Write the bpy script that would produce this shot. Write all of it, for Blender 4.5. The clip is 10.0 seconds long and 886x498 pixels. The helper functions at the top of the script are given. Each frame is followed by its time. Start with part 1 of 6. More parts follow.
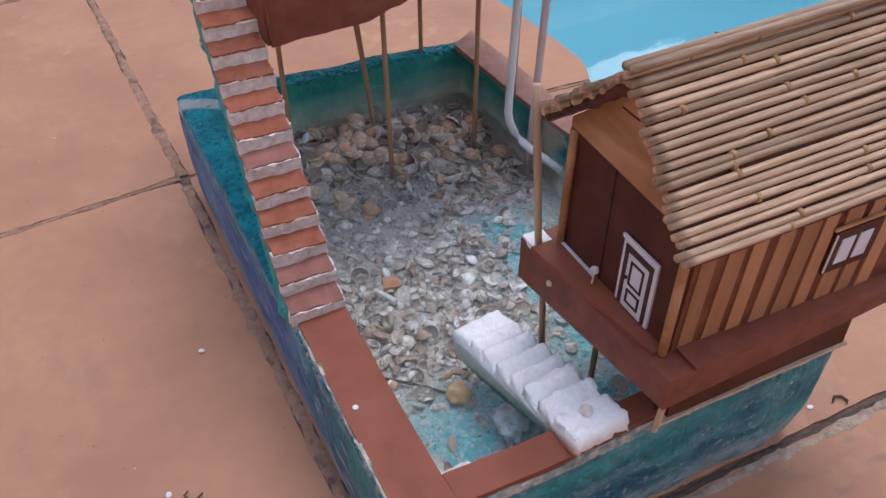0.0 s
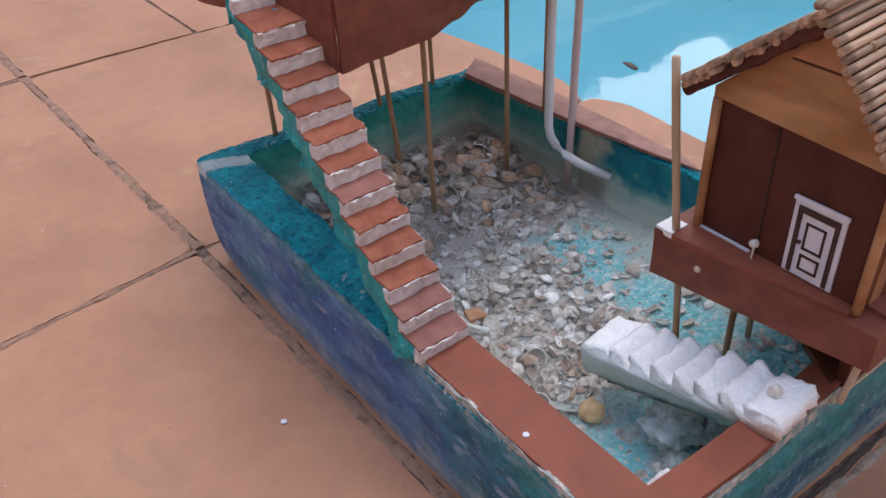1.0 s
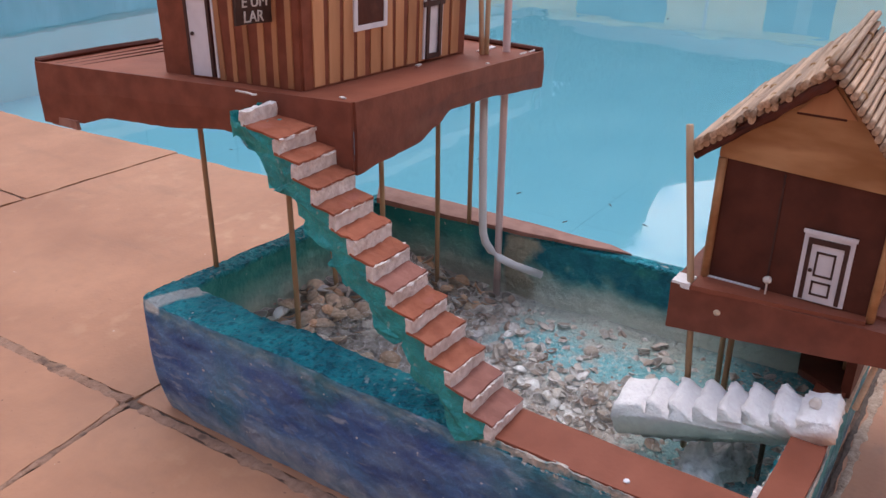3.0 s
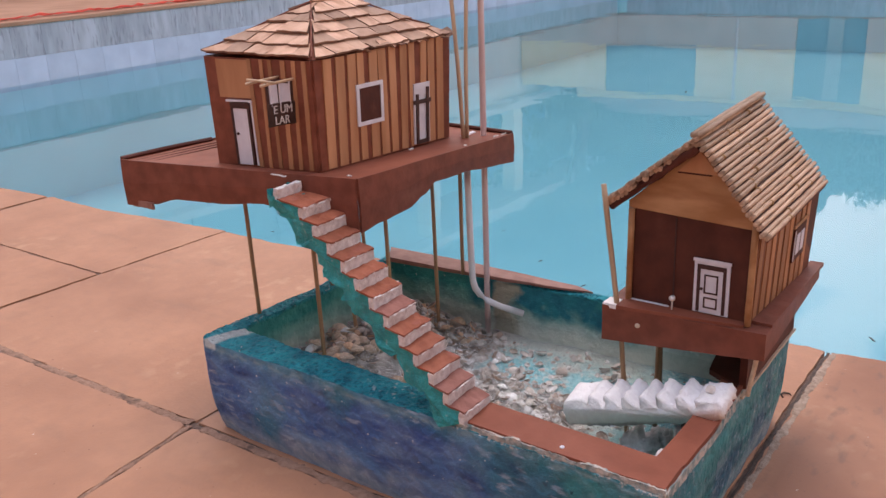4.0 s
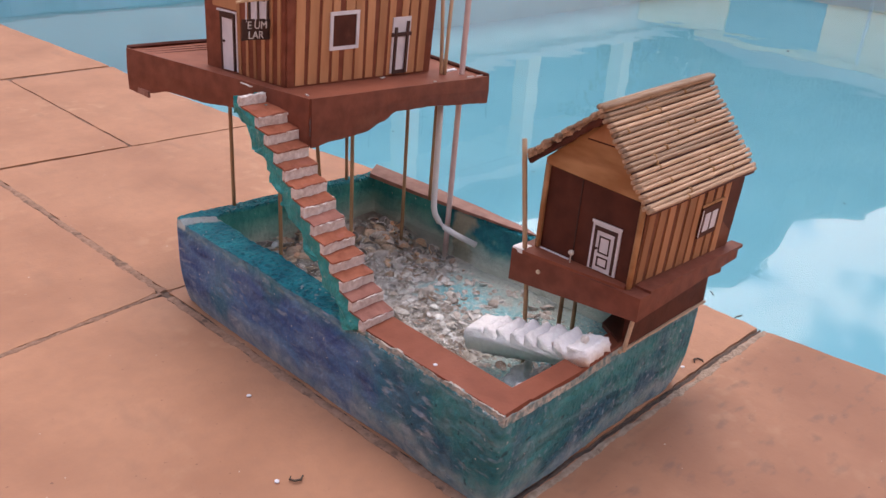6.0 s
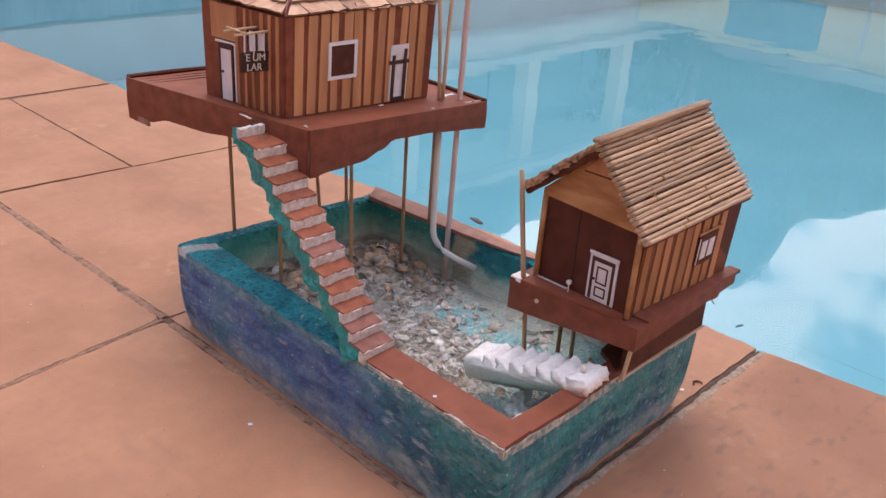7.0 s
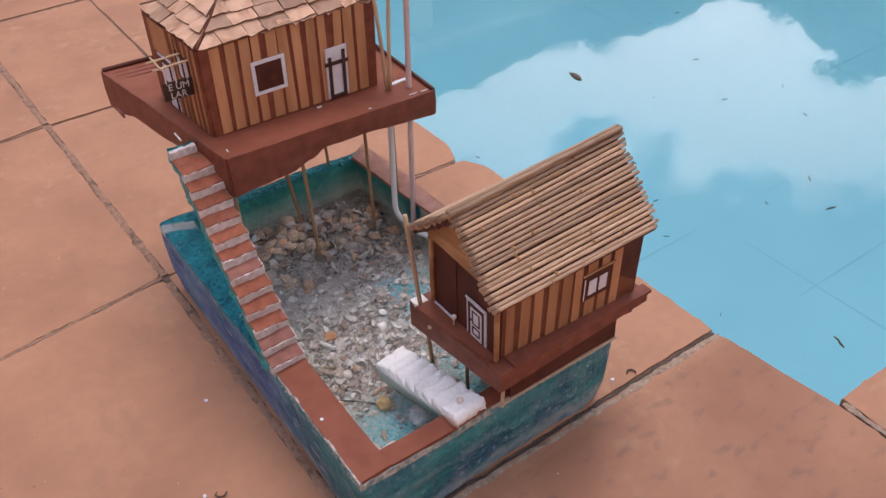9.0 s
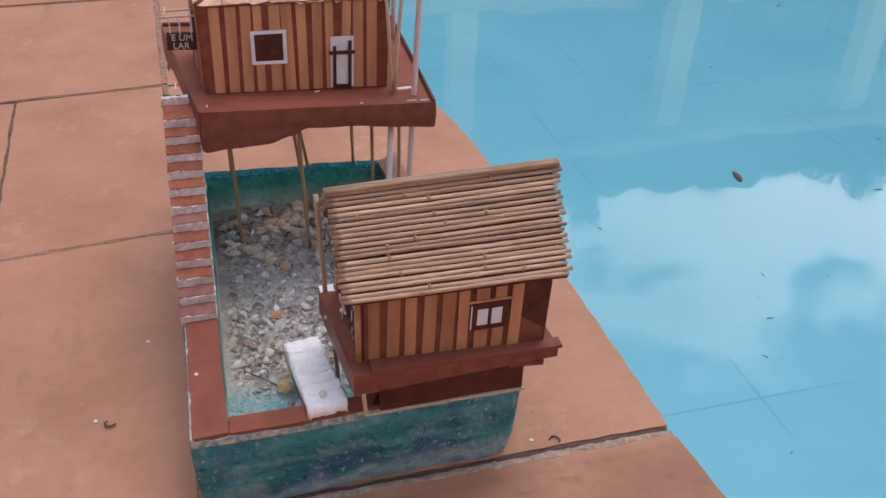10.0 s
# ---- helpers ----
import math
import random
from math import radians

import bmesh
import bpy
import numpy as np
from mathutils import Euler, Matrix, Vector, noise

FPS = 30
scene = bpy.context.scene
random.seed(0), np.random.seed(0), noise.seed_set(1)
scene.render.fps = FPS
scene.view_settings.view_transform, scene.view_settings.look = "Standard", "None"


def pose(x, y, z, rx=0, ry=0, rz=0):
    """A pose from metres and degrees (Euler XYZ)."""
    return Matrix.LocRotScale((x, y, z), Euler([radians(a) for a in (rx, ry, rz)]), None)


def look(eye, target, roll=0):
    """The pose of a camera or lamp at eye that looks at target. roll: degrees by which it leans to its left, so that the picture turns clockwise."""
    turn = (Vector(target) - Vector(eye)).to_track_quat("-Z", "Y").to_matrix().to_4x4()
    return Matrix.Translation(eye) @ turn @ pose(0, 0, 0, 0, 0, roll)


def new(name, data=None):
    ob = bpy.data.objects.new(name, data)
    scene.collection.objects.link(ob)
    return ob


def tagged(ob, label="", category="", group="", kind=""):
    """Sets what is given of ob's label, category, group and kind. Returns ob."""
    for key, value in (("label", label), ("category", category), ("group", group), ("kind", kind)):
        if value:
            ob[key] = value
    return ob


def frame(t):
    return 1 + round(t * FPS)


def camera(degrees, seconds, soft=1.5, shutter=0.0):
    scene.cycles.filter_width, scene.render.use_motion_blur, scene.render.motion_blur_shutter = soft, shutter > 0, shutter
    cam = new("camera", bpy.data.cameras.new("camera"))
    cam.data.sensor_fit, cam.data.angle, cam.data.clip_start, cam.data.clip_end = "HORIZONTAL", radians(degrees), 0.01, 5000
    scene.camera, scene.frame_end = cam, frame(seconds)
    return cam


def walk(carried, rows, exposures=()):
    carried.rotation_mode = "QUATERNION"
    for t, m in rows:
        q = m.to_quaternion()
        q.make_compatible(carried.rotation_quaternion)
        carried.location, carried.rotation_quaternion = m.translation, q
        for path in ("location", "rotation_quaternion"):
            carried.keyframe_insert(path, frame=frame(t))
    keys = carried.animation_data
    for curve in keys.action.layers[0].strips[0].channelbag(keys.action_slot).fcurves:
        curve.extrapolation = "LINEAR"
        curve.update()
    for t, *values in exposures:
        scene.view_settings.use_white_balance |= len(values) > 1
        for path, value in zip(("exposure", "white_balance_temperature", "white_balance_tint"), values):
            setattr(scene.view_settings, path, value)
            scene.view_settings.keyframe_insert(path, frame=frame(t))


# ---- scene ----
cam = camera(53.2, 10.0, soft=1.45)
PATH = [
    (0, (-0.108, -0.262, 0.571), (0.583, 1.093, -0.727), 0.7),
    (0.2, (-0.136, -0.229, 0.567), (0.583, 0.868, -0.583), 2.4),
    (0.5, (-0.184, -0.183, 0.556), (0.723, 1.058, -0.723), -0.4),
    (0.8, (-0.218, -0.179, 0.524), (0.577, 0.944, -0.548), -2.2),
    (1, (-0.234, -0.171, 0.516), (0.713, 1.142, -0.658), -2.8),
    (1.2, (-0.251, -0.157, 0.522), (0.577, 0.986, -0.503), -5.2),
    (1.5, (-0.277, -0.125, 0.513), (0.832, 1.095, -0.62), -3.7),
    (1.7, (-0.299, -0.1, 0.512), (0.806, 0.889, -0.406), -1.4),
    (2, (-0.345, -0.073, 0.544), (1.036, 0.971, -0.457), 0.6),
    (2.2, (-0.349, -0.065, 0.542), (1.031, 1.006, -0.432), -0.1),
    (3.3, (-0.447, -0.051, 0.46), (1.124, 0.95, -0.268), -1.4),
    (3.5, (-0.473, -0.062, 0.469), (1.1, 0.984, -0.189), -4.4),
    (3.8, (-0.54, -0.149, 0.492), (0.798, 0.805, -0.093), -3.1),
    (4, (-0.552, -0.21, 0.522), (0.962, 0.912, -0.15), -2.6),
    (4.2, (-0.56, -0.263, 0.543), (0.714, 0.766, -0.056), -1.6),
    (4.5, (-0.534, -0.315, 0.538), (0.922, 0.857, -0.175), 1.4),
    (4.8, (-0.532, -0.348, 0.565), (0.686, 0.695, -0.121), 1.2),
    (5, (-0.535, -0.362, 0.567), (0.859, 0.849, -0.201), 0.9),
    (5.2, (-0.531, -0.371, 0.546), (0.856, 0.827, -0.255), 3.8),
    (6.3, (-0.499, -0.379, 0.572), (0.834, 0.844, -0.28), 4.4),
    (6.5, (-0.493, -0.372, 0.571), (0.869, 0.835, -0.258), 4.6),
    (6.7, (-0.495, -0.373, 0.577), (0.684, 0.695, -0.137), 4),
    (7, (-0.504, -0.375, 0.596), (0.832, 0.849, -0.249), 4.0),
    (7.2, (-0.513, -0.366, 0.613), (0.65, 0.7, -0.132), 4.2),
    (7.5, (-0.524, -0.362, 0.64), (0.804, 0.875, -0.2), 3.9),
    (7.7, (-0.507, -0.366, 0.657), (0.651, 0.702, -0.091), 4.2),
    (8, (-0.473, -0.376, 0.67), (0.815, 0.849, -0.247), 4.9),
    (8.2, (-0.442, -0.411, 0.701), (0.582, 0.687, -0.187), 4.4),
    (8.5, (-0.352, -0.423, 0.754), (0.748, 0.799, -0.385), 4.6),
    (8.7, (-0.304, -0.44, 0.798), (0.589, 0.639, -0.242), 2.2),
    (9, (-0.221, -0.494, 0.85), (0.644, 0.79, -0.417), -2.3),
    (9.2, (-0.163, -0.535, 0.841), (0.491, 0.634, -0.276), -1.2),
    (9.5, (-0.071, -0.582, 0.826), (0.483, 0.852, -0.453), 2.3),
    (9.8, (0.013, -0.62, 0.799), (0.465, 0.68, -0.272), 1),
    (10, (0.056, -0.648, 0.776), (0.533, 0.927, -0.361), 2.5),
]
walk(cam, [(t, look(eye, target, roll)) for t, eye, target, roll in PATH],
     exposures=((0.0, -0.05, 6250, 6), (1.0, 0.0, 6300, 5), (2.0, 0.0, 6450, 7), (3.5, 0.05, 6950, 12), (5.0, 0.12, 7350, 15), (8.0, 0.05, 7150, 13), (9.0, -0.1, 7100, 13), (10.0, -0.15, 6750, 9)))

# ---- world and sun ----
world = bpy.data.worlds.new("world")
scene.world = world
world.use_nodes = True
wn, wl = world.node_tree.nodes, world.node_tree.links
wn.clear()
w_out = wn.new("ShaderNodeOutputWorld")
w_bg = wn.new("ShaderNodeBackground")
w_sky = wn.new("ShaderNodeTexSky")
w_sky.sky_type = "NISHITA"
w_sky.sun_disc = False
w_sky.sun_elevation = radians(74)
w_sky.sun_rotation = radians(50)
w_dim = wn.new("ShaderNodeVectorMath")
w_dim.operation = "SCALE"
w_dim.inputs[3].default_value = 0.15
w_tc = wn.new("ShaderNodeTexCoord")
w_map = wn.new("ShaderNodeMapping")
w_map.inputs["Scale"].default_value = (1.0, 1.0, 1.7)
w_noise = wn.new("ShaderNodeTexNoise")
w_noise.inputs["Scale"].default_value = 4.6
w_noise.inputs["Detail"].default_value = 7
w_noise.inputs["Roughness"].default_value = 0.54
w_ramp = wn.new("ShaderNodeValToRGB")
w_ramp.color_ramp.elements[0].position = 0.46
w_ramp.color_ramp.elements[0].color = (0.10, 0.10, 0.10, 1)
w_ramp.color_ramp.elements[1].position = 0.575
w_mix = wn.new("ShaderNodeMix")
w_mix.data_type = "RGBA"
w_mix.inputs[7].default_value = (1.08, 1.02, 1.08, 1)
wl.new(w_tc.outputs["Generated"], w_map.inputs["Vector"])
wl.new(w_map.outputs[0], w_noise.inputs["Vector"])
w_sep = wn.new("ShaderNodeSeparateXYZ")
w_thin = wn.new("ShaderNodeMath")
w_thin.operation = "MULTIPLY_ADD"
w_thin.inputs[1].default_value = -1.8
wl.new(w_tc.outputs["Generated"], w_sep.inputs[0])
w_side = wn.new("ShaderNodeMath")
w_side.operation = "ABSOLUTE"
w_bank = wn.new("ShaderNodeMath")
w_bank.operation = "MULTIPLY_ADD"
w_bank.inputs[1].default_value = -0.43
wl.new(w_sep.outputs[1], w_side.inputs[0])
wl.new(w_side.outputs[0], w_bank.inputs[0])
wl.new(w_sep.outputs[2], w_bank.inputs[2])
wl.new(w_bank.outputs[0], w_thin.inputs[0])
w_cov = wn.new("ShaderNodeMath")
w_cov.operation = "ADD"
w_cov.inputs[1].default_value = 0.335
w_small = wn.new("ShaderNodeTexNoise")
w_small.inputs["Scale"].default_value, w_small.inputs["Detail"].default_value = 13.0, 6
w_puff = wn.new("ShaderNodeMath")
w_puff.operation = "MULTIPLY_ADD"
w_puff.inputs[1].default_value = 0.55
wl.new(w_map.outputs[0], w_small.inputs["Vector"])
wl.new(w_small.outputs[0], w_puff.inputs[0])
wl.new(w_noise.outputs[0], w_puff.inputs[2])
wl.new(w_puff.outputs[0], w_thin.inputs[2])
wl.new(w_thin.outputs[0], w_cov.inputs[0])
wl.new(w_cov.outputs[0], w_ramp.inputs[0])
wl.new(w_sky.outputs[0], w_dim.inputs[0])
wl.new(w_ramp.outputs[0], w_mix.inputs[0])
wl.new(w_dim.outputs[0], w_mix.inputs[6])
w_dot = wn.new("ShaderNodeVectorMath")
w_dot.operation = "DOT_PRODUCT"
w_dot.inputs[1].default_value = (0.676, 0.568, 0.469)
w_pos = wn.new("ShaderNodeMath")
w_pos.operation = "MAXIMUM"
w_pos.inputs[1].default_value = 0.0
w_pow = wn.new("ShaderNodeMath")
w_pow.operation = "POWER"
w_pow.inputs[1].default_value = 10.0
w_glow = wn.new("ShaderNodeMath")
w_glow.operation = "MULTIPLY_ADD"
w_cloud = wn.new("ShaderNodeMath")
w_cloud.operation = "MULTIPLY"
wl.new(w_ramp.outputs[0], w_cloud.inputs[1])
w_glow.inputs[1].default_value = 2.0
w_lit = wn.new("ShaderNodeVectorMath")
w_lit.operation = "SCALE"
wl.new(w_tc.outputs["Generated"], w_dot.inputs[0])
wl.new(w_dot.outputs["Value"], w_pos.inputs[0])
wl.new(w_pos.outputs[0], w_pow.inputs[0])
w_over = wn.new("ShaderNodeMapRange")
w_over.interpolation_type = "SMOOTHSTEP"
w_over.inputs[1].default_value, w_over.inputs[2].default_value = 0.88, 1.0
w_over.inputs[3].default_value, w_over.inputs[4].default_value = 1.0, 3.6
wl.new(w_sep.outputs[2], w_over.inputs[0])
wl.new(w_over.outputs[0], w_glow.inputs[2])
wl.new(w_pow.outputs[0], w_cloud.inputs[0])
wl.new(w_cloud.outputs[0], w_glow.inputs[0])
wl.new(w_mix.outputs[2], w_lit.inputs[0])
wl.new(w_glow.outputs[0], w_lit.inputs[3])
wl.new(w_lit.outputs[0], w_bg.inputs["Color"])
wl.new(w_bg.outputs[0], w_out.inputs[0])
w_bg.inputs["Strength"].default_value = 1.34

sun = new("sun", bpy.data.lights.new("sun", "SUN"))
sun.data.energy, sun.data.angle, sun.data.color = 0.6, radians(30), (1.0, 0.90, 0.78)
sun.matrix_world = look((1.10, 0.92, 5.0), (0, 0, 0))


# ---- materials ----
def mat(name, a, b, scale=40.0, rough=0.6, bump=0.25, bump_scale=None, c=None, c_at=0.62, c_scale=None, metal=0.0, spread=(0.35, 0.65), relief=0.001, stretch=(1, 1, 1), tint=0.0, sss=0.0):
    """Two-tone noise paint with a second, larger pattern c, grain relief and, for repeats, a shift of tone by object."""
    m = bpy.data.materials.new(name)
    m.use_nodes = True
    n, l = m.node_tree.nodes, m.node_tree.links
    bsdf = n["Principled BSDF"]
    tc, oi = n.new("ShaderNodeTexCoord"), n.new("ShaderNodeObjectInfo")
    off = n.new("ShaderNodeVectorMath")
    off.operation = "MULTIPLY_ADD"
    off.inputs[1].default_value = (7.3, 3.1, 5.7)
    l.new(oi.outputs["Random"], off.inputs[0])
    l.new(tc.outputs["Object"], off.inputs[2])
    mp = n.new("ShaderNodeMapping")
    mp.inputs["Scale"].default_value = stretch
    l.new(off.outputs[0], mp.inputs["Vector"])

    def tex(s, detail=6):
        t = n.new("ShaderNodeTexNoise")
        t.inputs["Scale"].default_value, t.inputs["Detail"].default_value = s, detail
        l.new(mp.outputs[0], t.inputs["Vector"])
        return t
    ramp = n.new("ShaderNodeValToRGB")
    ramp.color_ramp.elements[0].position, ramp.color_ramp.elements[1].position = spread
    ramp.color_ramp.elements[0].color, ramp.color_ramp.elements[1].color = (*a, 1), (*b, 1)
    l.new(tex(scale).outputs[0], ramp.inputs[0])
    colour = ramp.outputs[0]
    if c:
        r2, mx = n.new("ShaderNodeValToRGB"), n.new("ShaderNodeMix")
        r2.color_ramp.elements[0].position, r2.color_ramp.elements[1].position = c_at, c_at + 0.12
        l.new(tex(c_scale or scale / 5).outputs[0], r2.inputs[0])
        mx.data_type = "RGBA"
        l.new(r2.outputs[0], mx.inputs[0])
        l.new(colour, mx.inputs[6])
        mx.inputs[7].default_value = (*c, 1)
        colour = mx.outputs[2]
    if tint:
        hs, mr = n.new("ShaderNodeHueSaturation"), n.new("ShaderNodeMapRange")
        mr.inputs[3].default_value, mr.inputs[4].default_value = 1 - tint, 1 + tint
        l.new(oi.outputs["Random"], mr.inputs[0])
        l.new(mr.outputs[0], hs.inputs["Value"])
        l.new(colour, hs.inputs["Color"])
        colour = hs.outputs[0]
    l.new(colour, bsdf.inputs["Base Color"])
    bsdf.inputs["Roughness"].default_value, bsdf.inputs["Metallic"].default_value = rough, metal
    if sss:
        bsdf.inputs["Subsurface Weight"].default_value = sss
        bsdf.inputs["Subsurface Radius"].default_value = (0.004, 0.004, 0.004)
    bp = n.new("ShaderNodeBump")
    bp.inputs["Strength"].default_value, bp.inputs["Distance"].default_value = bump, relief
    l.new(tex(bump_scale or scale * 4).outputs[0], bp.inputs["Height"])
    l.new(bp.outputs[0], bsdf.inputs["Normal"])
    return m


def paint_chain(m, place=False):
    """The node tree, links, shader and an adder of noise masks for a hand-painted material."""
    m.use_nodes = True
    n, l = m.node_tree.nodes, m.node_tree.links
    spot = n.new("ShaderNodeNewGeometry").outputs["Position"] if place else n.new("ShaderNodeTexCoord").outputs["Object"]

    def mask(scale, lo, hi, stretch=(1, 1, 1), detail=6):
        mp, t, r = n.new("ShaderNodeMapping"), n.new("ShaderNodeTexNoise"), n.new("ShaderNodeMapRange")
        mp.inputs["Scale"].default_value = stretch
        t.inputs["Scale"].default_value, t.inputs["Detail"].default_value = scale, detail
        r.inputs[1].default_value, r.inputs[2].default_value = lo, hi
        l.new(spot, mp.inputs["Vector"])
        l.new(mp.outputs[0], t.inputs["Vector"])
        l.new(t.outputs[0], r.inputs[0])
        return r.outputs[0]

    def mix(fac, under, over):
        x = n.new("ShaderNodeMix")
        x.data_type = "RGBA"
        for sock, v in ((x.inputs[0], fac), (x.inputs[6], under), (x.inputs[7], over)):
            if isinstance(v, tuple):
                sock.default_value = (*v, 1)
            elif isinstance(v, (int, float)):
                sock.default_value = v
            else:
                l.new(v, sock)
        return x.outputs[2]

    def maths(op, a, b=0.0, clamp=False):
        x = n.new("ShaderNodeMath")
        x.operation, x.use_clamp = op, clamp
        for sock, v in ((x.inputs[0], a), (x.inputs[1], b)):
            if isinstance(v, (int, float)):
                sock.default_value = v
            else:
                l.new(v, sock)
        return x.outputs[0]

    def bump(height, strength, dist):
        b = n.new("ShaderNodeBump")
        b.inputs["Strength"].default_value, b.inputs["Distance"].default_value = strength, dist
        l.new(height, b.inputs["Height"])
        l.new(b.outputs[0], n["Principled BSDF"].inputs["Normal"])
    sep = n.new("ShaderNodeSeparateXYZ")
    l.new(spot, sep.inputs[0])
    return n, l, n["Principled BSDF"], mask, mix, maths, bump, sep


M = {}
M["brown"] = mat("brown_paint", (0.175, 0.053, 0.034), (0.240, 0.077, 0.049), 60, 0.5, 0.25, 260, c=(0.24, 0.085, 0.055), c_at=0.62, c_scale=25)
M["brown_dark"] = mat("dark_brown_card", (0.075, 0.021, 0.014), (0.110, 0.032, 0.021), 45, 0.55, 0.2, 240, c=(0.13, 0.042, 0.029), c_scale=30)
M["brown_top"] = mat("brown_card_top", (0.220, 0.065, 0.038), (0.282, 0.088, 0.053), 30, 0.58, 0.2, 240, c=(0.30, 0.11, 0.075), c_at=0.66, c_scale=18)
M["brown_stripe"] = mat("brown_stripe", (0.185, 0.052, 0.030), (0.255, 0.078, 0.046), 70, 0.55, 0.2, 260)
M["stripe_soft"] = mat("soft_brown_stripe", (0.150, 0.048, 0.026), (0.215, 0.078, 0.042), 60, 0.55, 0.2, 260)
M["tread"] = mat("terracotta_paper", (0.240, 0.068, 0.036), (0.325, 0.105, 0.060), 90, 0.65, 0.3, 300, c=(0.30, 0.10, 0.075), c_at=0.58, c_scale=30, tint=0.18)
M["tread_dusty"] = mat("dusty_terracotta", (0.25, 0.090, 0.066), (0.32, 0.125, 0.095), 80, 0.7, 0.3, 300, tint=0.1)
M["faded"] = mat("faded_card", (0.27, 0.118, 0.088), (0.36, 0.175, 0.135), 60, 0.6, 0.3, 250, c=(0.19, 0.070, 0.050), c_at=0.6, c_scale=22)
M["wood"] = mat("light_wood", (0.45, 0.208, 0.104), (0.58, 0.292, 0.155), 50, 0.55, 0.25, 300, stretch=(1, 1, 0.2), tint=0.12)
# light_wood darkened: puts shade into the cabin's door-side slats, darkens the hut's
M["wood_dim"] = mat("wood_dim", (0.37, 0.165, 0.080), (0.49, 0.240, 0.125), 50, 0.55, 0.25, 300, stretch=(1, 1, 0.2), tint=0.2)
M["gable"] = mat("gable_wood", (0.37, 0.175, 0.075), (0.54, 0.295, 0.150), 60, 0.5, 0.2, 200, c=(0.33, 0.145, 0.060), c_at=0.52, c_scale=26, stretch=(1, 0.30, 1))
M["bamboo"] = mat("bamboo_stick", (0.345, 0.215, 0.138), (0.490, 0.325, 0.222), 30, 0.5, 0.25, 120, c=(0.37, 0.205, 0.100), c_at=0.60, c_scale=9, stretch=(0.2, 18, 18), tint=0.30, spread=(0.38, 0.60))
M["skewer"] = mat("bamboo_skewer", (0.46, 0.305, 0.185), (0.60, 0.43, 0.29), 60, 0.5, 0.2, 300, stretch=(1, 1, 0.15), tint=0.15)
M["bamboo_node"] = mat("bamboo_node", (0.30, 0.150, 0.06), (0.42, 0.25, 0.12), 300, 0.6, 0.3)
M["post"] = mat("skewer_post", (0.28, 0.155, 0.08), (0.40, 0.24, 0.13), 60, 0.55, 0.2, 300, stretch=(1, 1, 0.15), tint=0.12)
M["shingle"] = mat("wood_shingle", (0.435, 0.250, 0.166), (0.555, 0.345, 0.242), 1.4, 0.65, 0.25, 10, c=(0.37, 0.200, 0.125), c_at=0.56, c_scale=0.9, stretch=(1.8, 0.8, 1), tint=0.36)
# dark shingle edges, which also paint the shadow lines between the pieces
M["shingle_edge"] = mat("shaded_shingle_edge", (0.17, 0.085, 0.052), (0.26, 0.14, 0.09), 1.4, 0.7, 0.2, 10)
M["foam"] = mat("white_foam", (0.90, 0.86, 0.86), (0.96, 0.93, 0.92), 240, 0.75, 0.7, 420, relief=0.002, sss=0.25)
M["foam_edge"] = mat("worn_foam_edge", (0.14, 0.24, 0.25), (0.56, 0.50, 0.44), 130, 0.8, 0.8, 380, relief=0.002)
M["foam_dirty"] = mat("rough_foam", (0.60, 0.52, 0.50), (0.82, 0.76, 0.74), 160, 0.8, 0.8, 380, relief=0.002)
M["paper"] = mat("white_paper", (0.66, 0.64, 0.70), (0.76, 0.74, 0.80), 60, 0.6, 0.1)
M["ink"] = mat("dark_ink", (0.040, 0.014, 0.012), (0.065, 0.022, 0.018), 80, 0.6, 0.1)
M["straw"] = mat("plastic_straw", (0.72, 0.70, 0.71), (0.80, 0.77, 0.78), 30, 0.35, 0.1)
M["straw_pink"] = mat("pink_plastic_straw", (0.66, 0.47, 0.45), (0.74, 0.57, 0.55), 30, 0.35, 0.1)
M["blue_plastic"] = mat("blue_plastic", (0.035, 0.045, 0.33), (0.05, 0.06, 0.42), 60, 0.3, 0.05)
M["chalk"] = mat("chalk_paint", (0.50, 0.46, 0.45), (0.74, 0.70, 0.68), 260, 0.8, 0.3)
M["sign"] = mat("sign_board", (0.030, 0.012, 0.009), (0.055, 0.022, 0.016), 90, 0.6, 0.3)
# grey-brown shell insides, darkened with painted shade so hollows look deeper
M["shell_in"] = mat("shell_hollow_shade", (0.20, 0.165, 0.145), (0.36, 0.315, 0.285), 150, 0.4, 0.2, 500, tint=0.3)
M["shell_lip"] = mat("shell_lip", (0.54, 0.49, 0.46), (0.72, 0.68, 0.66), 200, 0.4, 0.2, 500, tint=0.25)
M["snail"] = mat("yellow_snail", (0.60, 0.31, 0.12), (0.74, 0.47, 0.22), 120, 0.4, 0.2, 500, c=(0.7, 0.62, 0.52), c_at=0.6, c_scale=70)
M["rock"] = mat("coral_rock", (0.56, 0.53, 0.51), (0.80, 0.77, 0.75), 120, 0.85, 0.8, 320, relief=0.003)
M["twig"] = mat("dry_twig", (0.05, 0.032, 0.024), (0.10, 0.066, 0.05), 200, 0.8, 0.4)
M["leaf"] = mat("dead_leaf", (0.045, 0.03, 0.025), (0.11, 0.07, 0.05), 200, 0.7, 0.4, tint=0.3)
M["orange_bit"] = mat("orange_wood_bit", (0.46, 0.19, 0.08), (0.58, 0.28, 0.13), 120, 0.7, 0.3)
M["pin"] = mat("pin_head", (0.66, 0.58, 0.52), (0.78, 0.72, 0.68), 200, 0.4, 0.2)
M["glue"] = mat("glue_bead", (0.55, 0.40, 0.28), (0.68, 0.52, 0.38), 300, 0.35, 0.3)
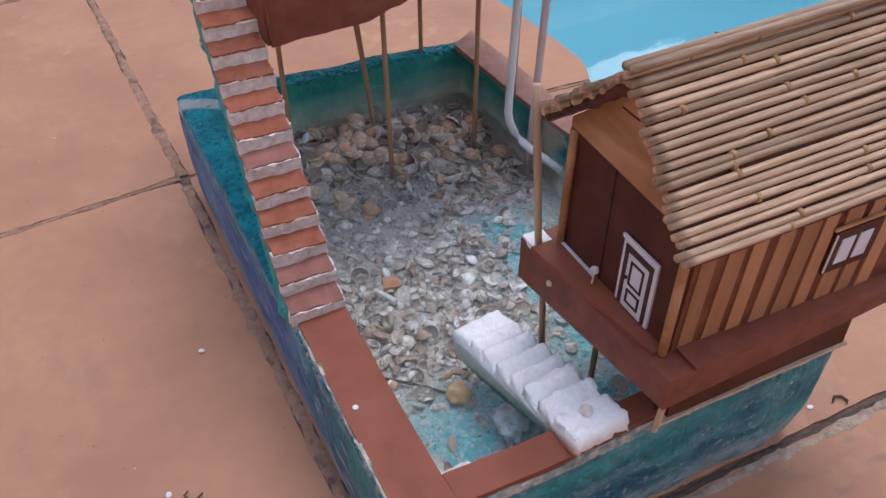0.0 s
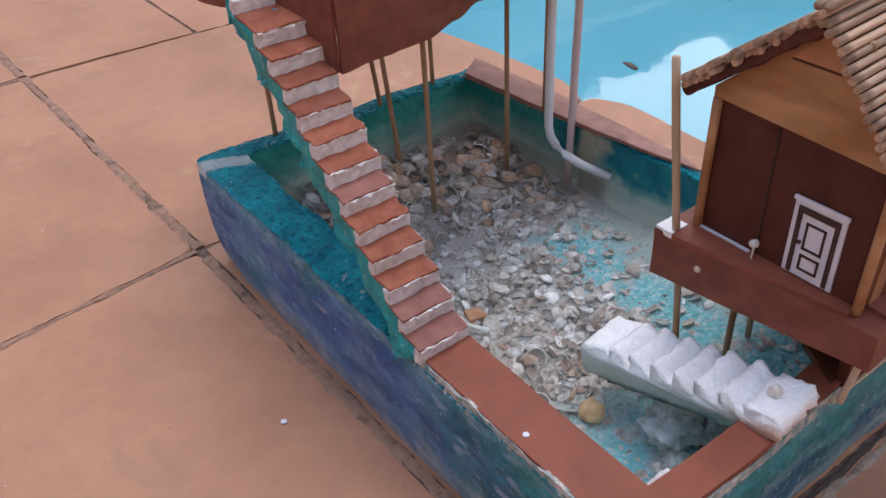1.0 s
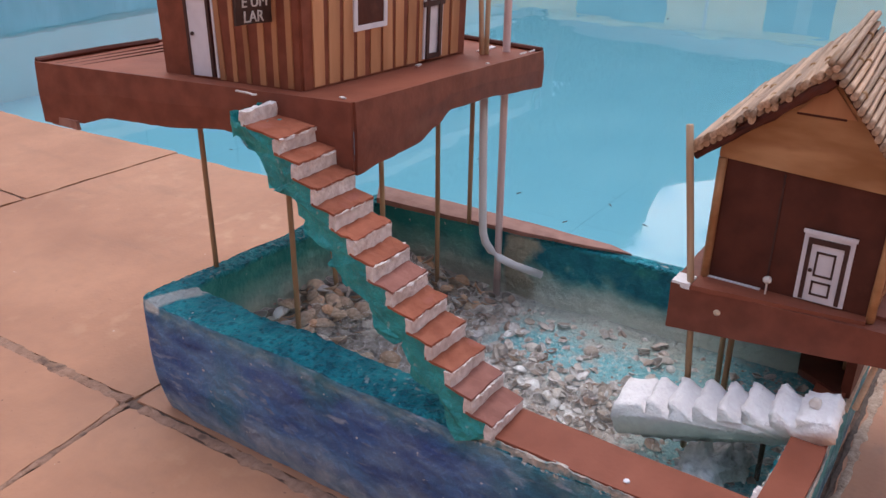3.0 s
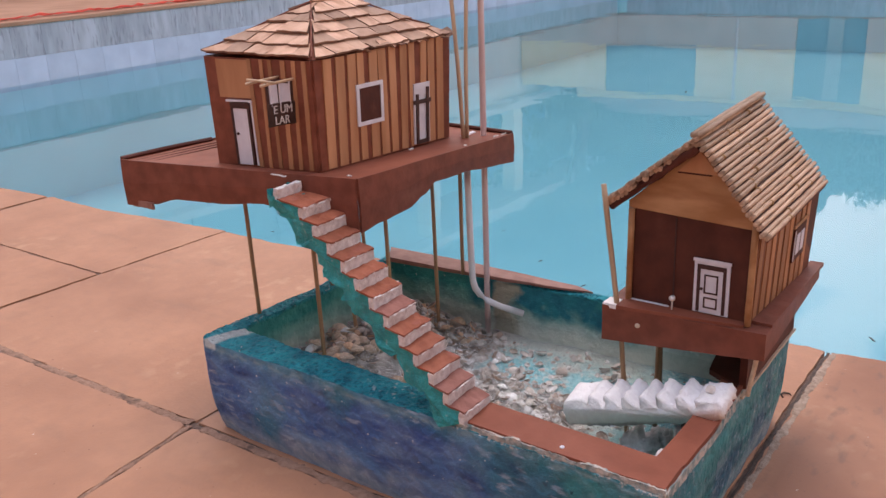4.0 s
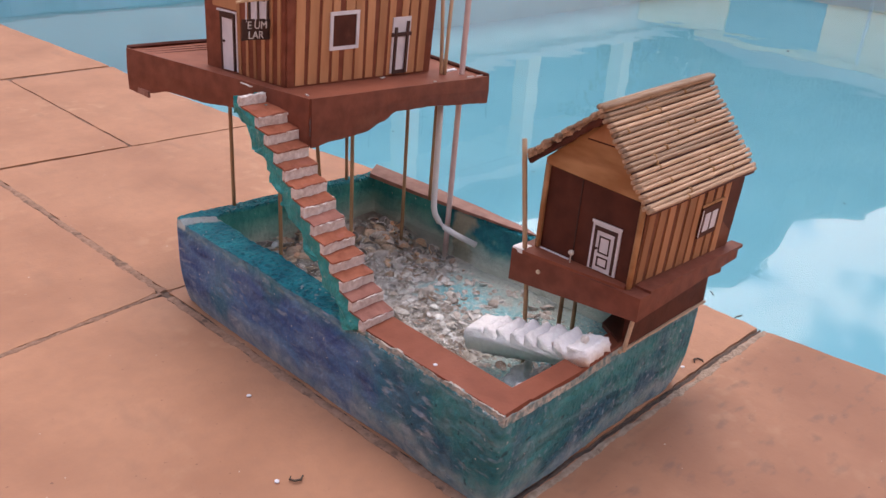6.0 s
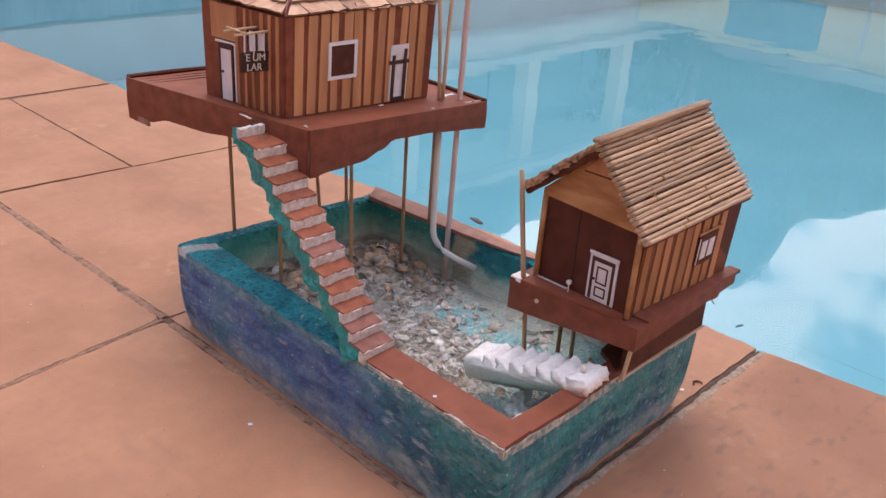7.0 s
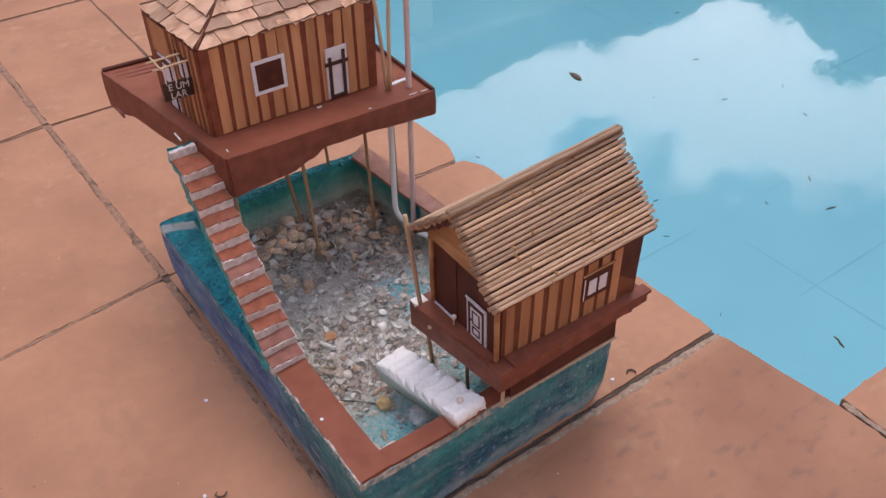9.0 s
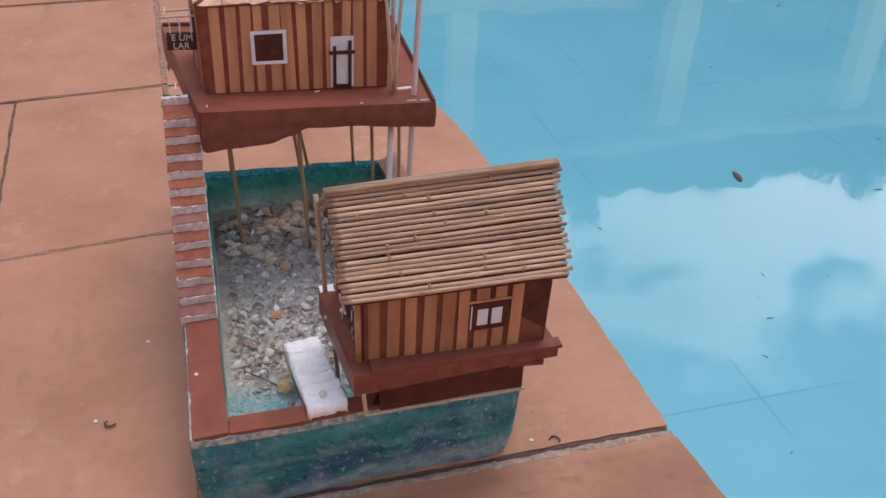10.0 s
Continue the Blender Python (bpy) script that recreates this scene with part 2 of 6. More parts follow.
M["mortar"] = mat("pale_mortar", (0.27, 0.148, 0.100), (0.37, 0.215, 0.150), 120, 0.9, 0.8, 350, relief=0.002, c=(0.15, 0.088, 0.062), c_at=0.56, c_scale=60)
M["mortar_pale"] = mat("pale_grey_mortar", (0.30, 0.205, 0.150), (0.46, 0.345, 0.265), 120, 0.9, 0.9, 320, relief=0.003, c=(0.20, 0.13, 0.095), c_at=0.56, c_scale=60)
M["joint"] = mat("joint_mortar", (0.120, 0.074, 0.055), (0.21, 0.132, 0.098), 90, 0.9, 0.7, 350, relief=0.003, c=(0.075, 0.048, 0.037), c_at=0.56, c_scale=40)
M["pool_paint"] = mat("pool_paint", (0.42, 0.72, 0.77), (0.47, 0.77, 0.82), 1.2, 0.6, 0.1, 9)
def pool_floor_material():
    m = bpy.data.materials.new("pool_floor_paint")
    n, l, bsdf, mask, mix, maths, bump, sep = paint_chain(m)
    base = mix(mask(1.1, 0.3, 0.7), (0.205, 0.500, 0.580), (0.250, 0.560, 0.630))
    lines = None
    for axis in (0, 1):
        saw = maths("PINGPONG", maths("SUBTRACT", sep.outputs[axis], 0.37), 0.29)
        line = maths("MULTIPLY", maths("SUBTRACT", 0.006, saw), 400, True)
        lines = line if lines is None else maths("MAXIMUM", lines, line)
    base = mix(maths("MULTIPLY", lines, maths("MULTIPLY", mask(1.7, 0.42, 0.6), 0.55)), base, (0.12, 0.33, 0.42))
    l.new(base, bsdf.inputs["Base Color"])
    return m


M["pool_floor"] = pool_floor_material()
M["cream"] = mat("cream_render", (0.82, 0.74, 0.40), (0.87, 0.79, 0.47), 3, 0.85, 0.3, 60)
M["white_render"] = mat("white_render", (0.62, 0.64, 0.62), (0.72, 0.73, 0.70), 3, 0.85, 0.3, 60)
M["veranda_wall"] = mat("veranda_wall", (0.76, 0.77, 0.74), (0.83, 0.83, 0.80), 2, 0.8, 0.2, 40)
M["plinth"] = mat("beige_plinth", (0.54, 0.51, 0.44), (0.62, 0.58, 0.50), 2, 0.85, 0.2, 40)
M["column"] = mat("pale_column", (0.80, 0.80, 0.62), (0.86, 0.86, 0.70), 3, 0.8, 0.2, 40)
M["pale_blue"] = mat("pale_blue_paint", (0.30, 0.45, 0.50), (0.36, 0.50, 0.55), 5, 0.5, 0.1, 60)
M["blue_door"] = mat("blue_door", (0.13, 0.32, 0.43), (0.17, 0.38, 0.49), 5, 0.5, 0.1, 60)
M["roof_tile"] = mat("roof_tile", (0.14, 0.11, 0.10), (0.22, 0.16, 0.13), 4, 0.8, 0.4, 30)
M["leafage"] = mat("tree_leaves", (0.03, 0.06, 0.022), (0.07, 0.12, 0.045), 3, 0.6, 0.2, 20, tint=0.2)
M["bark"] = mat("bark", (0.09, 0.065, 0.045), (0.16, 0.12, 0.09), 12, 0.9, 0.6, 40, relief=0.01)
M["red"] = mat("red_cloth", (0.72, 0.060, 0.035), (0.84, 0.12, 0.075), 20, 0.7, 0.3, 120)
M["far_ground"] = mat("far_paving", (0.36, 0.185, 0.115), (0.45, 0.24, 0.155), 2.5, 0.8, 0.3, 60)


for key in ("brown", "brown_dark", "brown_top", "brown_stripe", "tread", "foam", "stripe_soft", "wood", "wood_dim", "bamboo", "shingle", "gable"):
    M[key].node_tree.nodes["Principled BSDF"].inputs["Specular IOR Level"].default_value = 0.25


def slab_material():
    m = bpy.data.materials.new("terracotta_slab")
    n, l, bsdf, mask, mix, maths, bump, sep = paint_chain(m, True)
    base = mix(mask(7, 0.3, 0.7, detail=9), (0.356, 0.160, 0.090), (0.484, 0.232, 0.133))
    base = mix(maths("MULTIPLY", mask(3.2, 0.46, 0.70, detail=8), 0.5), base, (0.50, 0.255, 0.150))
    base = mix(maths("MULTIPLY", mask(60, 0.40, 0.75), 0.30), base, (0.32, 0.155, 0.10))
    # pale scuffs, long dirty streaks and specks
    scuff = maths("MULTIPLY", mask(34, 0.52, 0.72, (1, 1.15, 1), 10), mask(4, 0.50, 0.64))
    base = mix(maths("MULTIPLY", scuff, 0.50), base, (0.60, 0.37, 0.225))
    base = mix(maths("MULTIPLY", mask(15, 0.60, 0.74, (1, 0.35, 1), 9), 0.40), base, (0.24, 0.125, 0.085))
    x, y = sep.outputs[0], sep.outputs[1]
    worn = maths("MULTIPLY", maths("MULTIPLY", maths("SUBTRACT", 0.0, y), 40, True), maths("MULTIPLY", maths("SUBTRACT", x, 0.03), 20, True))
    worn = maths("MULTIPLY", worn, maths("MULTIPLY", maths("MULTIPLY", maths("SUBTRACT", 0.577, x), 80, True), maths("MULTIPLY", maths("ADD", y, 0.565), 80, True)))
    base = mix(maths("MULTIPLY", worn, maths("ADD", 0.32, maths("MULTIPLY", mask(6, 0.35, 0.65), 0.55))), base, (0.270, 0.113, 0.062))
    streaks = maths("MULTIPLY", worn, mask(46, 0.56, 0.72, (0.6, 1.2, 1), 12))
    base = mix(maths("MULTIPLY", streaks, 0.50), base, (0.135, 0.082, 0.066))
    base = mix(maths("MULTIPLY", mask(150, 0.70, 0.76), 0.8), base, (0.16, 0.07, 0.05))
    base = mix(maths("MULTIPLY", mask(95, 0.735, 0.75), 0.7), base, (0.60, 0.50, 0.42))
    l.new(base, bsdf.inputs["Base Color"])
    bsdf.inputs["Roughness"].default_value = 0.62
    bump(mask(220, 0.2, 0.8), 0.30, 0.0007)
    return m


def shell_paint():
    """Brushed blues on the outside, bright turquoise rim, teal inside with the water's grey haze painted near the
    floor.
    """
    m = bpy.data.materials.new("painted_foam")
    n, l, bsdf, mask, mix, maths, bump, sep = paint_chain(m)
    x, y, z = sep.outputs[0], sep.outputs[1], sep.outputs[2]
    wob = maths("MULTIPLY", maths("SUBTRACT", mask(22, 0.2, 0.8), 0.5), 0.045)
    streak = mask(40, 0.35, 0.68, (1, 0.25, 1), 8)
    deep = mix(streak, (0.038, 0.090, 0.285), (0.105, 0.250, 0.490))
    deep = mix(maths("MULTIPLY", mask(75, 0.54, 0.74, (1, 0.22, 1), 9), 0.50), deep, (0.22, 0.37, 0.55))
    deep = mix(maths("MULTIPLY", mask(30, 0.50, 0.66, (1, 0.45, 1), 9), 0.55), deep, (0.026, 0.046, 0.175))
    deep = mix(maths("MULTIPLY", mask(11, 0.54, 0.66), 0.65), deep, (0.030, 0.185, 0.260))
    deep = mix(maths("MULTIPLY", mask(34, 0.46, 0.72, (1, 0.5, 1), 10), 0.42), deep, (0.24, 0.37, 0.50))
    near = mix(mask(28, 0.36, 0.66, (0.5, 1, 1), 8), (0.018, 0.150, 0.180), (0.050, 0.285, 0.300))
    near = mix(maths("MULTIPLY", mask(13, 0.48, 0.64), 0.75), near, (0.026, 0.085, 0.175))
    near = mix(maths("MULTIPLY", mask(26, 0.50, 0.70, (0.6, 1, 1.6), 9), 0.38), near, (0.32, 0.44, 0.47))
    near = mix(maths("MULTIPLY", mask(120, 0.62, 0.68, (0.5, 1, 1)), 0.7), near, (0.008, 0.03, 0.045))
    side = mix(maths("MULTIPLY", maths("SUBTRACT", 0.205, maths("ADD", y, maths("MULTIPLY", wob, 3.5))), 9, True), deep, near)
    zt = maths("ADD", z, maths("MULTIPLY", wob, 0.45))
    teal_top = maths("MULTIPLY", maths("SUBTRACT", zt, 0.090), 45, True)
    side = mix(maths("MULTIPLY", teal_top, 0.8), side, mix(mask(36, 0.35, 0.65, detail=9), (0.012, 0.165, 0.205), (0.17, 0.31, 0.36)))
    scratch = maths("MULTIPLY", mask(130, 0.56, 0.66, (1, 0.3, 1), 10), mask(12, 0.40, 0.60))
    side = mix(maths("MULTIPLY", scratch, 0.7), side, (0.34, 0.42, 0.52))
    dark_rub = maths("MULTIPLY", mask(70, 0.55, 0.66, (1, 0.35, 1), 10), mask(10, 0.45, 0.6))
    side = mix(maths("MULTIPLY", dark_rub, 0.45), side, (0.006, 0.018, 0.075))
    zf = maths("ADD", z, maths("MULTIPLY", maths("SUBTRACT", mask(48, 0.25, 0.75), 0.5), 0.008))
    edge = maths("SUBTRACT", 1.0, maths("MULTIPLY", maths("ABSOLUTE", maths("SUBTRACT", zf, 0.1065)), 240), True)
    side = mix(maths("MULTIPLY", maths("MULTIPLY", edge, mask(50, 0.42, 0.56)), 0.6), side, (0.26, 0.40, 0.45))
    rim = mix(mask(45, 0.3, 0.7), (0.005, 0.220, 0.290), (0.020, 0.420, 0.500))
    rim = mix(maths("MULTIPLY", mask(190, 0.52, 0.64, detail=5), 0.70), rim, (0.003, 0.105, 0.160))
    rim = mix(maths("MULTIPLY", maths("MULTIPLY", mask(170, 0.60, 0.66), mask(16, 0.52, 0.62)), 0.8), rim, (0.40, 0.52, 0.54))
    rim = mix(maths("MULTIPLY", mask(30, 0.60, 0.72), 0.45), rim, (0.005, 0.13, 0.17))
    inner = mix(mask(24, 0.35, 0.68), (0.022, 0.225, 0.215), (0.060, 0.350, 0.315))
    inner = mix(maths("MULTIPLY", mask(18, 0.58, 0.7), 0.7), inner, (0.010, 0.095, 0.140))
    # haze of the murky water painted on the wall foot, lightened against its shade
    bare = mix(mask(40, 0.3, 0.7), (0.66, 0.71, 0.62), (0.78, 0.79, 0.70))
    murk = mix(mask(24, 0.3, 0.7), (0.27, 0.46, 0.44), (0.38, 0.55, 0.50))
    inner = mix(maths("MULTIPLY", maths("MULTIPLY", maths("SUBTRACT", 0.094, maths("ADD", z, maths("MULTIPLY", wob, 0.5))), 38, True), 0.75), inner, murk)
    inner = mix(maths("MULTIPLY", maths("SUBTRACT", 0.072, maths("ADD", z, maths("MULTIPLY", wob, 0.4))), 45, True), inner, bare)
    at = n.new("ShaderNodeAttribute")
    at.attribute_name = "zone"
    zone = at.outputs["Fac"]
    body = mix(maths("MULTIPLY", zone, 2.0, True), side, rim)
    body = mix(maths("MULTIPLY", maths("SUBTRACT", zone, 0.5), 2.0, True), body, inner)
    body = mix(maths("MULTIPLY", mask(150, 0.695, 0.72), 0.8), body, (0.60, 0.64, 0.66))
    low = maths("MULTIPLY", maths("SUBTRACT", 0.040, maths("ADD", z, maths("MULTIPLY", wob, 1.3))), 32, True)
    low = maths("MULTIPLY", low, maths("MULTIPLY", maths("SUBTRACT", 1.0, maths("MULTIPLY", zone, 2.0, True)), 0.7))
    body = mix(low, body, mix(mask(70, 0.35, 0.65, detail=8), (0.20, 0.30, 0.40), (0.46, 0.52, 0.56)))
    # bare foam where the paint has peeled: along the board edges, at the near corner and a band at the far corner
    rag = maths("ADD", maths("MULTIPLY", maths("SUBTRACT", mask(210, 0.25, 0.75, detail=9), 0.5), 0.009), maths("MULTIPLY", maths("SUBTRACT", mask(32, 0.25, 0.75), 0.5), 0.010))
    peel = maths("MULTIPLY", maths("SUBTRACT", maths("ADD", z, rag), 0.1108), 700, True)
    front = maths("MULTIPLY", maths("SUBTRACT", 0.205, y), 60, True)
    peel = maths("MULTIPLY", maths("MULTIPLY", peel, front), maths("SUBTRACT", 1.0, maths("MULTIPLY", maths("SUBTRACT", zone, 0.5), 2.0, True)))
    body = mix(peel, body, mix(mask(120, 0.3, 0.7), (0.46, 0.44, 0.38), (0.66, 0.62, 0.56)))
    stripe = maths("SUBTRACT", 1.0, maths("MULTIPLY", maths("ABSOLUTE", maths("SUBTRACT", maths("ADD", y, maths("MULTIPLY", x, 0.45)), 0.522)), 95), True)
    stripe = maths("MULTIPLY", maths("MULTIPLY", stripe, 3.0, True), maths("MULTIPLY", maths("SUBTRACT", z, 0.104), 300, True))
    stripe = maths("MULTIPLY", stripe, maths("MULTIPLY", maths("SUBTRACT", 0.060, x), 90, True))
    body = mix(maths("MULTIPLY", stripe, mask(60, 0.30, 0.42)), body, (0.55, 0.62, 0.62))
    # cream gaps in the paint of the pool-side wall
    gap = maths("SUBTRACT", 1.0, maths("MULTIPLY", maths("ABSOLUTE", maths("SUBTRACT", maths("ADD", y, maths("MULTIPLY", wob, 0.7)), 0.338)), 52), True)
    gap = maths("MULTIPLY", maths("MULTIPLY", gap, 3.0, True), maths("MULTIPLY", maths("SUBTRACT", x, 0.290), 60, True))
    blue = maths("MULTIPLY", maths("MULTIPLY", maths("SUBTRACT", x, 0.290), 60, True), maths("MULTIPLY", maths("SUBTRACT", 0.40, y), 60, True))
    blue = maths("MULTIPLY", maths("MULTIPLY", blue, maths("MULTIPLY", maths("SUBTRACT", maths("ADD", z, maths("MULTIPLY", wob, 0.5)), 0.066), 90, True)), maths("MULTIPLY", maths("SUBTRACT", zone, 0.5), 2.0, True))
    body = mix(maths("MULTIPLY", blue, mask(22, 0.36, 0.46)), body, mix(mask(50, 0.3, 0.7), (0.010, 0.135, 0.190), (0.022, 0.260, 0.300)))
    body = mix(maths("MULTIPLY", gap, maths("MULTIPLY", maths("SUBTRACT", zone, 0.5), 2.0, True)), body, (0.42, 0.40, 0.31))
    l.new(body, bsdf.inputs["Base Color"])
    bsdf.inputs["Roughness"].default_value = 0.60
    bsdf.inputs["Specular IOR Level"].default_value = 0.3
    beads = maths("MULTIPLY", mask(190, 0.35, 0.65, detail=4), maths("SUBTRACT", 1.0, maths("MULTIPLY", maths("ABSOLUTE", maths("SUBTRACT", zone, 0.5)), 2.0), True))
    bump(maths("ADD", mask(90, 0.25, 0.75, detail=9), maths("MULTIPLY", beads, 1.4)), 1.0, 0.0032)
    return m


def banded_shell(name, dark, light, beak):
    """Growth rings round the hinge of a shell half, darker towards the beak, and a shift of tone by object."""
    m = bpy.data.materials.new(name)
    n, l, bsdf, mask, mix, maths, bump, sep = paint_chain(m)
    oi, ln, hs = n.new("ShaderNodeObjectInfo"), n.new("ShaderNodeVectorMath"), n.new("ShaderNodeHueSaturation")
    ln.operation = "LENGTH"
    pt = n.new("ShaderNodeTexCoord")
    l.new(pt.outputs["Object"], ln.inputs[0])
    d = maths("ADD", ln.outputs["Value"], maths("MULTIPLY", mask(260, 0.2, 0.8), 0.0012))
    rings_ = maths("MULTIPLY", maths("ADD", maths("SINE", maths("MULTIPLY", d, 3600.0)), 1.0), 0.5)
    col = mix(maths("ADD", maths("MULTIPLY", rings_, 0.45), maths("MULTIPLY", mask(120, 0.3, 0.7), 0.55)), dark, light)
    col = mix(maths("MULTIPLY", maths("SUBTRACT", 0.0052, d), 260, True), col, beak)
    col = mix(maths("MULTIPLY", mask(330, 0.52, 0.70), 0.5), col, beak)
    v = maths("ADD", maths("MULTIPLY", oi.outputs["Random"], 0.66), 0.88)
    l.new(v, hs.inputs["Value"])
    l.new(col, hs.inputs["Color"])
    l.new(hs.outputs[0], bsdf.inputs["Base Color"])
    bsdf.inputs["Roughness"].default_value = 0.5
    bump(rings_, 0.3, 0.0006)
    return m


M["shell"] = banded_shell("sea_shell", (0.41, 0.36, 0.32), (0.64, 0.59, 0.54), (0.24, 0.165, 0.125))
M["shell_brown"] = banded_shell("brown_shell", (0.43, 0.31, 0.225), (0.64, 0.50, 0.375), (0.27, 0.165, 0.105))
M["shell_white"] = banded_shell("white_shell", (0.60, 0.57, 0.55), (0.80, 0.78, 0.77), (0.48, 0.43, 0.40))
M["shell_warm"] = banded_shell("warm_shell", (0.50, 0.28, 0.16), (0.68, 0.46, 0.31), (0.35, 0.16, 0.09))


def floor_paint():
    m = bpy.data.materials.new("sandy_basin_floor")
    n, l, bsdf, mask, mix, maths, bump, sep = paint_chain(m)
    y = sep.outputs[1]
    x = sep.outputs[0]
    sand = mix(mask(60, 0.3, 0.7), (0.445, 0.390, 0.350), (0.60, 0.535, 0.49))
    turq = mix(mask(150, 0.3, 0.7), (0.085, 0.40, 0.47), (0.27, 0.64, 0.69))
    near = maths("MULTIPLY", maths("SUBTRACT", 0.165, y), 14, True)
    band = maths("SUBTRACT", 1.25, maths("MULTIPLY", maths("ABSOLUTE", maths("SUBTRACT", x, 0.240)), 20), True)
    band = maths("MULTIPLY", band, maths("MULTIPLY", maths("SUBTRACT", 0.335, y), 30, True))
    amount = maths("MAXIMUM", near, band)
    amount = maths("MULTIPLY", amount, mask(24, 0.32, 0.46, detail=9), True)
    side_wash = maths("MULTIPLY", maths("MULTIPLY", maths("SUBTRACT", x, 0.255), 30, True), maths("MULTIPLY", maths("SUBTRACT", 0.34, y), 30, True))
    sand = mix(maths("MULTIPLY", side_wash, 0.35), sand, (0.30, 0.52, 0.48))
    turq = mix(maths("MULTIPLY", mask(210, 0.54, 0.62, detail=8), 0.65), turq, (0.62, 0.68, 0.66))
    col = mix(amount, sand, turq)
    col = mix(maths("MULTIPLY", mask(240, 0.60, 0.68), 0.6), col, (0.06, 0.055, 0.05))
    l.new(col, bsdf.inputs["Base Color"])
    bsdf.inputs["Roughness"].default_value = 0.75
    bump(mask(320, 0.2, 0.8), 0.9, 0.003)
    return m


def stringer_paint():
    m = bpy.data.materials.new("teal_stringer_paint")
    n, l, bsdf, mask, mix, maths, bump, sep = paint_chain(m)
    c = mix(mask(60, 0.3, 0.7), (0.006, 0.230, 0.240), (0.022, 0.410, 0.415))
    c = mix(maths("MULTIPLY", mask(120, 0.66, 0.72), 0.7), c, (0.42, 0.5, 0.5))
    l.new(c, bsdf.inputs["Base Color"])
    bsdf.inputs["Roughness"].default_value = 0.45
    bump(mask(110, 0.2, 0.8, detail=8), 1.0, 0.005)
    return m


def water_material():
    m = bpy.data.materials.new("pool_water")
    m.use_nodes = True
    n, l = m.node_tree.nodes, m.node_tree.links
    n.clear()
    out, mx = n.new("ShaderNodeOutputMaterial"), n.new("ShaderNodeMixShader")
    tr, gl, fr = n.new("ShaderNodeBsdfTransparent"), n.new("ShaderNodeBsdfGlossy"), n.new("ShaderNodeFresnel")
    tr.inputs[0].default_value = (0.86, 0.96, 0.985, 1)
    gl.inputs["Roughness"].default_value = 0.022
    fr.inputs["IOR"].default_value = 1.41
    tc, no, bp = n.new("ShaderNodeTexCoord"), n.new("ShaderNodeTexNoise"), n.new("ShaderNodeBump")
    no.inputs["Scale"].default_value, no.inputs["Detail"].default_value = 2.6, 1.5
    bp.inputs["Strength"].default_value, bp.inputs["Distance"].default_value = 0.05, 0.03
    l.new(tc.outputs["Object"], no.inputs["Vector"])
    l.new(no.outputs[0], bp.inputs["Height"])
    l.new(bp.outputs[0], gl.inputs["Normal"])
    l.new(fr.outputs[0], mx.inputs[0])
    l.new(tr.outputs[0], mx.inputs[1])
    l.new(gl.outputs[0], mx.inputs[2])
    l.new(mx.outputs[0], out.inputs[0])
    return m


M["slab"], M["paint"], M["floor"], M["teal"], M["water"] = slab_material(), shell_paint(), floor_paint(), stringer_paint(), water_material()


# ---- building helpers ----
def mesh_of(bm, name, material, smooth=False):
    me = bpy.data.meshes.new(name)
    if len(bm.faces) > 1:
        bmesh.ops.recalc_face_normals(bm, faces=bm.faces)
    bm.to_mesh(me)
    bm.free()
    if smooth:
        for p in me.polygons:
            p.use_smooth = True
    for mm in (material if isinstance(material, (list, tuple)) else [material]):
        me.materials.append(mm)
    return me


def part(name, bm, material, parent, label="", smooth=False):
    ob = new(name, mesh_of(bm, name, material, smooth))
    ob.parent = parent
    return tagged(ob, label)


def piece(name, me, parent, m):
    ob = new(name, me)
    ob.parent = parent
    ob.matrix_basis = m
    return ob


def thing(name, label, category, group="", kind=""):
    return tagged(new(name), label, category, group, kind)


def single(name, bm, material, label, category, group="", kind="", smooth=False):
    return tagged(new(name, mesh_of(bm, name, material, smooth)), label, category, group, kind)


def prism(points, z0, z1, bevel=0.0, bm=None):
    """An upright prism over a polygon; z0 and z1 may be lists, one height for each corner."""
    bm = bm or bmesh.new()
    k = len(points)
    lo = z0 if isinstance(z0, (list, tuple)) else [z0] * k
    hi = z1 if isinstance(z1, (list, tuple)) else [z1] * k
    a = [bm.verts.new((p[0], p[1], z)) for p, z in zip(points, lo)]
    b = [bm.verts.new((p[0], p[1], z)) for p, z in zip(points, hi)]
    bm.faces.new(a[::-1])
    bm.faces.new(b)
    for i in range(k):
        j = (i + 1) % k
        bm.faces.new((a[i], a[j], b[j], b[i]))
    if bevel:
        bmesh.ops.bevel(bm, geom=list(bm.edges), offset=bevel, segments=2, affect="EDGES", profile=0.6)
    return bm


def box(x0, y0, z0, x1, y1, z1, bevel=0.0, bm=None):
    return prism([(x0, y0), (x1, y0), (x1, y1), (x0, y1)], z0, z1, bevel, bm)


def loft(rings, closed_ring=True, caps=True, bm=None):
    bm = bm or bmesh.new()
    rows = [[bm.verts.new(p) for p in r] for r in rings]
    for r, s in zip(rows, rows[1:]):
        k = len(r)
        for i in range(k if closed_ring else k - 1):
            j = (i + 1) % k
            bm.faces.new((r[i], r[j], s[j], s[i]))
    if caps and closed_ring:
        bm.faces.new(rows[0][::-1])
        bm.faces.new(rows[-1])
    return bm


